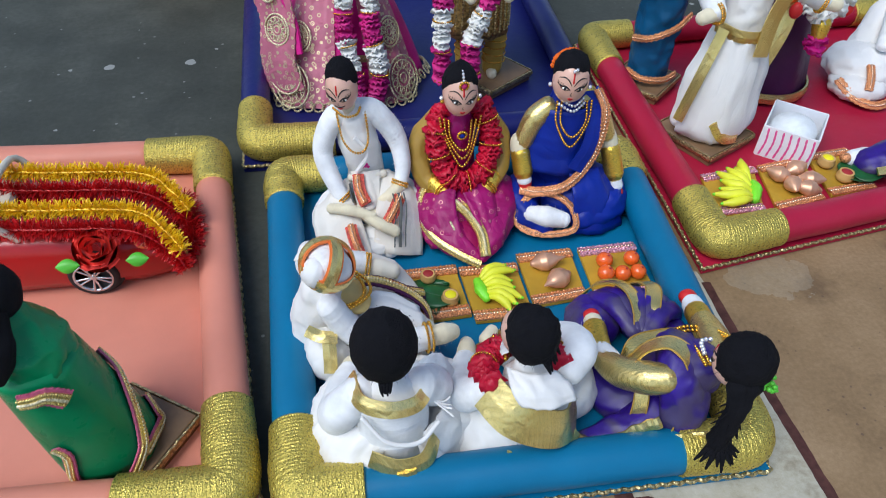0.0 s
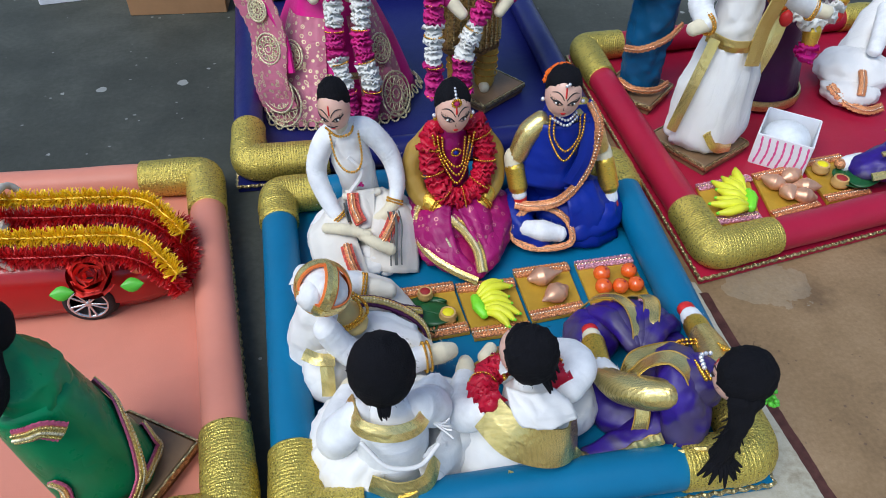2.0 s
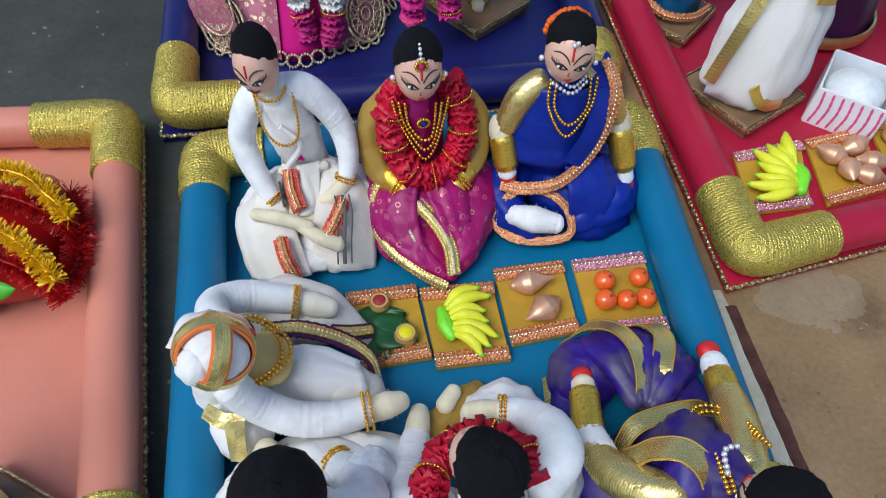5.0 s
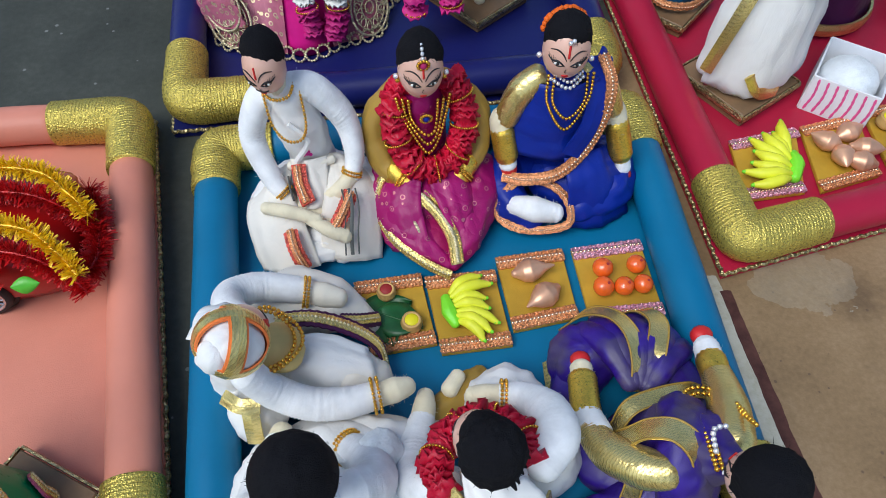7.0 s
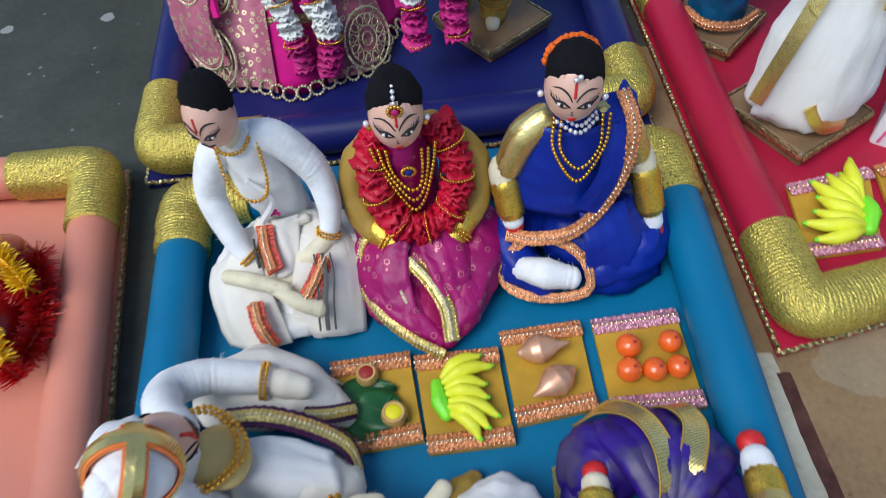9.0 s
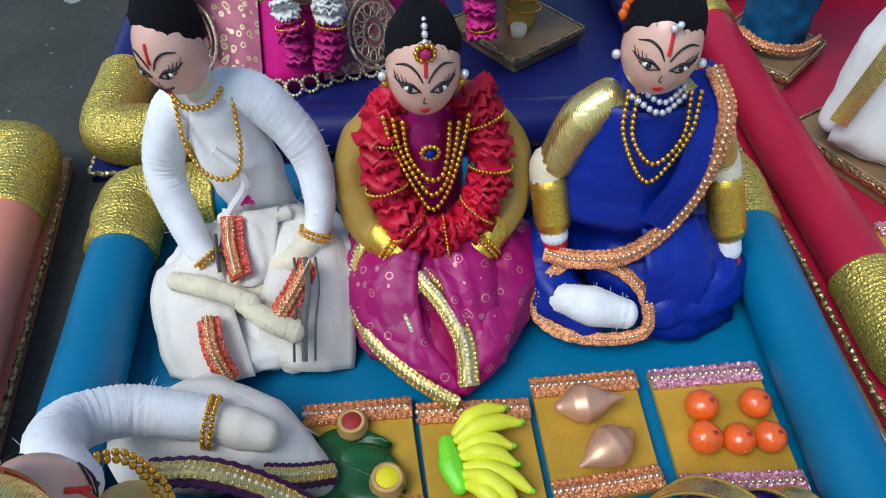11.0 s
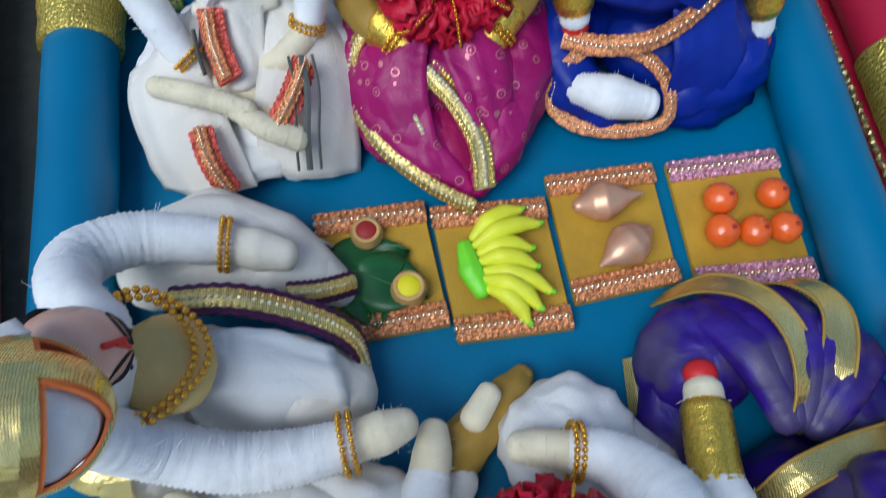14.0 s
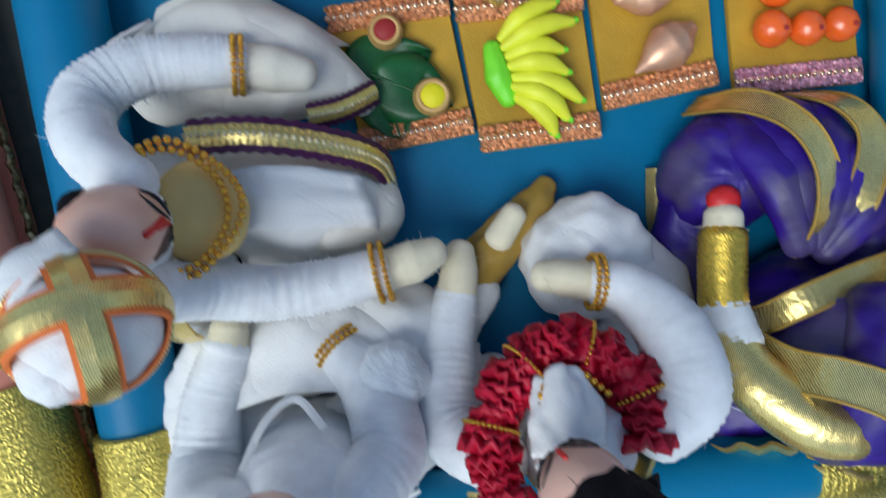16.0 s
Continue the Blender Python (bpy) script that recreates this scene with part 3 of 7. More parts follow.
    def sheet(self, ctrl, mat, amp=0.0025, freq=3.0, seed=0, n=7, thick=0.0011, along=True):
        """Thin draped cloth through a grid of points, with creases that run along or across its rows."""
        cols = [spline(list(c), n) for c in zip(*[spline(r, n) for r in ctrl])]
        rows = [list(r) for r in zip(*cols)]
        a, b = len(rows), len(rows[0])
        nor = []
        for i in range(a):
            for j in range(b):
                u = rows[min(i + 1, a - 1)][j] - rows[max(i - 1, 0)][j]
                w = rows[i][min(j + 1, b - 1)] - rows[i][max(j - 1, 0)]
                nor.append(u.cross(w).normalized() if u.cross(w).length > 1e-12 else V(0, 0, 1))
        top = []
        for i in range(a):
            for j in range(b):
                s_, t_ = i / (a - 1), j / (b - 1)
                q, r = (t_, s_) if along else (s_, t_)
                f = q * freq + 0.8 * noise.noise((q * 2.5, r * 1.6, seed + 0.3)) + 0.5 * noise.noise((q * 1.0, r * 3.0, seed * 2.0))
                ridge = 1 - abs(math.sin(math.pi * f)) ** 0.75
                h = amp * (ridge * (0.5 + 0.7 * abs(noise.noise((q * 3, r * 2, seed + 7.0)))) + 0.35 * noise.noise((q * 9, r * 6, seed + 3.0)))
                top.append(rows[i][j] + nor[i * b + j] * h)
        low = [p - o * thick for p, o in zip(top, nor)]
        k = a * b
        faces = [(i * b + j, i * b + j + 1, (i + 1) * b + j + 1, (i + 1) * b + j) for i in range(a - 1) for j in range(b - 1)]
        faces += [tuple(k + q for q in f[::-1]) for f in faces]
        edge = [i for i in range(b)] + [(i + 1) * b - 1 for i in range(1, a)] + [(a - 1) * b + j for j in range(b - 2, -1, -1)] + [i * b for i in range(a - 2, 0, -1)]
        faces += [(p, k + p, k + q, q) for p, q in zip(edge, edge[1:] + edge[:1])]
        self.add(top + low, faces, mat)

    def rosette(self, p, out, rad, mat="zari", petals=12, r=0.0011):
        """Embroidered wheel: rings of cord with looped petals."""
        m = basis(out, (0, 0, 1))
        p = Vector(p)
        for k in (0.22, 0.42, 0.80, 1.0):
            self.tube([p + m @ V(math.cos(q) * rad * k, 0, math.sin(q) * rad * k) for q in [2 * math.pi * i / 20 for i in range(21)]], r * (1.5 if k == 1.0 else 1.0), mat, 5, 1, round_ends=False)
        for i in range(petals):
            q, dq = 2 * math.pi * i / petals, math.pi / petals * 0.8
            loop_ = [(0.44, 0), (0.62, -dq), (0.78, -dq * 0.5), (0.78, dq * 0.5), (0.62, dq), (0.44, 0)]
            self.tube([p + m @ V(math.cos(q + d) * rad * k, 0.0006, math.sin(q + d) * rad * k) for k, d in loop_], r * 0.8, mat, 4, 2, round_ends=False)

    def mesh(self, name):
        me = bpy.data.meshes.new(name)
        me.from_pydata(self.v, [], self.f)
        for s in self.slots:
            me.materials.append(MATS[s])
        me.polygons.foreach_set("material_index", self.mi)
        me.polygons.foreach_set("use_smooth", self.sm)
        me.update()
        return me


def thing(name, shape, label, category, group="", kind=""):
    return tagged(new(name, shape.mesh(name)), label, category, group, kind)


def empty(name, at, label, category, group="", kind=""):
    ob = new(name)
    ob.empty_display_size = 0.02
    ob.location = at
    return tagged(ob, label, category, group, kind)


def part(name, shape, parent, label=""):
    """One mesh under a thing or a part, built in world coordinates."""
    ob = new(name, shape.mesh(name))
    ob.parent = parent
    ob.matrix_parent_inverse = Matrix.Identity(4) if parent.parent else Matrix.Translation(parent.location).inverted()
    return tagged(ob, label) if label else ob


# ---------------------------------------------------------------- ground and boxes behind
s = Shape()
s.rings([[V(x, y, 0) for x in (-60, -4, -1.2, 0, 1.2, 4, 60)] for y in (-60, -4, -1, 0, 1, 2, 6, 60)], "ground", close=False, caps=False, smooth=False)
thing("ground", s, "grey concrete floor with whitewash splashes and worn brown paint", "floor", kind="structure")


def carton(at, size, rz, mat, label):
    x, y, z = size
    e = empty("cardboard_box", at, label, "box")
    rot = Matrix.Rotation(rz, 3, "Z")
    o = Vector(at)
    t = 0.004
    for c, sz in (((0, -y / 2, z / 2), (x, t, z)), ((0, y / 2, z / 2), (x, t, z))):
        s = Shape()
        s.box(o + rot @ V(*c), sz, mat, rz)
        part("panel", s, e)
    for c, sz in (((-x / 2 + t / 2, 0, z / 2), (t, y - t, z)), ((x / 2 - t / 2, 0, z / 2), (t, y - t, z)), ((0, 0, t / 2), (x - 2 * t, y - t, t))):
        s = Shape()
        s.box(o + rot @ V(*c), sz, mat, rz)
        part("panel", s, e)
    for sg in (-1, 1):
        s = Shape()
        s.box(o + rot @ V(0, sg * y / 4, z + t / 2), (x, y / 2 - 0.002, t), mat, rz)
        part("flap", s, e)
    return e


carton((-0.366, 1.434, 0), (0.185, 0.24, 0.16), -0.06, "card", "brown cardboard carton standing on the concrete floor")
carton((-0.580, 1.505, 0), (0.170, 0.20, 0.14), 0.15, "paper", "plain white carton standing on the concrete floor")


# ---------------------------------------------------------------- trays
R, RE, TOP = 0.0215, 0.0245, 0.012


def tray(corners, mat, label, arms=()):
    """A board with a padded tube along each side and wound gold elbows; corners are the tube axes' corners, front first, anticlockwise."""
    C = [V(*c) for c in corners]
    arm = [(0.062, 0.062)] * 4
    for i, back, on in arms:
        arm[i] = (back, on)
    cen = sum(C, V(0, 0)) / 4
    e = empty("display_tray", (cen.x, cen.y, 0), label, "tray", "display trays")
    out = []
    for i in range(4):
        a, b = (C[i] - C[i - 1]).normalized(), (C[(i + 1) % 4] - C[i]).normalized()
        out.append(C[i] + (a - b) * 0.0195)
    s = Shape()
    s.slab([tuple(p) for p in out], 0.0, TOP, mat, 0.0015)
    board = part("board", s, e)
    s = Shape()
    ring = [V(p.x, p.y, TOP - 0.002) for p in out]
    for i in range(4):
        a, b = ring[i], ring[(i + 1) % 4]
        k = int((b - a).length / 0.006)
        for j in range(k):
            p, q = a.lerp(b, j / k), a.lerp(b, (j + 1) / k)
            d = (q - p).normalized()
            w = V(-d.y, d.x, 0) * 0.0012 * (1 if j % 2 else -1)
            s.tube([p + w, q - w], 0.0024, "piping", 6, 2, round_ends=False)
    part("piping", s, e, "braided gold cord along the edge")
    z = TOP + R
    for i in range(4):
        a, b = C[i], C[(i + 1) % 4]
        d = (b - a).normalized()
        s = Shape()
        p, q = a + d * (arm[i][1] - 0.01), b - d * (arm[(i + 1) % 4][0] - 0.01)
        s.tube([V(*p.lerp(q, k / 8), z + 0.0006 * math.sin(k * 2.1)) for k in range(9)], R, mat, 28, 3, round_ends=False)
        part("rail", s, e)
    for i in range(4):
        a, b = (C[i - 1] - C[i]).normalized(), (C[(i + 1) % 4] - C[i]).normalized()
        s = Shape()
        c = C[i]
        wind = even(spline([V(*p, z + 0.001) for p in (c + a * arm[i][0], c + a * 0.040, c + a * 0.020, c + (a + b) * 0.0042, c + b * 0.020, c + b * 0.040, c + b * arm[i][1])], 14), 0.0009)
        rows, m = [], len(wind) - 1
        for j, p in enumerate(wind):
            d = (wind[min(j + 1, m)] - wind[max(j - 1, 0)]).normalized()
            w = V(-d.y, d.x, 0).normalized()
            k = 1 - abs(2 * j / m - 1)
            r = RE * (0.985 + 0.075 * k) + (0.0, 0.0002, 0.0002, -0.0004)[j % 4] + 0.0006 * noise.noise((j * 0.08, i, 3.0))
            rows.append([p + w * (math.cos(q) * r) + V(0, 0, math.sin(q) * r) for q in [2 * math.pi * n_ / 30 + 0.02 * math.sin(j * 0.9) for n_ in range(30)]])
        s.rings(rows, "elbow")
        part("corner", s, e, "gold thread wound round the corner")
    return e


tray([(-0.170, 0.207), (0.248, 0.201), (0.276, 0.660), (-0.184, 0.660)], "blue", "peacock-blue satin display tray with gold corners", [(0, 0.068, 0.058), (1, 0.074, 0.064), (2, 0.062, 0.062), (3, 0.062, 0.058)])
tray([(-0.75, 0.24), (-0.226, 0.218), (-0.280, 0.720), (-0.80, 0.745)], "salmon", "salmon-pink satin display tray with gold corners", [(1, 0.095, 0.090), (2, 0.078, 0.082)])
tray([(0.336, 0.468), (0.79, 0.540), (0.93, 1.04), (0.345, 0.995)], "red", "crimson satin display tray with gold corners", [(0, 0.080, 0.088), (3, 0.070, 0.110)])
tray([(-0.222, 0.738), (0.270, 0.738), (0.290, 1.33), (-0.238, 1.33)], "navy", "navy satin display tray with gold corners", [(0, 0.086, 0.110)])


# ---------------------------------------------------------------- dolls: each one plain mesh
def head(s, c, r, fwd, up, hair="hair", face=True, hair_up=0.30, hair_back=0.34, moustache=False, seed=0):
    """An egg of painted wood with a wound yarn cap and a few painted strokes."""
    rot = basis(fwd, up)
    c = Vector(c)
    r = Vector(r)
    s.ball(c, tuple(r), "skin", 24, 16, rot)
    if hair:
        h = c + rot @ V(0, -hair_back * r.y, hair_up * r.z)
        s.ball(h, (r.x * 1.06, r.y * 1.02, r.z * 0.98), hair, 28, 18, rot, 0.05, 90, seed)

    def on(u, v, lift=1.012):
        return c + rot @ V(math.sin(u) * math.cos(v) * r.x * lift, math.cos(u) * math.cos(v) * r.y * lift, math.sin(v) * r.z * lift)

    if face:
        s.tube([on(0, 0.34), on(0, 0.72)], 0.0011, "tilak", 6, 4)
        for g in (-1, 1):
            s.tube([on(g * 0.07, 0.22), on(g * 0.26, 0.42), on(g * 0.56, 0.50), on(g * 0.90, 0.40)], [0.0004, 0.0007, 0.0007, 0.0003], "ink", 5, 5)
            s.ball(on(g * 0.40, 0.055, 0.985), (0.0040, 0.0012, 0.0016), "petalwhite", 10, 6, rot)
            s.tube([on(g * 0.12, 0.03), on(g * 0.38, 0.15), on(g * 0.66, 0.11), on(g * 0.92, 0.16)], [0.0005, 0.0010, 0.0009, 0.0003], "ink", 5, 5)
            s.tube([on(g * 0.16, 0.03), on(g * 0.40, -0.03), on(g * 0.66, 0.05)], 0.0004, "ink", 5, 5)
            s.ball(on(g * 0.40, 0.06), (0.0016, 0.0016, 0.0016), "ink", 8, 6)
            for k in range(4):
                s.tube([on(g * (0.48 + 0.11 * k), 0.14), on(g * (0.56 + 0.13 * k), 0.25 + 0.02 * (k % 2))], [0.0004, 0.0002], "ink", 4, 2)
        s.tube([on(0.02, -0.10), on(0.05, -0.24), on(-0.02, -0.26)], 0.0003, "ink", 4, 3)
        s.tube([on(-0.14, -0.46), on(-0.05, -0.44), on(0.05, -0.44), on(0.14, -0.46)], 0.0006, "tilak", 5, 4)
        s.tube([on(-0.10, -0.50), on(0, -0.53), on(0.10, -0.50)], 0.0008, "tilak", 5, 4)
        if moustache:
            s.tube([on(-0.34, -0.30), on(-0.1, -0.36), on(0.1, -0.36), on(0.34, -0.30)], 0.0006, "ink", 5, 4)
    return on


def bangle(s, c, axis, r, bead=0.0017, rows=2, gap=0.0036):
    ax = Vector(axis).normalized()
    for k in range(rows):
        s.loop(Vector(c) + ax * (k - (rows - 1) / 2) * gap, r, ax, bead, "bead")


def arm(s, pts, r, mat, hand_pts, hand_r, hand_mat, wrist=True, tip=None, seed=0):
    s.tube(pts, r, mat, 14, 7, ripple=0.00035 if mat in ("yarn", "pale") else 0.0, pitch=0.0024, seed=seed, fold=0 if mat in ("yarn", "pale") else 0.08)
    s.tube(hand_pts, hand_r, hand_mat, 12, 6, ripple=0.0002, pitch=0.002, seed=seed + 3)
    a, b = Vector(hand_pts[0]), Vector(hand_pts[1])
    rr = (r[-1] if isinstance(r, list) else r)
    if wrist:
        bangle(s, a, b - a, rr * 1.04)
    if tip:
        q = Vector(hand_pts[-1])
        s.ball(q, hand_r[-1] * 1.25 if isinstance(hand_r, list) else hand_r * 1.2, tip, 10, 8, None, 0.06)


# bridegroom's father: white yarn, cream dhoti with red and gold borders
s = Shape()
head(s, (-0.112, 0.584, 0.212), (0.0222, 0.0226, 0.0270), (-0.30, -0.90, -0.26), (-0.18, -0.25, 0.9), moustache=True, seed=1, hair_up=0.36, hair_back=0.32)
s.tube([(-0.104, 0.597, 0.165), (-0.106, 0.594, 0.195)], 0.011, "pale", 12, 4)
s.tube([(-0.083, 0.612, 0.035), (-0.084, 0.608, 0.085), (-0.093, 0.602, 0.130), (-0.098, 0.600, 0.165)], [0.036, 0.030, 0.033, 0.026], "cotton", 20, 8, 0.85, fold=0.05, seed=2)
s.tube([(-0.106, 0.600, 0.172), (-0.130, 0.600, 0.160), (-0.147, 0.592, 0.122), (-0.133, 0.568, 0.088), (-0.118, 0.553, 0.070)], [0.0145, 0.0155, 0.0150, 0.0125, 0.0095], "yarn", 16, 8, ripple=0.0004, pitch=0.0024)
s.tube([(-0.092, 0.600, 0.174), (-0.066, 0.600, 0.168), (-0.038, 0.594, 0.136), (-0.030, 0.578, 0.105), (-0.036, 0.564, 0.082)], [0.0145, 0.0155, 0.0150, 0.0125, 0.0095], "yarn", 16, 8, ripple=0.0004, pitch=0.0024, seed=4)
bangle(s, (-0.121, 0.556, 0.074), (0.6, -0.5, -0.7), 0.0115)
bangle(s, (-0.036, 0.566, 0.084), (-0.3, -0.5, -0.8), 0.0115)
s.tube([(-0.118, 0.553, 0.070), (-0.106, 0.542, 0.062), (-0.088, 0.536, 0.062)], [0.009, 0.010, 0.007], "pale", 12, 6, ripple=0.0002)
s.tube([(-0.036, 0.564, 0.082), (-0.052, 0.550, 0.076), (-0.068, 0.548, 0.070)], [0.009, 0.010, 0.007], "pale", 12, 6, ripple=0.0002)
s.tube([(-0.100, 0.612, 0.040), (-0.138, 0.580, 0.042), (-0.146, 0.548, 0.038), (-0.110, 0.515, 0.032), (-0.072, 0.508, 0.028)], [0.030, 0.029, 0.026, 0.022, 0.014], "cotton", 18, 8, 0.8, fold=0.16, seed=5)
s.tube([(-0.066, 0.612, 0.042), (-0.030, 0.590, 0.046), (-0.026, 0.562, 0.046), (-0.058, 0.528, 0.038), (-0.098, 0.524, 0.040)], [0.030, 0.030, 0.028, 0.024, 0.014], "cotton", 18, 8, 0.85, fold=0.16, seed=8)
s.tube([(-0.034, 0.552, 0.034), (-0.040, 0.528, 0.030), (-0.060, 0.508, 0.024)], [0.024, 0.023, 0.016], "cotton", 16, 6, 0.8, fold=0.15, seed=11)
s.tube([(-0.122, 0.548, 0.060), (-0.096, 0.538, 0.064), (-0.066, 0.530, 0.060)], [0.0085, 0.0095, 0.007], "pale", 12, 6, ripple=0.0005)
s.tube([(-0.050, 0.520, 0.052), (-0.072, 0.522, 0.056), (-0.092, 0.532, 0.060)], [0.0095, 0.0095, 0.007], "pale", 12, 6, ripple=0.0005)
s.sheet([[(-0.150, 0.588, 0.052), (-0.128, 0.592, 0.072), (-0.104, 0.594, 0.080)], [(-0.170, 0.552, 0.054), (-0.140, 0.556, 0.074), (-0.112, 0.560, 0.080)],
         [(-0.166, 0.520, 0.030), (-0.136, 0.520, 0.060), (-0.100, 0.524, 0.066)], [(-0.158, 0.503, 0.013), (-0.126, 0.490, 0.020), (-0.086, 0.488, 0.030)]], "muslin", 0.004, 2.6, 3)
s.sheet([[(-0.076, 0.594, 0.086), (-0.046, 0.594, 0.084), (-0.012, 0.588, 0.056)], [(-0.068, 0.562, 0.080), (-0.036, 0.562, 0.082), (-0.002, 0.556, 0.058)],
         [(-0.078, 0.528, 0.066), (-0.044, 0.524, 0.064), (-0.006, 0.526, 0.040)], [(-0.084, 0.500, 0.030), (-0.048, 0.492, 0.026), (-0.010, 0.502, 0.013)]], "muslin", 0.004, 2.8, 9)
s.sheet([[(-0.108, 0.582, 0.096), (-0.086, 0.574, 0.100), (-0.064, 0.582, 0.096)], [(-0.106, 0.562, 0.080), (-0.086, 0.556, 0.084), (-0.066, 0.562, 0.082)], [(-0.102, 0.536, 0.070), (-0.086, 0.530, 0.072), (-0.070, 0.538, 0.068)]], "muslin", 0.003, 2.2, 4)
n0 = len(s.v)
s.ribbon([(-0.094, 0.578, 0.092), (-0.094, 0.566, 0.080), (-0.090, 0.552, 0.074), (-0.086, 0.540, 0.072)], [(0, -0.7, 0.8)] * 4, 0.017, "redlace", 0.0022, 10, 0.06)
s.ribbon([(-0.096, 0.576, 0.091), (-0.096, 0.565, 0.081), (-0.092, 0.551, 0.0755), (-0.088, 0.540, 0.073)], [(0, -0.7, 0.8)] * 4, 0.009, "lace", 0.0036, 10, 0.1)
s.ribbon([(-0.108, 0.572, 0.082), (-0.107, 0.560, 0.074), (-0.104, 0.548, 0.070)], [(0, -0.7, 0.8)] * 3, 0.0025, "grey", 0.002)
s.ribbon([(-0.036, 0.548, 0.074), (-0.046, 0.530, 0.068), (-0.060, 0.516, 0.056)], [(0.3, -0.4, 0.9)] * 3, 0.017, "redlace", 0.0022, 10, 0.06)
s.ribbon([(-0.036, 0.548, 0.075), (-0.046, 0.530, 0.069), (-0.060, 0.516, 0.057)], [(0.3, -0.4, 0.9)] * 3, 0.009, "lace", 0.0036, 10, 0.1)
s.ribbon([(-0.112, 0.520, 0.056), (-0.108, 0.503, 0.046), (-0.100, 0.493, 0.026)], [(0, -0.7, 0.8)] * 3, 0.017, "redlace", 0.0022, 10, 0.06)
s.ribbon([(-0.112, 0.520, 0.057), (-0.108, 0.502, 0.047), (-0.100, 0.492, 0.027)], [(0, -0.7, 0.8)] * 3, 0.009, "lace", 0.0036, 10, 0.1)
for k in range(3):
    x = 0.006 - k * 0.008
    s.ribbon([(x - 0.036, 0.548, 0.080), (x - 0.034, 0.530, 0.070), (x - 0.038, 0.512, 0.052), (x - 0.040, 0.499, 0.033)], [(0, -0.3, 1), (0, -0.5, 1), (0, -0.7, 0.8), (0, -1, 0.4)], 0.0045 if k == 1 else 0.002, "grey", 0.0012)
s.tube([(-0.140, 0.546, 0.066), (-0.110, 0.534, 0.070), (-0.076, 0.524, 0.064)], [0.0065, 0.0075, 0.0060], "pale", 12, 6, ripple=0.0005)
s.tube([(-0.046, 0.512, 0.048), (-0.068, 0.516, 0.058), (-0.094, 0.530, 0.066)], [0.0085, 0.0080, 0.0055], "pale", 12, 6, ripple=0.0006)
s.v[n0:] = [(p[0] - 0.004, p[1] - 0.009, p[2] + 0.008) for p in s.v[n0:]]
s.ribbon([(-0.100, 0.575, 0.150), (-0.082, 0.572, 0.128), (-0.100, 0.574, 0.100)], [(0, -1, 0.2)] * 3, 0.006, "cotton", 0.0025)
s.tube([(-0.110, 0.580, 0.088), (-0.084, 0.574, 0.090), (-0.058, 0.582, 0.090)], 0.005, "cream", 8, 6)
for dx, dz in ((0, 0), (0.004, -0.001), (-0.004, -0.001), (0.002, 0.003), (-0.002, 0.003)):
    s.ball((-0.086 + dx, 0.575, 0.107 + dz), (0.0022, 0.0012, 0.0022), "fuchsia", 8, 6)
s.beads([(-0.126, 0.592, 0.182), (-0.112, 0.578, 0.178), (-0.094, 0.578, 0.180), (-0.086, 0.596, 0.184)], 0.0019, "bead")
s.beads([(-0.122, 0.588, 0.176), (-0.117, 0.572, 0.152), (-0.104, 0.566, 0.136), (-0.088, 0.568, 0.134), (-0.080, 0.572, 0.150), (-0.082, 0.588, 0.178)], 0.0019, "bead")
s.scaled((-0.084, 0.575, TOP), (0.89, 0.92, 0.97)).scaled((-0.030, 0.575, TOP), (0.89, 0.97, 1.0))
thing("seated_doll", s, "seated doll in white yarn and cream dhoti with red gold borders", "doll", "seated dolls")

# bride: magenta silk, red garland, gold beads
s = Shape()
on = head(s, (0.029, 0.572, 0.199), (0.0222, 0.0230, 0.0285), (0.0, -0.96, -0.10), (0.0, -0.12, 0.95), seed=3, hair_up=0.30, hair_back=0.21)
s.beads([on(0, 1.55, 1.10), on(0, 1.2, 1.10), on(0, 0.95, 1.10), on(0, 0.80, 1.09)], 0.0021, "glass")
q = on(0, 0.74, 1.10)
s.ball(q, (0.0036, 0.003, 0.0036), "ruby", 10, 8)
rb = basis((0.02, -0.88, -0.2), (0, -0.4, 0.9))
for k in range(11):
    a = 2 * math.pi * k / 11
    s.ball(q + rb @ V(math.cos(a) * 0.0052, 0, math.sin(a) * 0.0052), 0.0017, "bead", 6, 4)
for g in (-1, 1):
    s.ball(on(g * 1.40, -0.10, 1.12), 0.0027, "glass", 8, 6)
    s.ball(on(g * 1.45, -0.30, 1.08), 0.0028, "bead", 8, 6)
s.tube([(0.032, 0.606, 0.03), (0.034, 0.604, 0.09), (0.031, 0.598, 0.150), (0.029, 0.586, 0.180)], [0.036, 0.032, 0.030, 0.012], "magenta", 20, 8, 0.85, fold=0.05)
for g, pts in ((-1, [(0.010, 0.606, 0.150), (-0.017, 0.600, 0.118), (-0.015, 0.580, 0.082), (0.012, 0.556, 0.068)]),
               (1, [(0.056, 0.606, 0.152), (0.090, 0.600, 0.124), (0.092, 0.580, 0.090), (0.066, 0.556, 0.068)])):
    s.tube(pts, [0.015, 0.0155, 0.015, 0.011], "olive", 14, 8, fold=0.08, seed=g)
    a, b = Vector(pts[2]), Vector(pts[3])
    s.tube([a.lerp(b, 0.45), b], [0.0135, 0.0125], "foil", 14, 6, ripple=0.0004, pitch=0.003)
    s.tube([b, b + V(-g * 0.012, -0.006, -0.004)], [0.0085, 0.0065], "pale", 12, 5, ripple=0.0003)
    bangle(s, b.lerp(a, 0.2), b - a, 0.0138)
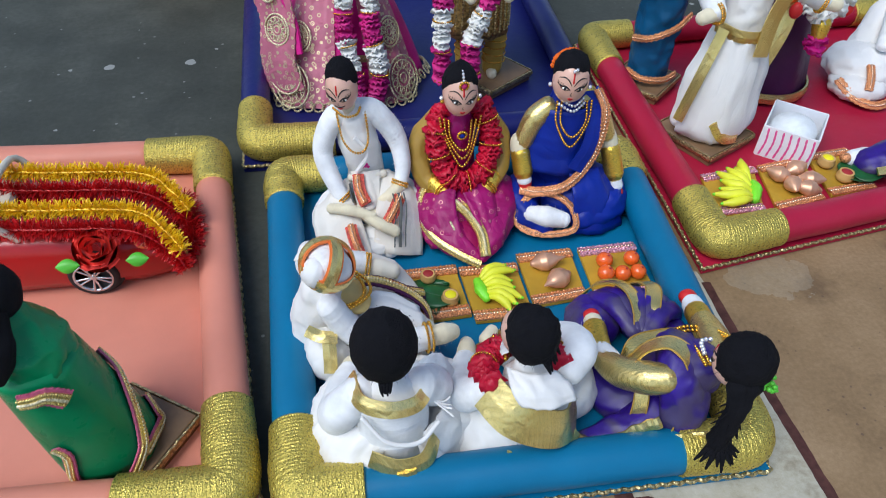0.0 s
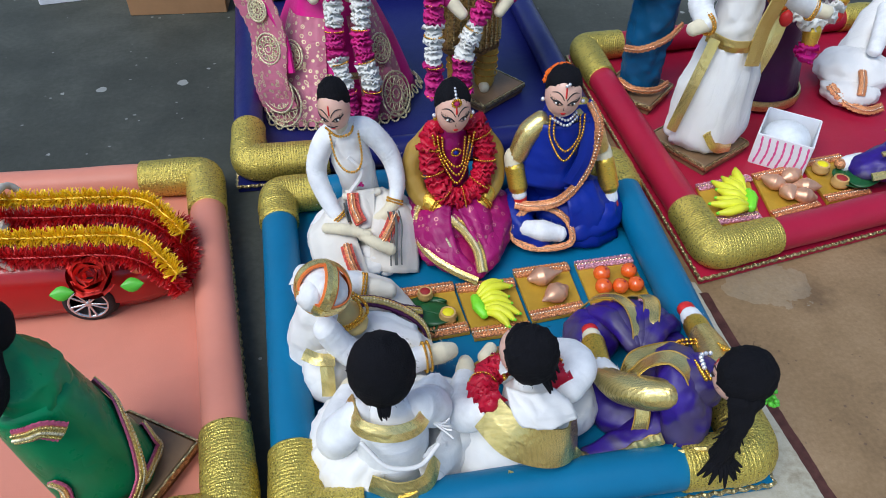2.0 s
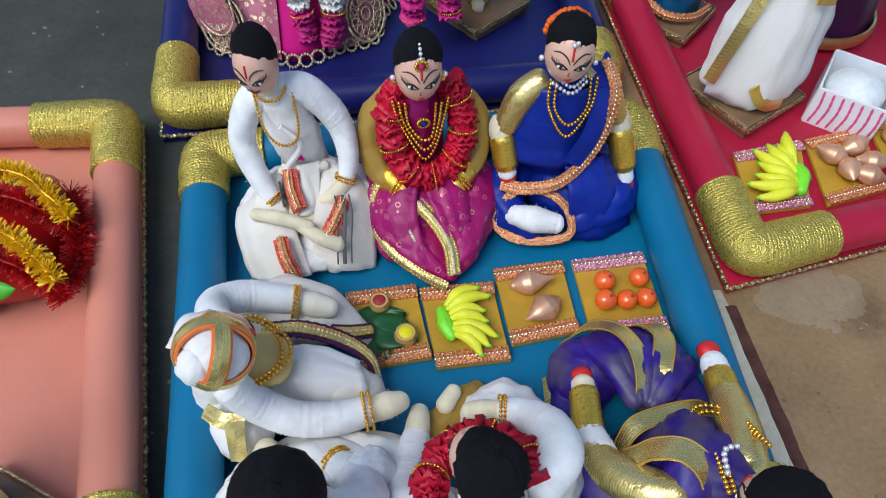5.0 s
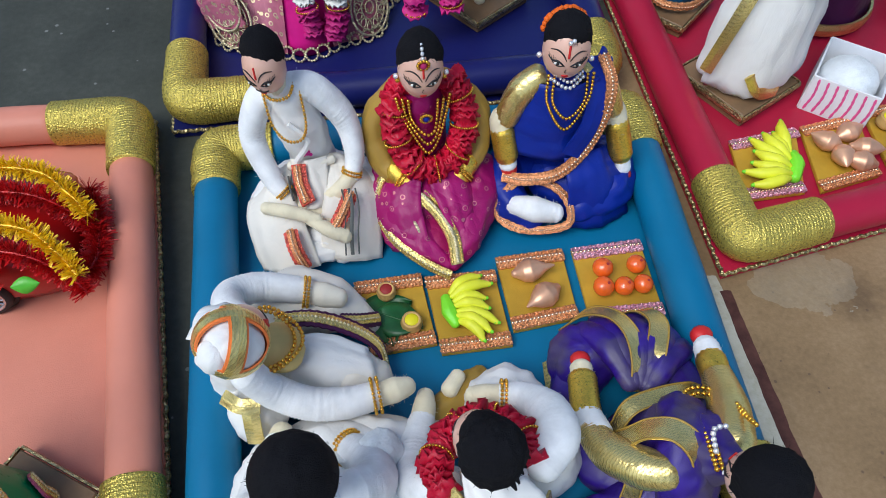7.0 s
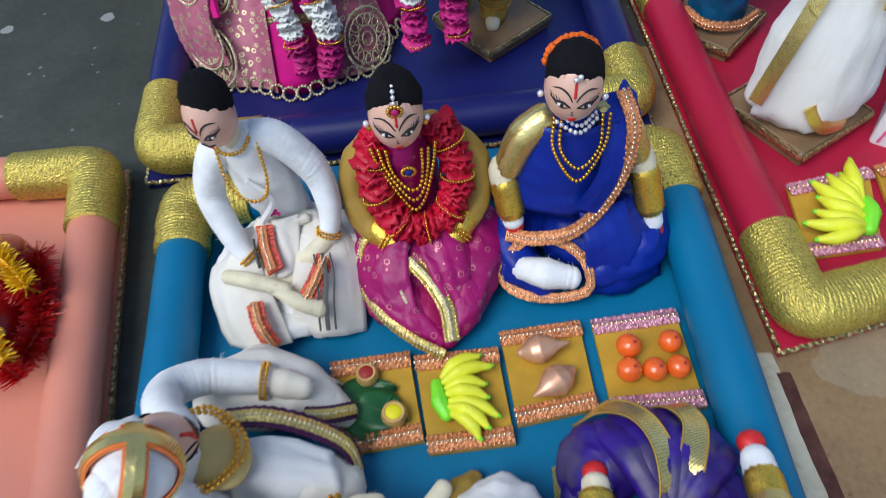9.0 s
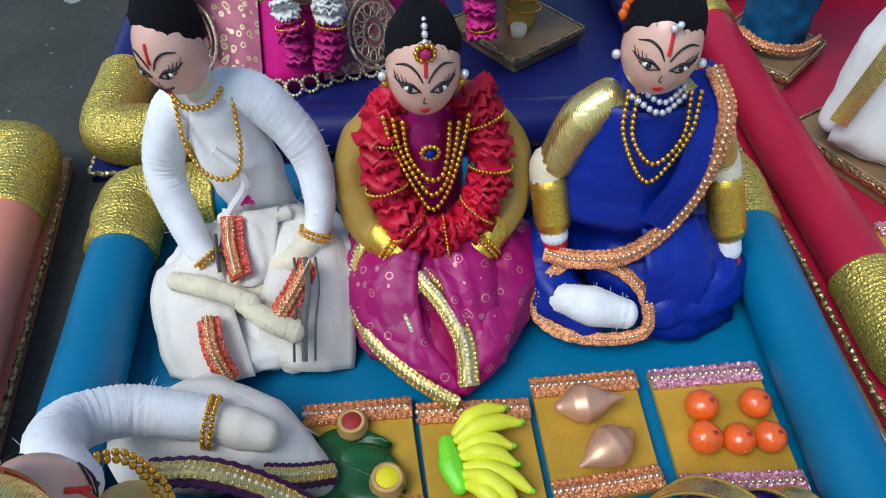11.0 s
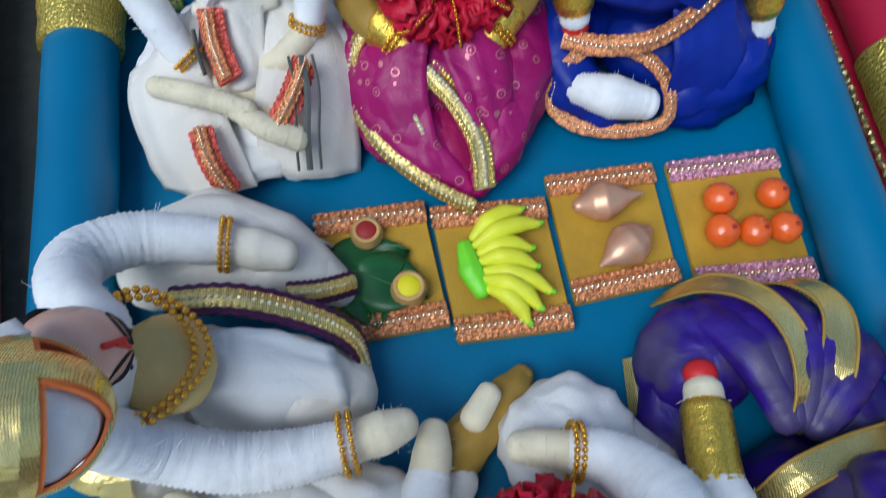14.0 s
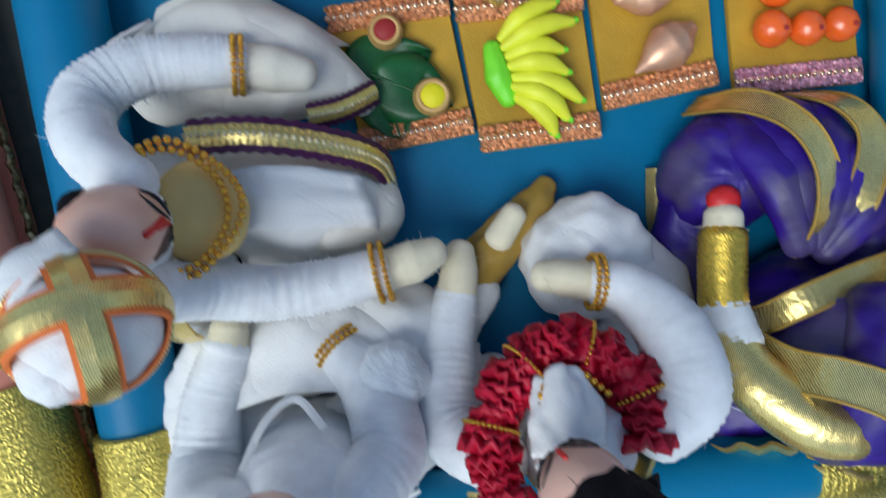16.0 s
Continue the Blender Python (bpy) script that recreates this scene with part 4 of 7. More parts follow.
s.garland([(0.010, 0.590, 0.168), (0.002, 0.582, 0.142), (0.005, 0.570, 0.112), (0.020, 0.562, 0.088), (0.041, 0.560, 0.080), (0.062, 0.563, 0.092), (0.074, 0.572, 0.116), (0.073, 0.584, 0.146), (0.060, 0.594, 0.170)],
          0.0150, "garland", 0.0050, 10, 6)
s.loop((0.044, 0.551, 0.057), 0.011, (0, -0.5, 0.9), 0.0020, "bead")
s.loop((0.044, 0.549, 0.052), 0.009, (0, -0.5, 0.9), 0.0020, "bead")
for k, w in enumerate((0.026, 0.020, 0.014)):
    z0 = 0.166 - k * 0.002
    s.beads([(0.030 - w, 0.572, z0), (0.030 - w * 0.8, 0.572, z0 - 0.022), (0.033 - w * 0.35, 0.566, z0 - 0.050 + k * 0.008), (0.035, 0.563, z0 - 0.064 + k * 0.014),
             (0.037 + w * 0.35, 0.566, z0 - 0.050 + k * 0.008), (0.034 + w * 0.8, 0.572, z0 - 0.022), (0.032 + w, 0.572, z0)], 0.0020, "bead")
q = V(0.033, 0.564, 0.146)
s.ball(q, (0.0036, 0.003, 0.0036), "royal", 10, 8)
for k in range(12):
    a = 2 * math.pi * k / 12
    s.ball(q + rb @ V(math.cos(a) * 0.0056, 0, math.sin(a) * 0.0056), 0.0018, "bead", 6, 4)
s.tube([(0.012, 0.610, 0.038), (-0.010, 0.580, 0.044), (-0.004, 0.545, 0.040), (0.020, 0.508, 0.032), (0.044, 0.484, 0.024)], [0.032, 0.032, 0.029, 0.022, 0.010], "magenta", 18, 8, 0.9, fold=0.14, seed=21)
s.tube([(0.060, 0.610, 0.038), (0.086, 0.580, 0.044), (0.082, 0.545, 0.040), (0.066, 0.508, 0.032), (0.050, 0.484, 0.024)], [0.032, 0.034, 0.030, 0.022, 0.010], "magenta", 18, 8, 0.9, fold=0.14, seed=25)
s.ball((0.036, 0.560, 0.044), (0.048, 0.040, 0.032), "magenta", 22, 14, None, 0.14, 50, 3)
s.ball((0.034, 0.520, 0.030), (0.032, 0.032, 0.020), "wine", 18, 12, None, 0.15, 60, 5)
s.ribbon([(0.004, 0.578, 0.080), (-0.019, 0.562, 0.066), (-0.024, 0.540, 0.048), (-0.010, 0.510, 0.038), (0.018, 0.484, 0.032), (0.046, 0.468, 0.026)],
         [(-0.4, -0.4, 0.8), (-0.7, -0.4, 0.6), (-0.7, -0.5, 0.5), (-0.5, -0.6, 0.6), (-0.3, -0.7, 0.6), (-0.2, -0.7, 0.6)], 0.010, "lurex", 0.002, 10, 0.05)
s.ribbon([(0.024, 0.540, 0.066), (0.040, 0.522, 0.058), (0.052, 0.500, 0.046), (0.054, 0.478, 0.030)], [(0.2, -0.4, 0.9)] * 4, 0.015, "lurex", 0.0028, 10, 0.04)
s.ribbon([(0.022, 0.540, 0.064), (0.012, 0.526, 0.056), (0.018, 0.508, 0.046)], [(-0.2, -0.4, 0.9)] * 3, 0.016, "lurex", 0.0028, 10, 0.04)
s.ball((0.016, 0.540, 0.066), (0.006, 0.005, 0.005), "pale", 10, 8, None, 0.05)
s.sheet([[(0.030, 0.556, 0.080), (0.062, 0.560, 0.080), (0.094, 0.574, 0.060)], [(0.040, 0.526, 0.066), (0.070, 0.530, 0.066), (0.100, 0.544, 0.040)], [(0.056, 0.494, 0.040), (0.072, 0.502, 0.038), (0.090, 0.520, 0.015)]], "magenta", 0.006, 3.4, 51)
s.sheet([[(-0.020, 0.572, 0.060), (0.004, 0.560, 0.078), (0.026, 0.556, 0.080)], [(-0.030, 0.538, 0.042), (-0.006, 0.526, 0.060), (0.022, 0.524, 0.064)], [(-0.014, 0.508, 0.022), (0.006, 0.496, 0.032), (0.030, 0.488, 0.036)]], "magenta", 0.005, 2.6, 55, along=False)
s.scaled((0.030, 0.575, TOP), (0.89, 0.97, 1.0))
thing("seated_doll", s, "seated bride doll in magenta silk with thick red garland", "doll", "seated dolls")

# woman in royal blue silk with copper lace
s = Shape()
on = head(s, (0.153, 0.568, 0.211), (0.0218, 0.0226, 0.0275), (-0.20, -0.95, -0.08), (0.0, -0.10, 0.95), seed=6, hair_up=0.31, hair_back=0.21)
for k in range(16):
    a = math.pi * (0.05 + 0.9 * k / 15)
    s.ball(V(0.156 + math.cos(a) * 0.020, 0.590, 0.215 + math.sin(a) * 0.021), 0.0040, "saffron", 7, 5, None, 0.3, 200, k)
s.beads([on(-0.15, 0.86, 1.12), on(0, 0.78, 1.12), on(0.15, 0.86, 1.12)], 0.0022, "glass")
for g in (-1, 1):
    s.ball(on(g * 1.42, -0.18, 1.12), 0.0027, "glass", 8, 6)
s.tube([(0.168, 0.592, 0.03), (0.166, 0.590, 0.09), (0.162, 0.588, 0.140), (0.158, 0.586, 0.178)], [0.042, 0.037, 0.036, 0.020], "royal", 22, 8, 0.8, fold=0.10, seed=31)
for pts, hand in (([(0.138, 0.586, 0.166), (0.121, 0.584, 0.152), (0.108, 0.580, 0.124)], [(0.103, 0.581, 0.120), (0.108, 0.570, 0.092), (0.112, 0.560, 0.070)]),
                  ([(0.182, 0.586, 0.166), (0.203, 0.584, 0.154), (0.217, 0.578, 0.126)], [(0.222, 0.578, 0.120), (0.231, 0.566, 0.088), (0.240, 0.552, 0.050)])):
    s.tube(pts, [0.0135, 0.0145, 0.0125], "lurex", 16, 8, fold=0.06)
    a, b, c = (Vector(p) for p in hand)
    s.tube([Vector(pts[-1]), a, a.lerp(b, 0.6)], 0.0118, "pale", 12, 5, ripple=0.0003)
    s.tube([a.lerp(b, 0.35), b, b.lerp(c, 0.35)], 0.0128, "foil", 14, 6, ripple=0.0005, pitch=0.003)
    s.tube([b.lerp(c, 0.3), b.lerp(c, 0.75)], 0.0095, "yarn", 12, 4, ripple=0.0002)
    s.ball(b.lerp(c, 0.95), (0.0095, 0.008, 0.0095), "tilak", 12, 8, None, 0.05)
s.tube([(0.140, 0.600, 0.040), (0.112, 0.575, 0.042), (0.110, 0.550, 0.036), (0.135, 0.528, 0.028)], [0.032, 0.028, 0.024, 0.018], "royal", 18, 8, 0.9, fold=0.12, seed=33)
s.tube([(0.196, 0.600, 0.040), (0.226, 0.580, 0.040), (0.222, 0.550, 0.036), (0.186, 0.532, 0.032)], [0.032, 0.036, 0.032, 0.022], "royal", 18, 8, 0.9, fold=0.14, seed=36)
s.ball((0.180, 0.565, 0.042), (0.045, 0.036, 0.030), "royal", 20, 12, None, 0.16, 50, 9)
s.tube([(0.112, 0.536, 0.042), (0.135, 0.525, 0.044), (0.158, 0.520, 0.040)], [0.010, 0.014, 0.010], "yarn", 14, 6, ripple=0.0004)
ring = [(0.100, 0.540, 0.044), (0.118, 0.550, 0.060), (0.148, 0.545, 0.062), (0.170, 0.530, 0.050), (0.172, 0.512, 0.032), (0.145, 0.510, 0.026), (0.115, 0.517, 0.026), (0.098, 0.530, 0.032), (0.100, 0.540, 0.044)]
s.ribbon(ring, [(0, -0.6, 0.8)] * 9, 0.0088, "lace", 0.0015, 6, 0.08)
s.ribbon([(0.200, 0.590, 0.182), (0.205, 0.566, 0.166), (0.200, 0.556, 0.130), (0.184, 0.548, 0.098), (0.158, 0.542, 0.076), (0.126, 0.546, 0.068), (0.104, 0.556, 0.066)],
         [(0.2, -0.5, 0.9), (0.2, -0.9, 0.4), (0.2, -1, 0.2), (0.1, -1, 0.3), (0, -0.9, 0.5), (0, -0.7, 0.7), (0, -0.6, 0.8)], 0.0125, "lace", 0.0015, 9, 0.05)
s.ribbon([(0.186, 0.592, 0.178), (0.190, 0.566, 0.164), (0.186, 0.553, 0.130), (0.170, 0.547, 0.098)], [(0.1, -0.6, 0.9), (0.1, -0.9, 0.4), (0.1, -1, 0.2), (0.1, -1, 0.3)], 0.020, "royal", 0.0022)
s.ribbon([(0.200, 0.602, 0.170), (0.214, 0.600, 0.150), (0.222, 0.598, 0.110), (0.216, 0.596, 0.060)], [(0.8, -0.6, 0.1)] * 4, 0.026, "royal", 0.002, 8, 0, 0.001)
for k, (w, l) in enumerate(((0.018, 0.052), (0.012, 0.038))):
    s.beads([(0.158 - w, 0.566, 0.184), (0.156 - w * 0.9, 0.556, 0.160), (0.160, 0.550, 0.182 - l), (0.168 + w * 0.6, 0.554, 0.160), (0.166 + w, 0.566, 0.184)], 0.0018, "bead")
s.beads([(0.142, 0.564, 0.182), (0.158, 0.556, 0.176), (0.174, 0.564, 0.182)], 0.0021, "glass")
s.beads([(0.144, 0.564, 0.188), (0.158, 0.556, 0.183), (0.172, 0.564, 0.188)], 0.0019, "glass")
s.sheet([[(0.126, 0.578, 0.168), (0.160, 0.562, 0.172), (0.192, 0.568, 0.176)], [(0.114, 0.576, 0.130), (0.160, 0.557, 0.128), (0.198, 0.566, 0.134)], [(0.110, 0.570, 0.088), (0.158, 0.550, 0.086), (0.196, 0.558, 0.092)]], "royal", 0.0035, 3.2, 5, along=False)
s.sheet([[(0.166, 0.552, 0.090), (0.200, 0.556, 0.092), (0.222, 0.572, 0.080)], [(0.170, 0.530, 0.062), (0.208, 0.534, 0.066), (0.240, 0.550, 0.050)], [(0.172, 0.514, 0.020), (0.208, 0.512, 0.018), (0.246, 0.530, 0.014)]], "royal", 0.005, 3.6, 8)
s.scaled((0.165, 0.575, TOP), (0.94, 0.96, 0.99))
thing("seated_doll", s, "seated doll in royal blue silk with copper lace border", "doll", "seated dolls")

# man with the white turban
s = Shape()
fw, upv = (0.90, 0.05, -0.32), (0.28, -0.18, 0.95)
on = head(s, (-0.134, 0.374, 0.128), (0.0178, 0.0210, 0.0225), fw, upv, hair=None)
s.tube([on(-0.14, 0.52), on(0.12, 0.98)], 0.0015, "tilak", 6, 4)
rot = basis((0.86, 0.10, -0.42), (0.35, -0.10, 0.9))
tc = V(-0.132, 0.342, 0.162)
s.ball(tc, (0.0235, 0.0245, 0.0210), "cotton", 24, 16, rot, 0.08, 70, 4)
s.ball(tc + V(-0.010, -0.011, 0.002), (0.0150, 0.0150, 0.0150), "cotton", 18, 12, rot, 0.12, 90, 7)
s.sheet([[tc + V(-0.020, -0.004, 0.012), tc + V(-0.010, 0.016, 0.014), tc + V(0.004, 0.026, 0.006)], [tc + V(-0.030, 0.002, 0.006), tc + V(-0.022, 0.024, 0.006), tc + V(-0.006, 0.034, -0.002)]], "cotton", 0.002, 2.0, 16)
tr = V(0.0235, 0.0245, 0.0210) * 0.985
for k, (axis, ang, off) in enumerate((("X", 0.10, -0.12), ("X", 1.45, 0.10), ("Y", 1.05, 0.0))):
    turn = Matrix.Rotation(ang, 3, axis)
    ring, outs = [], []
    for i in range(17):
        a = 2 * math.pi * i / 16
        u = (turn @ V(math.cos(a) * math.sqrt(1 - off * off), math.sin(a) * math.sqrt(1 - off * off), off))
        ring.append(tc + rot @ V(u.x * tr.x, u.y * tr.y, u.z * tr.z))
        outs.append(rot @ V(u.x / tr.x, u.y / tr.y, u.z / tr.z).normalized())
    s.ribbon(ring, outs, 0.0135, "orangetrim", 0.0012 + 0.0003 * k, 4)
    s.ribbon([p + o * 0.0009 for p, o in zip(ring, outs)], outs, 0.0100, "lurex", 0.0014 + 0.0003 * k, 4)
s.tube([(-0.150, 0.385, 0.022), (-0.150, 0.382, 0.060), (-0.142, 0.370, 0.112)], [0.034, 0.032, 0.022], "cotton", 20, 8, fold=0.07, seed=41)
s.ball((-0.140, 0.352, 0.042), (0.030, 0.034, 0.034), "cotton", 18, 12, None, 0.15, 60, 6)
s.ball((-0.112, 0.378, 0.088), (0.024, 0.025, 0.009), "collar", 20, 10, Matrix.Rotation(0.3, 3, "Y"), 0.06)
for k in range(2):
    s.beads([(-0.140, 0.402, 0.106), (-0.118, 0.406 + k * 0.004, 0.100), (-0.101 + k * 0.006, 0.392, 0.095), (-0.099 + k * 0.006, 0.372, 0.095), (-0.114, 0.355 - k * 0.004, 0.099), (-0.134, 0.352, 0.106)], 0.0021, "bead")
s.tube([(-0.134, 0.392, 0.104), (-0.152, 0.412, 0.100), (-0.154, 0.434, 0.089), (-0.132, 0.448, 0.078), (-0.100, 0.449, 0.067), (-0.088, 0.447, 0.063)], [0.0125, 0.0135, 0.0140, 0.0135, 0.0125, 0.0110], "yarn", 16, 8, ripple=0.00045, pitch=0.0024)
bangle(s, (-0.091, 0.447, 0.064), (1, -0.1, -0.25), 0.0135)
s.tube([(-0.089, 0.447, 0.063), (-0.074, 0.444, 0.060), (-0.060, 0.440, 0.059)], [0.0105, 0.012, 0.009], "cream", 12, 6)
s.tube([(-0.136, 0.346, 0.110), (-0.118, 0.342, 0.082), (-0.092, 0.335, 0.068), (-0.062, 0.334, 0.062), (-0.036, 0.337, 0.062)], [0.013, 0.0140, 0.0140, 0.0135, 0.0120], "yarn", 16, 8, ripple=0.0005, pitch=0.0026, seed=5)
bangle(s, (-0.035, 0.337, 0.062), (1, 0.1, 0), 0.0145, rows=2, gap=0.005)
s.tube([(-0.034, 0.337, 0.062), (-0.018, 0.340, 0.062), (-0.006, 0.343, 0.060)], [0.0100, 0.0110, 0.008], "pale", 12, 6, ripple=0.0003)
s.tube([(-0.138, 0.452, 0.036), (-0.105, 0.458, 0.042), (-0.068, 0.448, 0.036), (-0.034, 0.432, 0.024)], [0.027, 0.033, 0.031, 0.012], "muslin", 20, 9, 0.8, fold=0.03, seed=43)
s.ball((-0.104, 0.458, 0.032), (0.046, 0.036, 0.030), "muslin", 24, 14, None, 0.04, 50, 3)
s.sheet([[(-0.140, 0.440, 0.046), (-0.100, 0.436, 0.056), (-0.060, 0.428, 0.048)], [(-0.138, 0.464, 0.050), (-0.098, 0.466, 0.060), (-0.054, 0.446, 0.048)], [(-0.132, 0.488, 0.038), (-0.096, 0.492, 0.044), (-0.044, 0.458, 0.032)], [(-0.126, 0.496, 0.014), (-0.094, 0.502, 0.014), (-0.034, 0.462, 0.014)]], "muslin", 0.003, 2.0, 61, along=False)
s.tube([(-0.128, 0.388, 0.036), (-0.094, 0.382, 0.042), (-0.060, 0.374, 0.040), (-0.036, 0.368, 0.032)], [0.030, 0.030, 0.029, 0.022], "muslin", 20, 9, 0.85, fold=0.09, seed=46)
s.tube([(-0.085, 0.356, 0.030), (-0.050, 0.352, 0.030)], [0.022, 0.018], "cotton", 16, 8, 0.7, fold=0.2, seed=49)
for a, b, w in (("plum", 0.017, 0), ("lurex", 0.010, 0.0014)):
    s.ribbon([(-0.118, 0.414, 0.072 + w), (-0.085, 0.411, 0.074 + w), (-0.052, 0.403, 0.064 + w), (-0.030, 0.394, 0.046 + w), (-0.024, 0.380, 0.026 + w)], [(0, 0.1, 1), (0, 0.1, 1), (0.2, 0.1, 1), (0.7, 0, 0.7), (0.9, 0, 0.4)], b, a, 0.002, 10, 0.06)
    s.ribbon([(-0.062, 0.420, 0.052 + w), (-0.044, 0.424, 0.042 + w), (-0.026, 0.433, 0.028 + w)], [(0.3, -0.4, 0.9)] * 3, b * 0.8, a, 0.002, 10, 0.06)
s.ball((-0.139, 0.334, 0.078), (0.010, 0.008, 0.008), "lurex", 12, 8, None, 0.25, 150)
s.ribbon([(-0.160, 0.344, 0.080), (-0.146, 0.333, 0.082), (-0.130, 0.332, 0.080)], [(0, -0.5, 0.9)] * 3, 0.012, "lurex", 0.002)
s.ribbon([(-0.139, 0.332, 0.078), (-0.139, 0.322, 0.066), (-0.140, 0.316, 0.050)], [(0, -0.8, 0.5)] * 3, 0.014, "lurex", 0.002)
s.ball((-0.143, 0.384, 0.132), (0.008, 0.007, 0.010), "hair", 14, 10)
s.sheet([[(-0.112, 0.396, 0.070), (-0.080, 0.396, 0.074), (-0.040, 0.388, 0.056)], [(-0.112, 0.372, 0.066), (-0.076, 0.368, 0.070), (-0.034, 0.364, 0.054)], [(-0.110, 0.346, 0.030), (-0.072, 0.342, 0.030), (-0.034, 0.346, 0.018)]], "cotton", 0.004, 3.2, 12, along=False)
s.sheet([[(-0.166, 0.436, 0.070), (-0.158, 0.452, 0.078), (-0.140, 0.462, 0.076)], [(-0.168, 0.446, 0.050), (-0.152, 0.466, 0.058), (-0.132, 0.476, 0.056)]], "cotton", 0.002, 1.5, 14)
s.scaled((-0.080, 0.395, TOP), (0.93, 0.95, 1.08))
thing("seated_doll", s, "seated doll with white turban banded in gold and orange", "doll", "seated dolls")

# man in white seen from behind
s = Shape()
s.ball((-0.089, 0.246, 0.173), (0.0305, 0.0290, 0.0375), "hair", 34, 24, Matrix.Rotation(0.12, 3, "X"), 0.035, 150, 2)
for k in range(4):
    s.tube([V(-0.094 + k * 0.0026, 0.226, 0.150), V(-0.094 + k * 0.0024, 0.223, 0.145), V(-0.093 + k * 0.0020, 0.222, 0.139 + 0.003 * (k % 2))], [0.0026, 0.0018, 0.0007], "hair", 6, 3)
s.ball((-0.088, 0.256, 0.156), (0.020, 0.0205, 0.024), "skin", 18, 12)
s.tube([(-0.084, 0.247, 0.024), (-0.084, 0.246, 0.066), (-0.084, 0.249, 0.104), (-0.085, 0.251, 0.126)], [0.036, 0.035, 0.034, 0.012], "yarn", 22, 9, 0.85, ripple=0.0006, pitch=0.003)
s.tube([(-0.110, 0.250, 0.112), (-0.130, 0.248, 0.092), (-0.136, 0.262, 0.068), (-0.130, 0.292, 0.060), (-0.120, 0.314, 0.058)], [0.016, 0.018, 0.018, 0.015, 0.0125], "yarn", 16, 8, ripple=0.0005, pitch=0.0026)
s.tube([(-0.120, 0.314, 0.058), (-0.117, 0.326, 0.056)], [0.012, 0.010], "pale", 12, 5, ripple=0.0003)
s.tube([(-0.058, 0.250, 0.112), (-0.042, 0.262, 0.092), (-0.046, 0.286, 0.070), (-0.062, 0.304, 0.056)], [0.016, 0.018, 0.0175, 0.0135], "yarn", 16, 8, ripple=0.0005, pitch=0.0026)
bangle(s, (-0.063, 0.306, 0.054), (-0.6, 0.7, -0.4), 0.0150)
s.tube([(-0.063, 0.306, 0.054), (-0.074, 0.316, 0.048)], [0.011, 0.009], "pale", 12, 5)
s.tube([(-0.104, 0.250, 0.034), (-0.136, 0.270, 0.034), (-0.126, 0.306, 0.032), (-0.084, 0.326, 0.030)], [0.032, 0.032, 0.029, 0.024], "cotton", 18, 8, 0.8, fold=0.14, seed=51)
s.tube([(-0.064, 0.250, 0.034), (-0.028, 0.270, 0.036), (-0.028, 0.304, 0.036), (-0.066, 0.326, 0.032)], [0.032, 0.036, 0.033, 0.024], "cotton", 18, 8, 0.85, fold=0.12, seed=54)
s.ball((-0.078, 0.305, 0.030), (0.045, 0.030, 0.022), "cotton", 18, 10, None, 0.14, 60)
s.sheet([[(-0.128, 0.262, 0.078), (-0.112, 0.236, 0.078), (-0.088, 0.222, 0.074)], [(-0.156, 0.262, 0.056), (-0.138, 0.226, 0.054), (-0.104, 0.212, 0.050)], [(-0.166, 0.258, 0.030), (-0.150, 0.220, 0.030), (-0.108, 0.210, 0.030)], [(-0.170, 0.258, 0.013), (-0.156, 0.222, 0.014), (-0.110, 0.214, 0.020)]], "cotton", 0.0075, 4.4, 21)
s.sheet([[(-0.066, 0.224, 0.070), (-0.042, 0.240, 0.076), (-0.026, 0.266, 0.078)], [(-0.058, 0.214, 0.046), (-0.026, 0.234, 0.050), (-0.006, 0.266, 0.052)], [(-0.054, 0.214, 0.018), (-0.022, 0.230, 0.014), (0.000, 0.266, 0.013)]], "cotton", 0.006, 3.2, 25)
s.sheet([[(-0.124, 0.284, 0.066), (-0.086, 0.290, 0.068), (-0.042, 0.284, 0.072)], [(-0.142, 0.302, 0.050), (-0.086, 0.328, 0.056), (-0.026, 0.310, 0.058)], [(-0.150, 0.310, 0.016), (-0.086, 0.352, 0.018), (-0.012, 0.322, 0.020)]], "cotton", 0.005, 2.2, 41, along=False)
s.ball((-0.036, 0.292, 0.072), 0.0195, "wool", 18, 12, None, 0.08, 80, 3)
s.ribbon([(-0.118, 0.262, 0.118), (-0.112, 0.232, 0.122), (-0.088, 0.221, 0.121), (-0.064, 0.227, 0.117), (-0.050, 0.248, 0.110)], [(-1, -0.3, 0.7), (-0.6, -0.8, 0.7), (0, -1, 0.8), (0.5, -0.9, 0.7), (1, 0, 0.6)], 0.014, "lurex", 0.002)
s.tube([(-0.112, 0.222, 0.112), (-0.092, 0.208, 0.094), (-0.064, 0.208, 0.088), (-0.044, 0.222, 0.094)], 0.0022, "cotton", 8, 8)
s.ribbon([(-0.108, 0.214, 0.064), (-0.084, 0.205, 0.059), (-0.058, 0.208, 0.061), (-0.046, 0.226, 0.066)], [(-0.4, -1, 0.4), (0, -1, 0.4), (0.2, -1, 0.4), (0.7, -0.8, 0.3)], 0.017, "lurex", 0.002)
s.ribbon([(-0.076, 0.203, 0.056), (-0.074, 0.200, 0.044), (-0.072, 0.203, 0.032)], [(0, -1, 0.3)] * 3, 0.018, "lurex", 0.003)
s.ball((-0.048, 0.222, 0.034), (0.014, 0.014, 0.022), "cotton", 14, 10, None, 0.2, 90, 2)
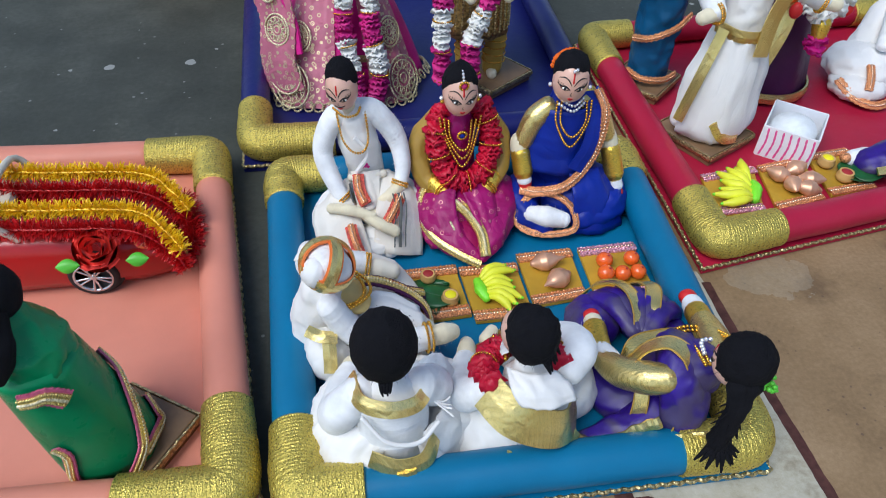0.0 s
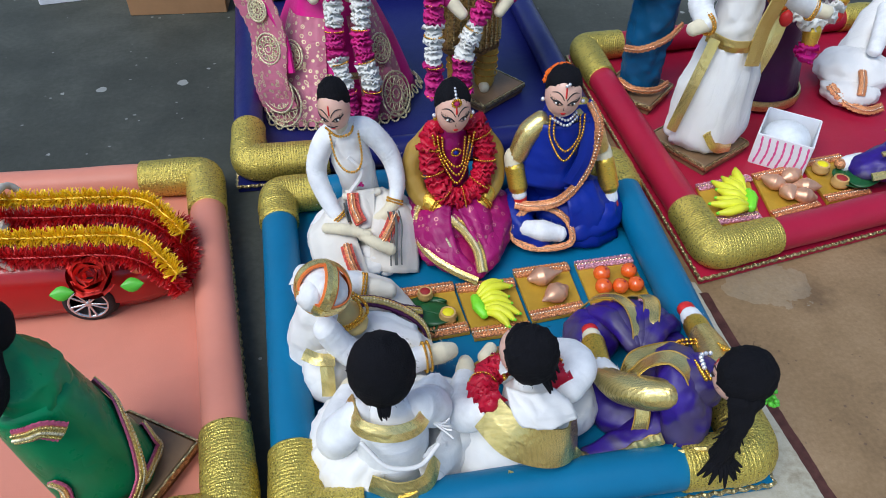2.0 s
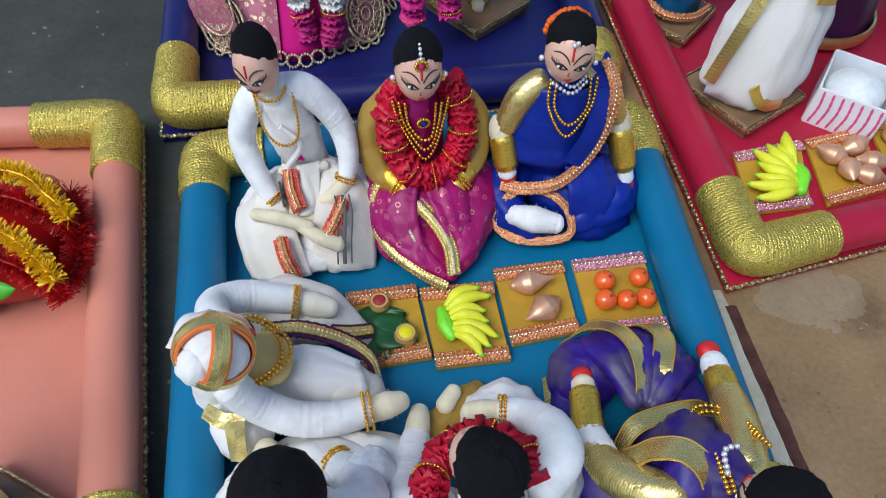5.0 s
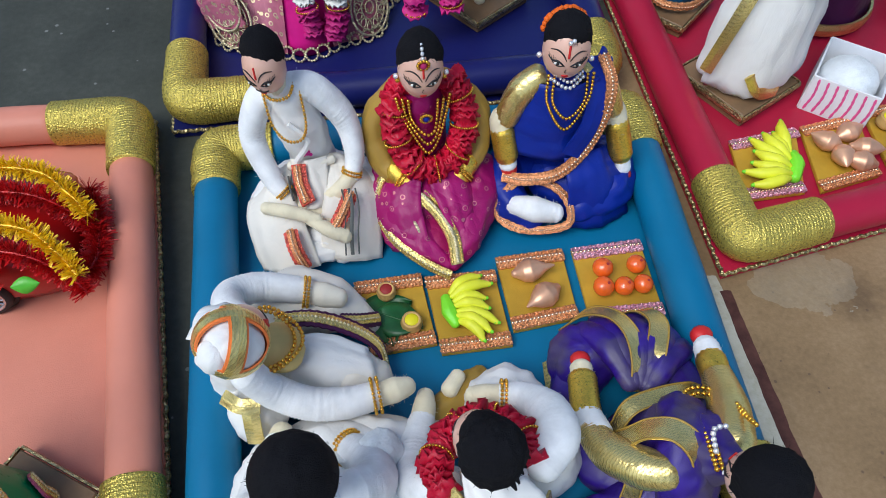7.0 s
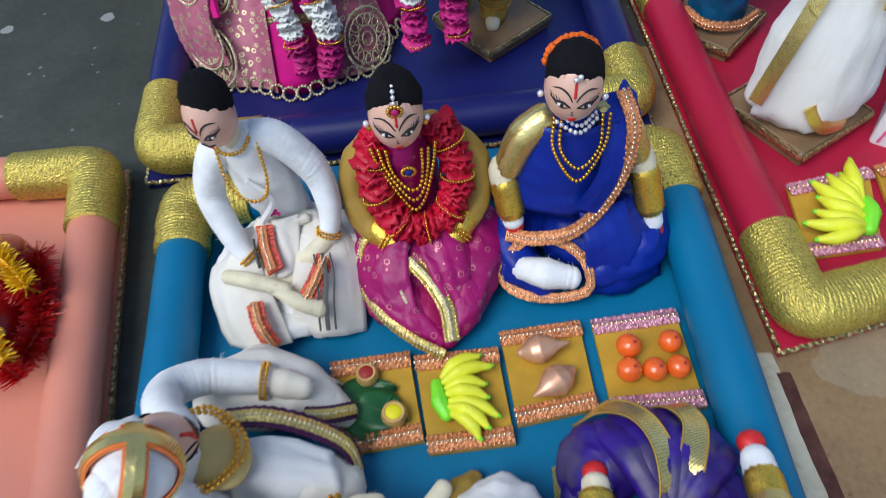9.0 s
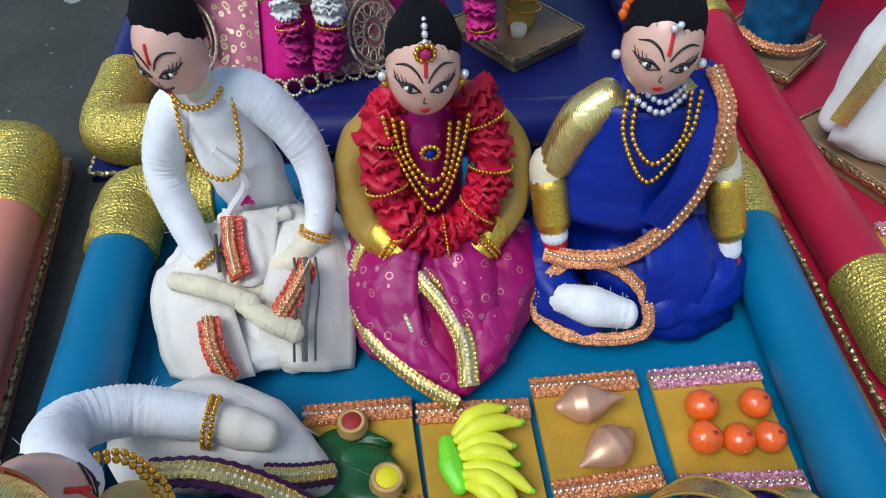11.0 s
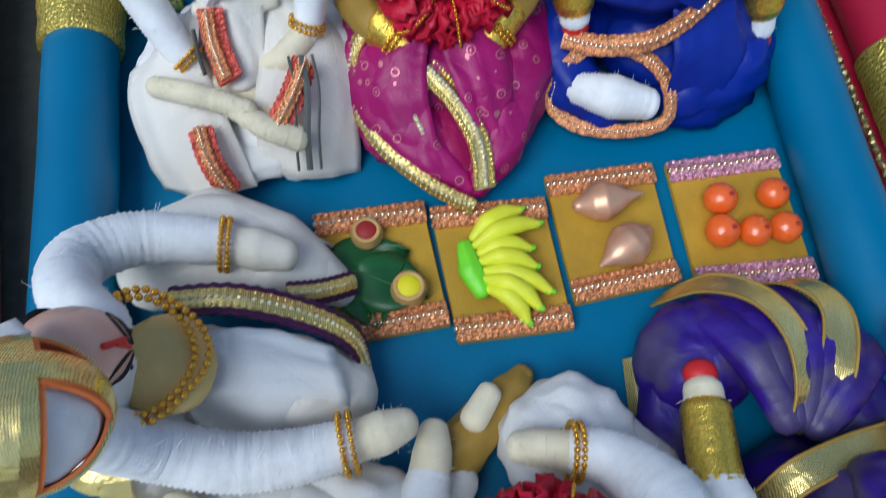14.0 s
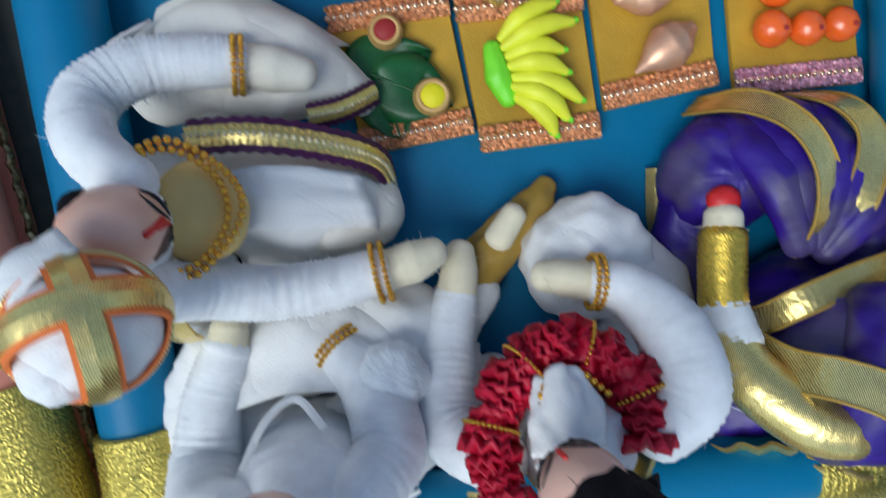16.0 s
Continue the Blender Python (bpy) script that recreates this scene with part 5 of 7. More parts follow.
for k in range(4):
    s.tube([(-0.046, 0.240, 0.100), (-0.036, 0.232 + k * 0.003, 0.096), (-0.030, 0.226 + k * 0.006, 0.094 + 0.003 * (k % 2))], 0.0011, "cotton", 5, 4)
s.ribbon([(-0.108, 0.268, 0.104), (-0.098, 0.284, 0.088), (-0.084, 0.290, 0.080), (-0.070, 0.278, 0.094)], [(0, 0.7, 0.7)] * 4, 0.004, "cotton", 0.0006)
s.scaled((-0.085, 0.262, TOP), (0.93, 0.96, 1.03))
thing("seated_doll", s, "seated doll in white yarn with black hair and gold shawl", "doll", "seated dolls")

# man in white with red garland
s = Shape()
head(s, (0.034, 0.258, 0.156), (0.0175, 0.0195, 0.022), (-0.42, 0.80, -0.42), (-0.1, 0.45, 0.9), hair_up=0.34, hair_back=0.44, seed=8)
s.ball((0.040, 0.246, 0.165), (0.0245, 0.0240, 0.029), "hair", 36, 26, None, 0.06, 190, 12)
for k in range(5):
    s.tube([V(0.050 + k * 0.003, 0.236 + k * 0.004, 0.146), V(0.056 + k * 0.0035, 0.230 + k * 0.005, 0.132 - 0.003 * (k % 2))], [0.004, 0.001], "hair", 6, 3)
s.tube([(0.050, 0.250, 0.022), (0.050, 0.250, 0.064), (0.046, 0.252, 0.100), (0.042, 0.254, 0.120)], [0.036, 0.034, 0.030, 0.014], "cotton", 20, 8, 0.9, fold=0.08, seed=61)
s.garland([(0.008, 0.242, 0.112), (0.004, 0.262, 0.106), (0.016, 0.284, 0.098), (0.040, 0.300, 0.092), (0.062, 0.294, 0.094), (0.076, 0.276, 0.102), (0.074, 0.254, 0.110)], 0.0128, "garland", 0.0036, 10, 9)
s.sheet([[(0.020, 0.262, 0.124), (0.036, 0.262, 0.130), (0.054, 0.262, 0.124)], [(0.022, 0.276, 0.114), (0.038, 0.280, 0.122), (0.056, 0.276, 0.114)], [(0.028, 0.290, 0.106), (0.040, 0.296, 0.110), (0.052, 0.290, 0.106)]], "cotton", 0.005, 3.0, 38)
s.beads([(0.024, 0.262, 0.118), (0.030, 0.284, 0.110), (0.046, 0.292, 0.106), (0.060, 0.280, 0.114)], 0.002, "bead")
s.tube([(0.084, 0.254, 0.100), (0.100, 0.272, 0.104), (0.100, 0.296, 0.092), (0.088, 0.316, 0.078), (0.072, 0.324, 0.072)], [0.0145, 0.0175, 0.0180, 0.0140, 0.0115], "yarn", 16, 8, ripple=0.0004, pitch=0.0024)
bangle(s, (0.071, 0.324, 0.072), (-1, 0.2, 0), 0.0132)
s.tube([(0.070, 0.324, 0.072), (0.056, 0.328, 0.070), (0.046, 0.330, 0.068)], [0.010, 0.0095, 0.008], "pale", 12, 6, ripple=0.0002)
s.tube([(0.010, 0.250, 0.096), (-0.010, 0.262, 0.074), (-0.008, 0.292, 0.056), (0.002, 0.322, 0.048)], [0.015, 0.017, 0.016, 0.0115], "yarn", 16, 8, ripple=0.0004, pitch=0.0024)
s.tube([(0.002, 0.322, 0.048), (0.006, 0.336, 0.048), (0.008, 0.346, 0.044)], [0.011, 0.010, 0.008], "pale", 12, 6, ripple=0.0002)
s.tube([(0.030, 0.350, 0.042), (0.040, 0.362, 0.042)], [0.008, 0.007], "pale", 10, 5)
s.tube([(0.006, 0.318, 0.026), (0.024, 0.340, 0.028), (0.052, 0.362, 0.026), (0.064, 0.374, 0.020)], [0.012, 0.016, 0.014, 0.008], "olive", 16, 8, 0.8, fold=0.12, seed=63)
s.ball((0.078, 0.332, 0.036), (0.040, 0.036, 0.030), "cotton", 22, 14, None, 0.10, 45, 8)
s.tube([(0.072, 0.262, 0.034), (0.104, 0.280, 0.036), (0.106, 0.310, 0.034), (0.080, 0.340, 0.034)], [0.030, 0.030, 0.030, 0.026], "cotton", 18, 8, 0.85, fold=0.10, seed=66)
s.tube([(0.022, 0.256, 0.034), (-0.004, 0.268, 0.032), (-0.006, 0.300, 0.030), (0.016, 0.322, 0.026)], [0.030, 0.027, 0.023, 0.016], "cotton", 18, 8, 0.8, fold=0.12, seed=69)
s.sheet([[(0.000, 0.258, 0.062), (0.018, 0.234, 0.056), (0.048, 0.226, 0.046), (0.084, 0.238, 0.046)], [(-0.022, 0.254, 0.040), (0.004, 0.222, 0.036), (0.048, 0.216, 0.030), (0.098, 0.234, 0.032)], [(-0.034, 0.256, 0.013), (-0.004, 0.220, 0.013), (0.048, 0.214, 0.016), (0.104, 0.236, 0.013)]], "cotton", 0.0055, 4.2, 31)
s.ribbon([(0.004, 0.240, 0.104), (0.022, 0.216, 0.096), (0.050, 0.209, 0.084), (0.074, 0.214, 0.074), (0.090, 0.234, 0.066)], [(-0.5, -0.8, 0.6), (-0.2, -1, 0.6), (0, -1, 0.6), (0.3, -1, 0.5), (0.8, -0.6, 0.3)], 0.036, "lurex", 0.002)
s.ribbon([(0.018, 0.208, 0.048), (0.044, 0.203, 0.040), (0.074, 0.208, 0.044), (0.090, 0.224, 0.052)], [(0, -1, 0.4)] * 4, 0.014, "lurex", 0.002)
s.ribbon([(0.046, 0.206, 0.030), (0.062, 0.205, 0.028), (0.078, 0.208, 0.030)], [(0, -1, 0.4)] * 3, 0.012, "foil", 0.003)
s.sheet([[(0.022, 0.250, 0.122), (0.042, 0.236, 0.126), (0.066, 0.242, 0.120)], [(0.022, 0.228, 0.117), (0.046, 0.220, 0.118), (0.078, 0.230, 0.112)], [(0.030, 0.218, 0.106), (0.054, 0.212, 0.106), (0.084, 0.224, 0.100)]], "cotton", 0.004, 3.0, 35)
s.scaled((0.050, 0.270, TOP), (0.95, 0.96, 1.03)).moved((-0.008, 0.0, 0.0))
thing("seated_doll", s, "seated doll in white cotton with thick red garland", "doll", "seated dolls")

# woman in purple and gold
s = Shape()
head(s, (0.199, 0.213, 0.146), (0.0165, 0.018, 0.020), (-0.55, 0.70, -0.40), (0.15, 0.35, 0.9), hair_up=0.30, hair_back=0.42, seed=9)
s.ball((0.204, 0.208, 0.157), (0.0255, 0.0240, 0.0265), "hair", 36, 26, None, 0.06, 170, 14)
s.tube([(0.200, 0.194, 0.142), (0.195, 0.184, 0.120), (0.194, 0.184, 0.096), (0.193, 0.184, 0.076)], [0.014, 0.0095, 0.0085, 0.0110], "hair", 14, 7, fold=0.22, seed=71)
for k in range(26):
    a, z = random.uniform(0, 6.3), random.uniform(0.080, 0.128)
    s.tube([(0.194 + 0.008 * math.cos(a), 0.184 + 0.008 * math.sin(a), z), (0.194 + 0.012 * math.cos(a), 0.184 + 0.012 * math.sin(a), z - 0.008)], [0.0012, 0.0005], "hair", 4, 2)
for k in range(9):
    a = -1.2 + k * 0.3
    s.tube([(0.193, 0.184, 0.078), (0.194 + 0.012 * math.sin(a), 0.178 - 0.005 * math.cos(a * 1.7), 0.070), (0.194 + 0.022 * math.sin(a), 0.172 - 0.007 * math.cos(a * 2.1), 0.060 + 0.005 * math.sin(k * 2.7))], [0.0045, 0.003, 0.0010], "hair", 5, 4)
for k in range(18):
    a, b = random.uniform(0, 6.3), random.uniform(-1, 1)
    s.ball((0.221 + 0.005 * math.cos(a), 0.190 + 0.005 * math.sin(a), 0.142 + 0.007 * b), 0.0028, "brightleaf", 6, 4, None, 0.3, 200, k)
s.tube([(0.178, 0.285, 0.030), (0.186, 0.270, 0.064), (0.196, 0.250, 0.094), (0.202, 0.236, 0.116)], [0.040, 0.037, 0.033, 0.014], "purple", 20, 8, 0.9, fold=0.10, seed=73)
for k in range(2):
    s.beads([(0.190 - k * 0.004, 0.228, 0.128), (0.199 - k * 0.005, 0.262, 0.112), (0.202 - k * 0.004, 0.292 + k * 0.004, 0.090), (0.214, 0.298 + k * 0.005, 0.086), (0.226 + k * 0.002, 0.284 + k * 0.004, 0.098), (0.228, 0.256, 0.122)], 0.0021, "bead")
s.beads([(0.190, 0.240, 0.128), (0.196, 0.256, 0.124), (0.210, 0.258, 0.122)], 0.0024, "glass")
s.tube([(0.166, 0.240, 0.096), (0.150, 0.246, 0.091), (0.132, 0.264, 0.080), (0.125, 0.284, 0.071)], [0.0140, 0.0158, 0.0150, 0.0120], "lurex", 18, 8, fold=0.04)
s.tube([(0.128, 0.280, 0.072), (0.126, 0.298, 0.066)], [0.0135, 0.0125], "yarn", 14, 5, ripple=0.0004)
s.tube([(0.126, 0.298, 0.066), (0.129, 0.316, 0.063), (0.132, 0.332, 0.061)], 0.0122, "foil", 14, 6, ripple=0.0005, pitch=0.003)
s.tube([(0.132, 0.332, 0.061), (0.134, 0.343, 0.060)], [0.0105, 0.0095], "pale", 12, 5, ripple=0.0003)
s.ball((0.135, 0.351, 0.059), (0.0095, 0.009, 0.008), "tilak", 12, 8, None, 0.08)
s.tube([(0.218, 0.252, 0.100), (0.230, 0.282, 0.088), (0.236, 0.312, 0.078)], [0.016, 0.016, 0.013], "lurex", 16, 7)
s.tube([(0.235, 0.306, 0.079), (0.238, 0.330, 0.074)], 0.0125, "foil", 14, 6, ripple=0.0005, pitch=0.003)
s.tube([(0.238, 0.330, 0.074), (0.240, 0.344, 0.071)], [0.0115, 0.0105], "yarn", 12, 5, ripple=0.0003)
s.ball((0.241, 0.355, 0.068), (0.0105, 0.010, 0.009), "tilak", 12, 8, None, 0.08)
s.ball((0.144, 0.362, 0.034), (0.032, 0.034, 0.028), "purple", 20, 14, None, 0.14, 50, 11)
s.ball((0.202, 0.362, 0.036), (0.034, 0.032, 0.030), "purple", 20, 14, None, 0.14, 50, 15)
s.tube([(0.136, 0.346, 0.026), (0.124, 0.310, 0.026), (0.140, 0.274, 0.026), (0.176, 0.266, 0.030)], [0.024, 0.022, 0.026, 0.034], "purple", 18, 8, 0.8, fold=0.18, seed=75)
s.tube([(0.214, 0.346, 0.032), (0.222, 0.310, 0.034), (0.206, 0.276, 0.042)], [0.026, 0.026, 0.030], "purple", 18, 8, 0.85, fold=0.16, seed=78)
for k in range(7):
    a = 0.35 + k * 0.28
    s.tube([(0.176 + 0.010 * math.cos(a), 0.316 + 0.010 * math.sin(a), 0.060), (0.176 + 0.034 * math.cos(a), 0.330 + 0.030 * math.sin(a), 0.066), (0.176 + 0.056 * math.cos(a), 0.338 + 0.050 * math.sin(a), 0.046), (0.176 + 0.064 * math.cos(a), 0.340 + 0.056 * math.sin(a), 0.018)],
           [0.010, 0.013, 0.014, 0.010], "purple", 12, 6, 0.8, fold=0.2, seed=110 + k)
s.ribbon([(0.118, 0.372, 0.020), (0.116, 0.340, 0.018), (0.124, 0.306, 0.016)], [(-0.7, 0.2, 0.7)] * 3, 0.012, "lurex", 0.0010)


def selvedge(pts, outs, width):
    """Gold ribbon with a plain woven edge along both sides."""
    s.ribbon(pts, outs, width, "lurex", 0.0009)
    for g in (-1, 1):
        line = []
        for i, (p, o) in enumerate(zip(pts, outs)):
            d = Vector(pts[min(i + 1, len(pts) - 1)]) - Vector(pts[max(i - 1, 0)])
            w = d.normalized().cross(Vector(o).normalized()).normalized()
            line.append(Vector(p) + w * (g * width * 0.47) + Vector(o).normalized() * 0.0010)
        s.tube(line, 0.0009, "olive", 5, 6, round_ends=False)


selvedge([(0.140, 0.402, 0.022), (0.156, 0.399, 0.052), (0.172, 0.384, 0.069), (0.180, 0.361, 0.075), (0.180, 0.336, 0.070), (0.176, 0.318, 0.056)], [(-0.4, 0.8, 0.3), (-0.3, 0.6, 0.7), (0.1, 0.4, 0.9), (0.3, 0.1, 0.95), (0.3, -0.2, 0.9), (0.2, -0.6, 0.7)], 0.0165)
selvedge([(0.194, 0.402, 0.026), (0.203, 0.392, 0.056), (0.208, 0.372, 0.070), (0.196, 0.344, 0.074), (0.183, 0.318, 0.058)], [(0.1, 0.9, 0.3), (0.1, 0.6, 0.8), (0.1, 0.1, 1.0), (-0.2, -0.1, 1.0), (-0.2, -0.5, 0.8)], 0.0175)
selvedge([(0.236, 0.312, 0.046), (0.217, 0.309, 0.066), (0.188, 0.305, 0.074), (0.160, 0.298, 0.076), (0.148, 0.288, 0.058), (0.144, 0.284, 0.030)], [(0.7, 0.1, 0.7), (0.2, 0.1, 1), (0, 0.1, 1), (-0.3, 0.1, 0.95), (-0.8, 0.1, 0.5), (-0.9, 0.0, 0.2)], 0.0145)
s.tube([(0.196, 0.286, 0.080), (0.184, 0.262, 0.100), (0.180, 0.240, 0.092), (0.184, 0.226, 0.060), (0.186, 0.222, 0.030)], [0.022, 0.024, 0.024, 0.024, 0.020], "purple", 16, 7, 0.8, fold=0.16, seed=130)
selvedge([(0.140, 0.276, 0.060), (0.145, 0.270, 0.088), (0.156, 0.268, 0.108), (0.172, 0.260, 0.119), (0.185, 0.244, 0.112), (0.187, 0.228, 0.090), (0.180, 0.214, 0.062), (0.174, 0.210, 0.034)], [(-0.9, 0.3, 0.2), (-0.7, 0.4, 0.6), (-0.3, 0.4, 0.9), (0.1, 0.1, 1), (0.3, -0.4, 0.9), (0.2, -0.9, 0.5), (0, -1, 0.3), (-0.1, -1, 0.2)], 0.0200)
selvedge([(0.150, 0.262, 0.080), (0.150, 0.246, 0.064), (0.146, 0.236, 0.042), (0.140, 0.232, 0.022)], [(-0.7, -0.3, 0.7), (-0.6, -0.7, 0.5), (-0.5, -0.8, 0.4), (-0.5, -0.8, 0.4)], 0.0140)
s.tube([(0.168, 0.244, 0.040), (0.142, 0.234, 0.032), (0.116, 0.232, 0.026), (0.098, 0.234, 0.022)], [0.026, 0.020, 0.015, 0.009], "purple", 16, 8, 0.7, fold=0.25, seed=81)
s.ribbon([(0.160, 0.220, 0.058), (0.138, 0.220, 0.048), (0.116, 0.218, 0.036), (0.094, 0.222, 0.030)], [(0, -0.8, 0.6)] * 4, 0.011, "lurex", 0.002, 8, 0, 0.0015)
for k in range(3):
    s.ribbon([(0.196 - k * 0.012, 0.200 + k * 0.003, 0.062 - k * 0.010), (0.170 - k * 0.008, 0.206, 0.052 - k * 0.010), (0.140 - k * 0.006, 0.208, 0.042 - k * 0.008), (0.112, 0.214, 0.030 - k * 0.004)], [(0, -0.8, 0.6)] * 4, 0.005, "lurex", 0.0016, 8, 0, 0.001)
s.ball((0.092, 0.226, 0.027), (0.009, 0.008, 0.009), "lurex", 10, 8, None, 0.3, 150)
thing("seated_doll", s, "seated doll in purple and gold organza with black plait", "doll", "seated dolls")


# ---------------------------------------------------------------- standing dolls on the other trays
def plinth(at, size, rz, label):
    e = empty("wooden_base", (at[0], at[1], TOP), label, "base")
    s = Shape()
    s.box((at[0], at[1], TOP + 0.009), (size, size, 0.018), "wood", rz)
    part("block", s, e)
    s = Shape()
    rot = Matrix.Rotation(rz, 3, "Z")
    h = size / 2 + 0.0012
    pts = [V(*at, TOP + 0.014) + rot @ V(x, y, 0) for x, y in ((-h, -h), (h, -h), (h, h), (-h, h), (-h, -h))]
    for a, b, o in zip(pts, pts[1:], ((0, -1), (1, 0), (0, 1), (-1, 0))):
        s.ribbon([a, b], rot @ V(*o, 0), 0.008, "piping", 0.002, 14, 0.1)
    part("braid", s, e, "gold braid round the edge")


def skirt(s, c, z0, z1, r0, r1, mat, folds=9, depth=0.12, n=54, seed=0, panels=None, lean=(0, 0)):
    rows = []
    for i in range(13):
        t = i / 12
        r = r1 + (r0 - r1) * (1 - t) ** 0.8
        row = []
        for j in range(n):
            a = 2 * math.pi * j / n
            w = 1 + depth * (1 - t * 0.7) * (math.sin(a * folds + seed) * 0.6 + 0.8 * noise.noise((math.cos(a) * 2, math.sin(a) * 2, seed + t)))
            row.append(V(c[0] + lean[0] * t + math.cos(a) * r * w, c[1] + lean[1] * t + math.sin(a) * r * w, z0 + (z1 - z0) * t))
        rows.append(row)
    s.rings(rows, mat)
    return rows


# bride in pink lace on the navy tray
s = Shape()
C0 = (-0.085, 0.985)
rows = skirt(s, C0, TOP + 0.002, 0.215, 0.122, 0.036, "fuchsia", 8, 0.10, seed=2)
for lo, hi, off in ((-2.75, -1.72, 0.0035), (-1.20, -0.25, 0.0035)):
    rr = []
    for i in range(0, 10):
        t = i / 12
        rr.append([V(C0[0] + (p.x - C0[0]) * (1 + off / 0.1), C0[1] + (p.y - C0[1]) * (1 + off / 0.1), p.z + 0.002)
                   for p in [rows[i][int(((lo + (hi - lo) * k / 14) % (2 * math.pi)) / (2 * math.pi) * 54) % 54] for k in range(15)]])
    s.rings(rr, "lacecloth", close=False, caps=False)
    for zi, rad in ((2, 0.034), (6, 0.022)):
        a = (lo + hi) / 2
        p = rows[zi][int((a % (2 * math.pi)) / (2 * math.pi) * 54) % 54]
        s.rosette(p + V(math.cos(a), math.sin(a), 0.3) * 0.007, (math.cos(a), math.sin(a), 0.38), rad)
for k in range(54):
    p = rows[0][k]
    a = math.atan2(p.y - C0[1], p.x - C0[0])
    s.loop(p + V(math.cos(a) * 0.006, math.sin(a) * 0.006, 0.006), 0.0075, (math.cos(a) * 0.8, math.sin(a) * 0.8, 0.7), 0.0019, "zari")
for zz, rr_, m_ in ((0.070, 0.098, "wine"), (0.080, 0.096, "piping")):
    ring = [V(C0[0] + math.cos(a) * rr_, C0[1] + math.sin(a) * rr_, zz + 0.01 * math.sin(3 * a)) for a in [math.pi * (1.05 + 0.9 * k / 12) for k in range(13)]]
    s.ribbon(ring, [(p.x - C0[0], p.y - C0[1], 0.02) for p in ring], 0.010, m_, 0.002, 5)
s.ribbon([(-0.205, 0.955, 0.215), (-0.180, 0.925, 0.150), (-0.185, 0.905, 0.085), (-0.175, 0.890, 0.040)], [(-0.6, -0.7, 0.2)] * 4, 0.066, "lacecloth", 0.002, 10, 0.03, 0.0)
for mx, my, mz, mr in ((-0.178, 0.897, 0.066, 0.030), (-0.182, 0.915, 0.128, 0.022), (-0.190, 0.932, 0.180, 0.016)):
    s.rosette((mx, my, mz), (-0.6, -0.7, 0.25), mr)
s.ribbon([(-0.190, 0.945, 0.210), (-0.158, 0.912, 0.150), (-0.152, 0.892, 0.100)], [(-0.6, -0.7, 0.2)] * 3, 0.012, "fuchsia", 0.004, 10)
s.tube([(-0.085, 0.985, 0.200), (-0.085, 0.988, 0.260), (-0.085, 0.990, 0.320), (-0.085, 0.990, 0.345)], [0.036, 0.036, 0.034, 0.012], "fuchsia", 20, 8, 0.85, fold=0.06)
for g in (-1, 1):
    s.tube([(-0.085 + g * 0.034, 0.990, 0.318), (-0.085 + g * 0.060, 0.975, 0.270), (-0.085 + g * 0.040, 0.935, 0.215)], [0.015, 0.016, 0.011], "fuchsia", 14, 7)
    bangle(s, (-0.085 + g * 0.040, 0.936, 0.216), (-g * 0.3, -0.6, -0.7), 0.013)
    s.tube([(-0.085 + g * 0.040, 0.935, 0.215), (-0.085 + g * 0.024, 0.918, 0.196)], [0.010, 0.008], "pale", 12, 5)
head(s, (-0.085, 0.988, 0.372), (0.0245, 0.0245, 0.030), (0, -0.95, -0.2), (0, -0.2, 1), face=False)
pat = ["petalpink", "petalpink", "petalwhite", "petalpink", "petalpink", "petalwhite", "petalpink"]
for x0 in (-0.086, -0.048):
    s.garland([(x0, 0.940, 0.330), (x0 - 0.002, 0.926, 0.270), (x0 + 0.002, 0.905, 0.200), (x0, 0.886, 0.135), (x0 + 0.010, 0.872, 0.080), (x0 + (0.016 if x0 < -0.06 else 0.002), 0.868, 0.036)], 0.0135, ["petalpink", "petalpink", "petalpink", "petalwhite", "petalpink", "petalwhite", "petalpink"], 0.0050, 8, 9)
s.moved((0.0, -0.030, 0.0))
thing("standing_doll", s, "standing bride doll in pink and gold lace skirt with garland", "doll", "standing dolls")

# groom in gold on the navy tray
plinth((0.147, 0.912), 0.095, 0.62, "small wooden base with gold braid on the navy tray")
s = Shape()
for x0, y0 in ((0.156, 0.966), (0.115, 0.990)):
    s.tube([(x0, y0, 0.040), (x0 + 0.004, y0 + 0.004, 0.120), (x0 + 0.002, y0 + 0.010, 0.220)], [0.0175, 0.0185, 0.022], "olive", 16, 9, fold=0.10, seed=90)
    for k in range(7):
        s.loop((x0 + 0.002, y0 + 0.003, 0.052 + k * 0.012), 0.0182, (0.05, 0.05, 1), 0.0012, "bead")
    s.tube([(x0, y0 + 0.006, 0.036), (x0 - 0.004, y0 - 0.020, 0.036)], [0.0105, 0.008], "pale", 12, 5)
skirt(s, (0.128, 0.985), 0.100, 0.300, 0.052, 0.040, "beadcloth", 7, 0.07, seed=5)
for k in range(17):
    a = math.pi * (1.0 + k / 16)
    s.beads([(0.128 + math.cos(a) * 0.046, 0.985 + math.sin(a) * 0.046, 0.300), (0.128 + math.cos(a) * 0.053, 0.985 + math.sin(a) * 0.053, 0.110)], 0.0019, "piping", 0.0042)
s.tube([(0.128, 0.985, 0.290), (0.128, 0.988, 0.350), (0.128, 0.990, 0.385)], [0.040, 0.038, 0.014], "beadcloth", 18, 8, 0.85)
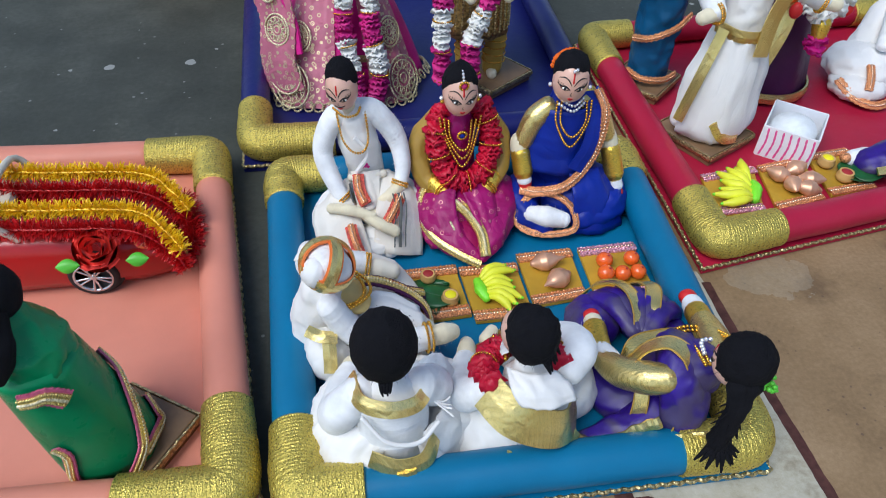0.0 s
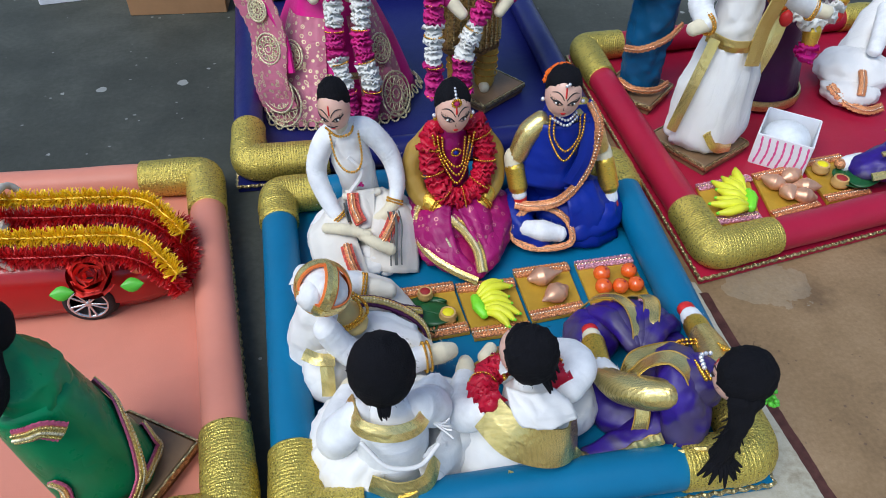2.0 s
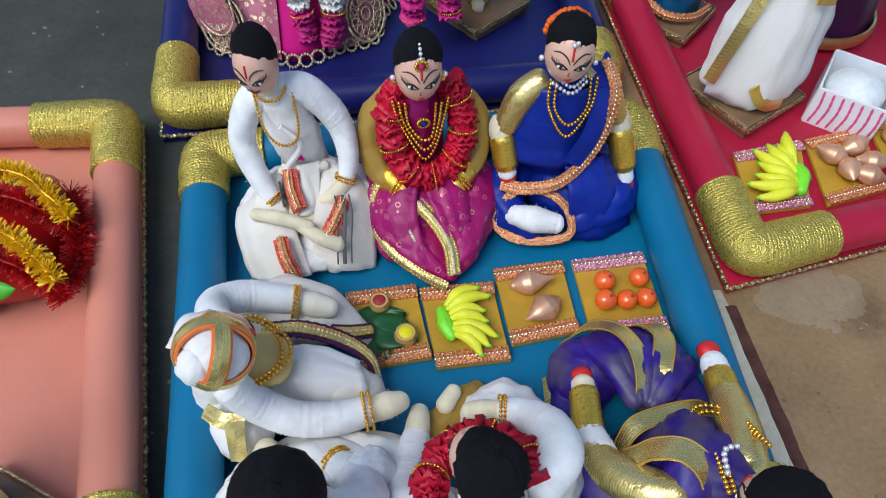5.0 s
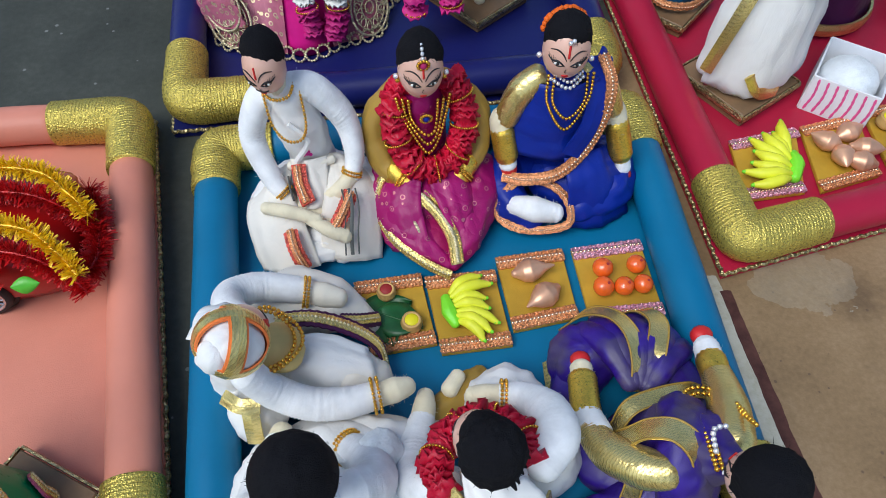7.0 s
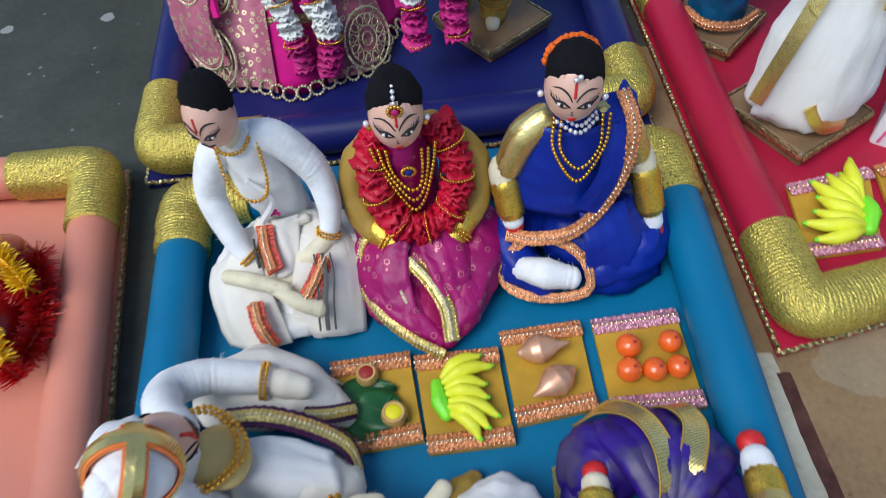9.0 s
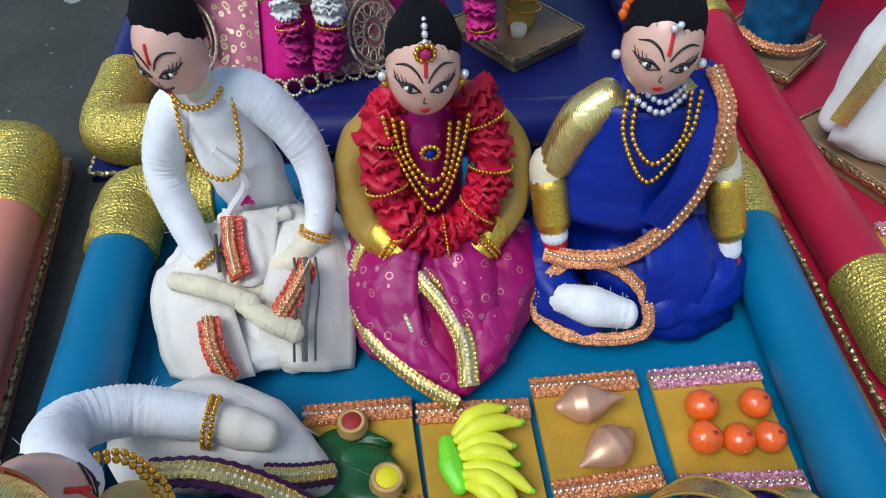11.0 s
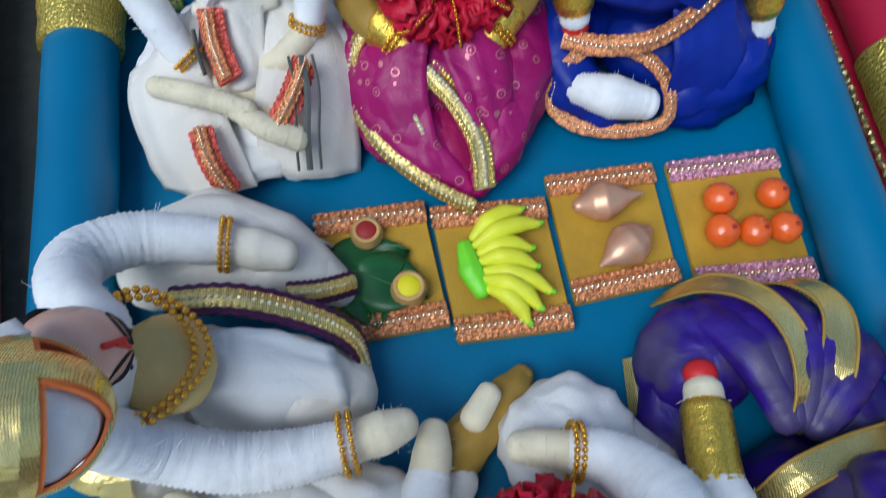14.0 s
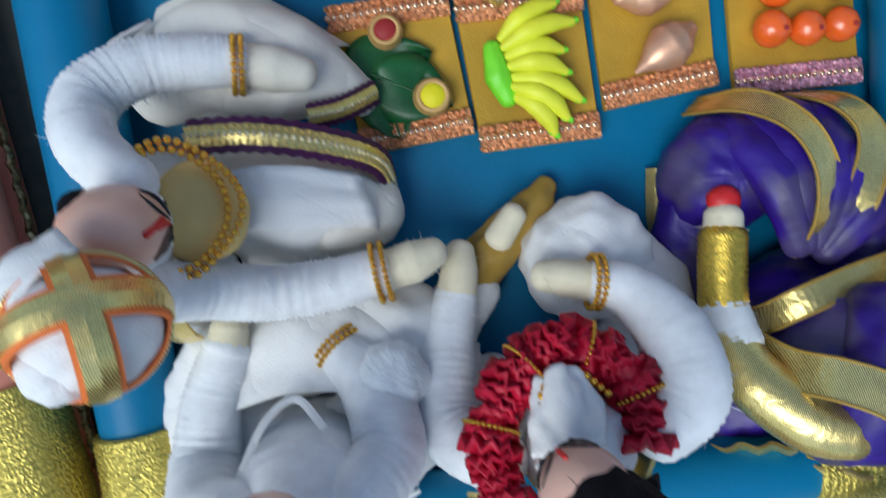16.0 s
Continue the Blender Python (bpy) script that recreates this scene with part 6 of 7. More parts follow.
for g in (-1, 1):
    s.tube([(0.128 + g * 0.036, 0.990, 0.355), (0.128 + g * 0.066, 0.975, 0.300), (0.128 + g * 0.060, 0.935, 0.240)], [0.016, 0.017, 0.014], "garland", 14, 7)
    s.tube([(0.128 + g * 0.063, 0.946, 0.258), (0.128 + g * 0.060, 0.932, 0.234)], [0.019, 0.020], "foil", 16, 5, ripple=0.0006, pitch=0.004)
    s.tube([(0.128 + g * 0.060, 0.928, 0.226), (0.128 + g * 0.045, 0.910, 0.200)], [0.015, 0.010], "petalpink", 12, 5)
    s.tube([(0.128 + g * 0.040, 0.908, 0.198), (0.128 + g * 0.026, 0.898, 0.184)], [0.010, 0.008], "pale", 12, 5)
head(s, (0.128, 0.988, 0.412), (0.0245, 0.0245, 0.030), (0, -0.95, -0.2), (0, -0.2, 1), face=False)
for x0, x1 in ((0.062, 0.060), (0.150, 0.104)):
    s.garland([(x0, 0.930, 0.330), (x0, 0.910, 0.250), ((x0 + x1) / 2, 0.900, 0.180), (x1, 0.894, 0.120), (x1 + 0.002, 0.890, 0.066)], 0.0135, ["petalpink", "petalwhite", "petalpink", "petalwhite", "petalpink"], 0.0050, 8, 9)
s.moved((-0.008, -0.062, 0.0))
thing("standing_doll", s, "standing groom doll in gold with pink and white garland", "doll", "standing dolls")

# dolls on the crimson tray
plinth((0.430, 0.706), 0.100, 0.49, "small wooden base with gold braid on the crimson tray")
s = Shape()
cx, cy = 0.434, 0.710
skirt(s, (cx, cy), 0.034, 0.190, 0.042, 0.030, "cotton", 6, 0.12, seed=11)
for k, (dx, dy) in enumerate(((-0.045, 0.010), (0.034, 0.006))):
    s.tube([(cx + dx * 0.5, cy + dy - 0.010, 0.190), (cx + dx, cy + dy - 0.020, 0.120), (cx + dx * 1.25, cy + dy - 0.018, 0.052)], [0.018, 0.022, 0.012], "cotton", 18, 8, 0.6, fold=0.08, seed=92 + k)
s.sheet([[(cx - 0.038, cy - 0.020, 0.192), (cx - 0.004, cy - 0.039, 0.192), (cx + 0.034, cy - 0.024, 0.192)], [(cx - 0.054, cy - 0.028, 0.126), (cx - 0.006, cy - 0.050, 0.124), (cx + 0.040, cy - 0.032, 0.126)], [(cx - 0.066, cy - 0.026, 0.060), (cx - 0.010, cy - 0.054, 0.050), (cx + 0.046, cy - 0.034, 0.058)], [(cx - 0.056, cy - 0.020, 0.036), (cx - 0.008, cy - 0.046, 0.032), (cx + 0.038, cy - 0.026, 0.036)]], "cotton", 0.006, 4.2, 81)
s.ribbon([(cx - 0.038, cy - 0.026, 0.200), (cx - 0.056, cy - 0.034, 0.140), (cx - 0.070, cy - 0.034, 0.070)], [(-0.7, -0.8, 0.2)] * 3, 0.014, "lurex", 0.002)
s.ribbon([(cx - 0.024, cy - 0.050, 0.072), (cx - 0.006, cy - 0.054, 0.048), (cx + 0.022, cy - 0.044, 0.040)], [(0, -1, 0.3)] * 3, 0.016, "lurex", 0.002)
s.tube([(cx, cy, 0.185), (cx, cy, 0.240), (cx, cy + 0.004, 0.290), (cx, cy + 0.004, 0.315)], [0.037, 0.032, 0.034, 0.012], "cotton", 20, 8, 0.85, fold=0.06)
s.ribbon([(cx - 0.038, cy - 0.006, 0.196), (cx - 0.020, cy - 0.036, 0.194), (cx + 0.012, cy - 0.038, 0.194), (cx + 0.038, cy - 0.010, 0.196)], [(-0.8, -0.5, 0), (-0.3, -1, 0), (0.3, -1, 0), (0.8, -0.5, 0)], 0.016, "lurex", 0.002)
s.ribbon([(cx + 0.026, cy - 0.006, 0.310), (cx + 0.026, cy - 0.040, 0.280), (cx + 0.014, cy - 0.042, 0.220), (cx + 0.010, cy - 0.048, 0.170)], [(0, -0.7, 0.8), (0, -1, 0.2), (0, -1, 0.1), (0, -1, 0.1)], 0.020, "lurex", 0.002)
for g, e3 in ((-1, (cx - 0.060, cy - 0.030, 0.225)), (1, (cx + 0.098, cy - 0.010, 0.225))):
    s.tube([(cx + g * 0.032, cy, 0.290), (cx + g * 0.062, cy - 0.008, 0.248), e3], [0.015, 0.016, 0.013], "yarn", 16, 8, ripple=0.0005, pitch=0.0026)
    bangle(s, e3, (g, -0.3, -0.2), 0.0145)
    s.tube([e3, Vector(e3) + V(g * 0.020, -0.006, -0.004)], [0.011, 0.009], "pale", 12, 5)
head(s, (cx, cy + 0.002, 0.342), (0.0235, 0.0235, 0.029), (0.1, -0.95, -0.2), (0, -0.2, 1), face=False)
thing("standing_doll", s, "standing doll in white dhoti with gold borders and sash", "doll", "standing dolls")

plinth((0.395, 0.862), 0.085, 0.75, "small wooden base under the teal doll")
s = Shape()
s.tube([(0.398, 0.866, 0.036), (0.400, 0.868, 0.110), (0.402, 0.872, 0.190), (0.404, 0.876, 0.260), (0.404, 0.878, 0.300)], [0.034, 0.037, 0.040, 0.036, 0.014], "teal", 22, 9, 0.9, fold=0.12, seed=95)
for z0, z1 in ((0.045, 0.040), (0.100, 0.140), (0.190, 0.215)):
    s.ribbon([(0.362, 0.862, z0), (0.376, 0.834, z0 + (z1 - z0) * 0.3), (0.408, 0.829, z0 + (z1 - z0) * 0.7), (0.438, 0.848, z1)], [(-1, -0.3, 0.1), (-0.5, -1, 0.1), (0.2, -1, 0.1), (0.9, -0.6, 0.1)], 0.010, "lace", 0.003, 9, 0.15)
for g in (-1, 1):
    s.tube([(0.404 + g * 0.034, 0.876, 0.275), (0.404 + g * 0.058, 0.862, 0.235), (0.404 + g * 0.046, 0.840, 0.205)], [0.014, 0.015, 0.011], "lurex", 14, 7)
head(s, (0.404, 0.878, 0.330), (0.0235, 0.0235, 0.029), (0.2, -0.95, -0.2), (0, -0.2, 1), face=False)
thing("standing_doll", s, "standing doll wrapped in teal silk with copper lace", "doll", "standing dolls")

s = Shape()
px, py = 0.590, 0.850
rows = skirt(s, (px, py), TOP + 0.002, 0.190, 0.072, 0.040, "plum", 7, 0.09, seed=17)
for k in range(2):
    s.ribbon([V(px + math.cos(a) * (0.076 - k * 0.001), py + math.sin(a) * 0.076, 0.026 + 0.002 * k) for a in [math.pi * (1.0 + 0.1 * i) for i in range(11)]], [(math.cos(math.pi * (1.0 + 0.1 * i)), math.sin(math.pi * (1.0 + 0.1 * i)), 0.1) for i in range(11)], 0.014, "lurex", 0.002 + 0.001 * k, 4)
s.ribbon([(px - 0.020, py - 0.044, 0.190), (px - 0.034, py - 0.058, 0.130), (px - 0.054, py - 0.062, 0.070), (px - 0.070, py - 0.058, 0.036)], [(-0.4, -1, 0.3)] * 4, 0.026, "lurex", 0.003)
s.tube([(px, py, 0.180), (px, py, 0.240), (px, py + 0.004, 0.295), (px, py + 0.004, 0.316)], [0.040, 0.036, 0.034, 0.012], "plum", 20, 8, 0.85, fold=0.06)
for g in (-1, 1):
    s.tube([(px + g * 0.034, py, 0.285), (px + g * 0.060, py - 0.020, 0.240), (px + g * 0.048, py - 0.062, 0.205)], [0.015, 0.016, 0.013], "lurex", 16, 8, fold=0.05)
    s.tube([(px + g * 0.052, py - 0.050, 0.214), (px + g * 0.046, py - 0.070, 0.196)], 0.0145, "foil", 14, 6, ripple=0.0005, pitch=0.003)
    s.ball((px + g * 0.040, py - 0.084, 0.180), (0.010, 0.009, 0.013), "tilak", 12, 8, None, 0.1)
head(s, (px, py + 0.002, 0.344), (0.0235, 0.0235, 0.029), (0, -0.95, -0.2), (0, -0.2, 1), face=False)
thing("standing_doll", s, "standing doll in plum silk with broad gold border", "doll", "standing dolls")

s = Shape()
s.garland([(px - 0.030, py - 0.078, 0.200), (px - 0.012, py - 0.088, 0.180), (px + 0.004, py - 0.090, 0.174), (px + 0.024, py - 0.084, 0.186), (px + 0.034, py - 0.078, 0.200)], 0.0165, "petalwhite", 0.006, 8)
s.tube([(px + 0.003, py - 0.092, 0.164), (px + 0.003, py - 0.096, 0.146)], [0.013, 0.011], "foil", 14, 6, ripple=0.0008, pitch=0.004)
s.garland([(px + 0.002, py - 0.097, 0.142), (px + 0.000, py - 0.100, 0.124)], 0.0150, "fuchsia", 0.006, 6)
s.garland([(px + 0.012, py - 0.070, 0.230), (px + 0.014, py - 0.078, 0.206)], 0.0160, "petalpink", 0.006, 6)
thing("flower_garland", s, "white and pink flower garland held by the plum doll", "garland")

s = Shape()
s.ball((0.740, 0.840, 0.050), (0.066, 0.062, 0.042), "cotton", 26, 16, None, 0.16, 34, 21)
s.ball((0.715, 0.800, 0.034), (0.050, 0.044, 0.026), "cotton", 22, 12, None, 0.16, 44, 24)
s.tube([(0.760, 0.870, 0.060), (0.790, 0.890, 0.120), (0.810, 0.900, 0.165)], [0.034, 0.032, 0.020], "cotton", 18, 8, fold=0.06)
s.tube([(0.790, 0.880, 0.150), (0.770, 0.850, 0.130), (0.745, 0.820, 0.100)], [0.015, 0.015, 0.011], "yarn", 16, 8, ripple=0.0005, pitch=0.0026)
head(s, (0.812, 0.898, 0.196), (0.0235, 0.0235, 0.029), (-0.6, -0.7, -0.3), (-0.1, -0.2, 1), face=False)
s.ribbon([(0.672, 0.800, 0.050), (0.690, 0.770, 0.030), (0.716, 0.752, 0.024), (0.745, 0.756, 0.026)], [(-0.5, -0.7, 0.5)] * 4, 0.014, "lace", 0.003, 9, 0.15)
s.ribbon([(0.720, 0.800, 0.074), (0.712, 0.780, 0.064), (0.704, 0.764, 0.048)], [(-0.1, -0.5, 0.9)] * 3, 0.012, "lace", 0.003, 9, 0.15)
s.ribbon([(0.762, 0.850, 0.110), (0.790, 0.856, 0.120), (0.818, 0.876, 0.120)], [(-0.1, -0.8, 0.6)] * 3, 0.022, "lurex", 0.002)
s.scaled((0.72, 0.80, TOP), (1.0, 1.0, 0.86)).moved((0.022, -0.006, 0.0))
thing("seated_doll", s, "crouching doll in white cotton with copper lace trim", "doll", "seated dolls")

s = Shape()
s.tube([(0.622, 0.590, 0.036), (0.660, 0.590, 0.044), (0.710, 0.600, 0.048), (0.750, 0.612, 0.040)], [0.026, 0.034, 0.036, 0.024], "purple", 20, 9, 0.75, fold=0.10, seed=99)
s.ribbon([(0.610, 0.560, 0.044), (0.650, 0.556, 0.052), (0.700, 0.564, 0.056), (0.744, 0.578, 0.050)], [(0, -0.6, 0.8)] * 4, 0.011, "lurex", 0.003)
s.ribbon([(0.625, 0.576, 0.068), (0.660, 0.574, 0.076), (0.700, 0.582, 0.080)], [(0, -0.3, 1)] * 3, 0.007, "lurex", 0.003)
s.ribbon([(0.655, 0.608, 0.078), (0.680, 0.610, 0.082)], (0, 0.1, 1), 0.022, "foil", 0.002)
s.tube([(0.628, 0.606, 0.032), (0.606, 0.606, 0.034)], [0.016, 0.012], "yarn", 14, 6, ripple=0.0004)
s.ball((0.596, 0.606, 0.035), (0.009, 0.009, 0.008), "lace", 10, 8, None, 0.1)
head(s, (0.770, 0.622, 0.070), (0.0225, 0.0225, 0.027), (-0.5, -0.5, -0.2), (0.2, 0, 1), face=False)
thing("seated_doll", s, "doll in purple silk with gold stripes beside the plates", "doll", "seated dolls")


# paper box of cotton wool
def paper_box(at, rz, w, d, h):
    e = empty("paper_box", (at[0], at[1], TOP), "white paper box with pink stripes holding cotton wool", "box")
    rot = Matrix.Rotation(rz, 3, "Z")
    o = V(at[0], at[1], TOP)
    t = 0.0025
    for k, (c, sz) in enumerate((((0, -d / 2, h / 2), (w, t, h)), ((0, d / 2, h / 2), (w, t, h)), ((-w / 2, 0, h / 2), (t, d - t, h)), ((w / 2, 0, h / 2), (t, d - t, h)), ((0, 0, t), (w - t, d - t, t)))):
        s = Shape()
        s.box(o + rot @ V(*c), sz, "paper", rz, 0.0005)
        p = part("panel", s, e)
        if k == 0:
            for i in range(7):
                x = -w * 0.42 + i * w * 0.14
                s = Shape()
                s.ribbon([o + rot @ V(x, -d / 2 - t * 0.5, h * 0.06), o + rot @ V(x + 0.003, -d / 2 - t * 0.5, h * 0.5), o + rot @ V(x + 0.001, -d / 2 - t * 0.5, h * 0.94)], rot @ V(0, -1, 0), 0.0026, "pinkpaint", 0.0006, 5, 0.2)
                part("stripe", s, p, "hand-painted pink stripe")
    s = Shape()
    s.ball(o + V(0, 0, h * 0.60), (w * 0.47, d * 0.47, h * 0.50), "wool", 30, 20, rot, 0.05, 40, 8)
    w_ = thing("cotton_wool", s, "tuft of white cotton wool filling the paper box", "cotton wool")


paper_box((0.546, 0.668), -0.69, 0.074, 0.080, 0.050)


# ---------------------------------------------------------------- offering plates
def plate(corners, top, trim, label, z=TOP):
    """A felt-covered card with a strip of lace along two edges; corners in plan: back left, back right, front right, front left."""
    c = [V(*p) for p in corners]
    cen = sum(c, V(0, 0)) / 4
    e = empty("offering_plate", (cen.x, cen.y, z), label, "plate", "offering plates")
    s = Shape()
    s.slab([tuple(p) for p in (c[3], c[2], c[1], c[0])], z + 0.0005, z + 0.006, top, 0.001)
    part("card", s, e)
    for a, b, o in ((c[0], c[1], c[3]), (c[3], c[2], c[0])):
        k = (o - a).normalized() * 0.007
        s = Shape()
        s.ribbon([V(*(a + k), z + 0.0062), V(*((a + b) / 2 + k), z + 0.0062), V(*(b + k), z + 0.0062)], (0, 0, 1), 0.014, trim, 0.0022, 9, 0.06)
        for i in range(12):
            p = (a + k).lerp(b + k, (i + 0.5) / 12)
            s.ball(V(p.x, p.y, z + 0.009), (0.0030, 0.0042, 0.0014), trim, 8, 4, Matrix.Rotation(0.6 * (1 if i % 2 else -1), 3, "Z"))
        part("lace_trim", s, e, "strip of metallic lace")
    return cen


Z1 = TOP + 0.006


def bananas(at, rz, group, n=6, size=1.0, spread=0.62):
    e = empty("banana_bunch", (at[0], at[1], Z1), "bunch of yellow clay bananas with bright green stem", "fruit", group)
    rot = Matrix.Rotation(rz, 3, "Z")
    o = V(at[0], at[1], Z1)
    s = Shape()
    s.tube([o + rot @ V(-0.022, 0.016, 0.008) * size, o + rot @ V(-0.023, 0, 0.010) * size, o + rot @ V(-0.020, -0.014, 0.008) * size], [0.006 * size, 0.0085 * size, 0.006 * size], "stem", 12, 6, fold=0.12)
    part("stem", s, e, "bright green stem")
    for k in range(n):
        t = k / (n - 1)
        a = spread * (0.32 - 1.25 * t)
        p = V(-0.016, 0.020 - 0.034 * t, 0.010 + 0.002 * (k % 2)) * size
        L = (0.036 + 0.006 * math.sin(k * 1.9)) * size
        d = V(math.cos(a), math.sin(a), 0)
        q = V(-d.y, d.x, 0)
        s = Shape()
        pts = [p, p + d * L * 0.35 + q * 0.003 * size + V(0, 0, 0.004 * size), p + d * L * 0.72 + q * 0.003 * size + V(0, 0, 0.002 * size), p + d * L]
        s.tube([o + rot @ x for x in pts], [0.0028 * size, 0.0058 * size, 0.0056 * size, 0.0028 * size], "banana", 10, 5)
        b = part("banana", s, e)
        s = Shape()
        s.tube([o + rot @ (pts[-1] - d * 0.0015 * size), o + rot @ (pts[-1] + d * 0.003 * size)], [0.0030 * size, 0.0018 * size], "stem", 8, 3)
        part("tip", s, b, "green tip")


def coconut(at, r, a, group, z=Z1, L=1.5):
    s = Shape()
    d = V(math.cos(a), math.sin(a), 0.12)
    o = V(at[0], at[1], z + r * 0.88)
    s.tube([o - d * r * 1.25, o - d * r * 0.6, o, o + d * r * 0.7, o + d * r * 1.15, o + d * r * (0.9 + L * 0.55)], [r * 0.35, r * 0.86, r, r * 0.68, r * 0.36, r * 0.10], "coconut", 18, 6, 0.9)
    thing("coconut", s, "copper-painted clay coconut with a pointed tip", "coconut", group)


def orange(at, r, group, z=Z1):
    s = Shape()
    s.ball((at[0], at[1], z + r * 0.9), (r, r, r * 0.92), "orange", 18, 12, None, 0.04, 180, at[0] * 90)
    s.ball((at[0] + r * 0.25, at[1] - r * 0.2, z + r * 1.78), (r * 0.14, r * 0.14, r * 0.06), "kumkum", 8, 5)
    thing("orange", s, "small glazed orange clay fruit", "orange", group)


def clay_pot(at, r, fill, label, z=Z1):
    e = empty("clay_pot", (at[0], at[1], z), label, "pot", "clay pots")
    s = Shape()
    c = V(at[0], at[1], z)
    s.lathe(c, [(r * 0.55, 0), (r * 0.95, r * 0.35), (r, r * 0.75), (r * 0.82, r * 1.15), (r * 0.86, r * 1.3), (r * 0.62, r * 1.3), (r * 0.60, r * 1.1)], "clay", 18)
    part("bowl", s, e)
    s = Shape()
    s.ball(c + V(0, 0, r * 1.12), (r * 0.72, r * 0.72, r * 0.36), fill, 14, 8)
    part("powder", s, e)


def betel_leaf(at, L, a, z, label="dark green betel leaf"):
    s = Shape()
    rot = Matrix.Rotation(a, 3, "Z")
    o = V(at[0], at[1], z)
    rows = []
    for i in range(11):
        t = i / 10
        w = L * 0.42 * math.sin(math.pi * min(1, t * 0.97 + 0.03)) ** 0.7 * (1.25 - 0.6 * t)
        rows.append([o + rot @ V(L * (t - 0.5), w * k / 3, 0.0022 * abs(k) / 3 + 0.002 * math.sin(t * 5 + k)) for k in range(-3, 4)]
                    + [o + rot @ V(L * (t - 0.5), w * k / 3, 0.0022 * abs(k) / 3 + 0.002 * math.sin(t * 5 + k) - 0.0009) for k in range(3, -4, -1)])
    s.rings(rows, "leaf")
    s.tube([o + rot @ V(-L * 0.5, 0, 0.001), o + rot @ V(L * 0.45, 0, 0.0022)], [0.0010, 0.0005], "leaf", 6, 5)
    thing("betel_leaf", s, label, "leaf", "betel leaves")


plate([(-0.050, 0.480), (0.015, 0.482), (0.021, 0.404), (-0.040, 0.400)], "plate", "lace", "ochre felt plate with copper lace, leaves and two pots")
plate([(0.019, 0.477), (0.088, 0.476), (0.090, 0.393), (0.024, 0.393)], "plate", "lace", "ochre felt plate with copper lace carrying bananas")
plate([(0.092, 0.490), (0.160, 0.492), (0.158, 0.413), (0.094, 0.407)], "plate", "lace", "ochre felt plate with copper lace carrying coconuts")
plate([(0.170, 0.491), (0.242, 0.493), (0.240, 0.404), (0.168, 0.406)], "plate", "pinklace", "olive plate with pink and silver lace carrying oranges")
betel_leaf((-0.022, 0.443), 0.052, 0.25, Z1 + 0.002)
betel_leaf((-0.010, 0.430), 0.046, -0.5, Z1 + 0.005)
betel_leaf((-0.024, 0.424), 0.040, -1.3, Z1 + 0.003)
clay_pot((-0.020, 0.462), 0.0095, "kumkum", "small tan clay pot of red powder")
clay_pot((0.000, 0.425), 0.0105, "lemon", "small tan clay pot of yellow paste")
bananas((0.057, 0.434), 0.12, "fruit", 7, 0.93, 1.05)
coconut((0.121, 0.465), 0.0125, 0.05, "coconuts", L=1.7)
coconut((0.128, 0.435), 0.0130, -2.6, "coconuts")
for p in ((0.192, 0.459), (0.226, 0.459), (0.187, 0.438), (0.207, 0.436), (0.226, 0.436)):
    orange(p, 0.0108 if p[0] < 0.2 else 0.0102, "oranges")

plate([(0.386, 0.612), (0.470, 0.622), (0.440, 0.530), (0.372, 0.528)], "plate", "pinklace", "olive plate with pink lace carrying bananas")
plate([(0.476, 0.622), (0.552, 0.634), (0.532, 0.542), (0.458, 0.528)], "plate", "lace", "ochre plate with copper lace carrying coconuts")
plate([(0.562, 0.640), (0.630, 0.648), (0.618, 0.556), (0.548, 0.548)], "plate", "lace", "ochre plate with copper lace beside the purple doll")
bananas((0.414, 0.570), 2.75, "fruit", 8, 1.12, 1.5)
for p, a in (((0.488, 0.590), 2.5), ((0.520, 0.600), 0.3), ((0.496, 0.566), -1.9), ((0.528, 0.574), -0.4), ((0.512, 0.556), 2.8)):
    coconut(p, 0.0125, a, "coconuts", L=1.0)
clay_pot((0.574, 0.612), 0.0120, "lemon", "small tan clay pot of yellow paste")
clay_pot((0.582, 0.578), 0.0120, "kumkum", "small tan clay pot of red powder")
betel_leaf((0.606, 0.586), 0.060, 0.5, Z1 + 0.010)
betel_leaf((0.612, 0.574), 0.050, -0.3, Z1 + 0.013)


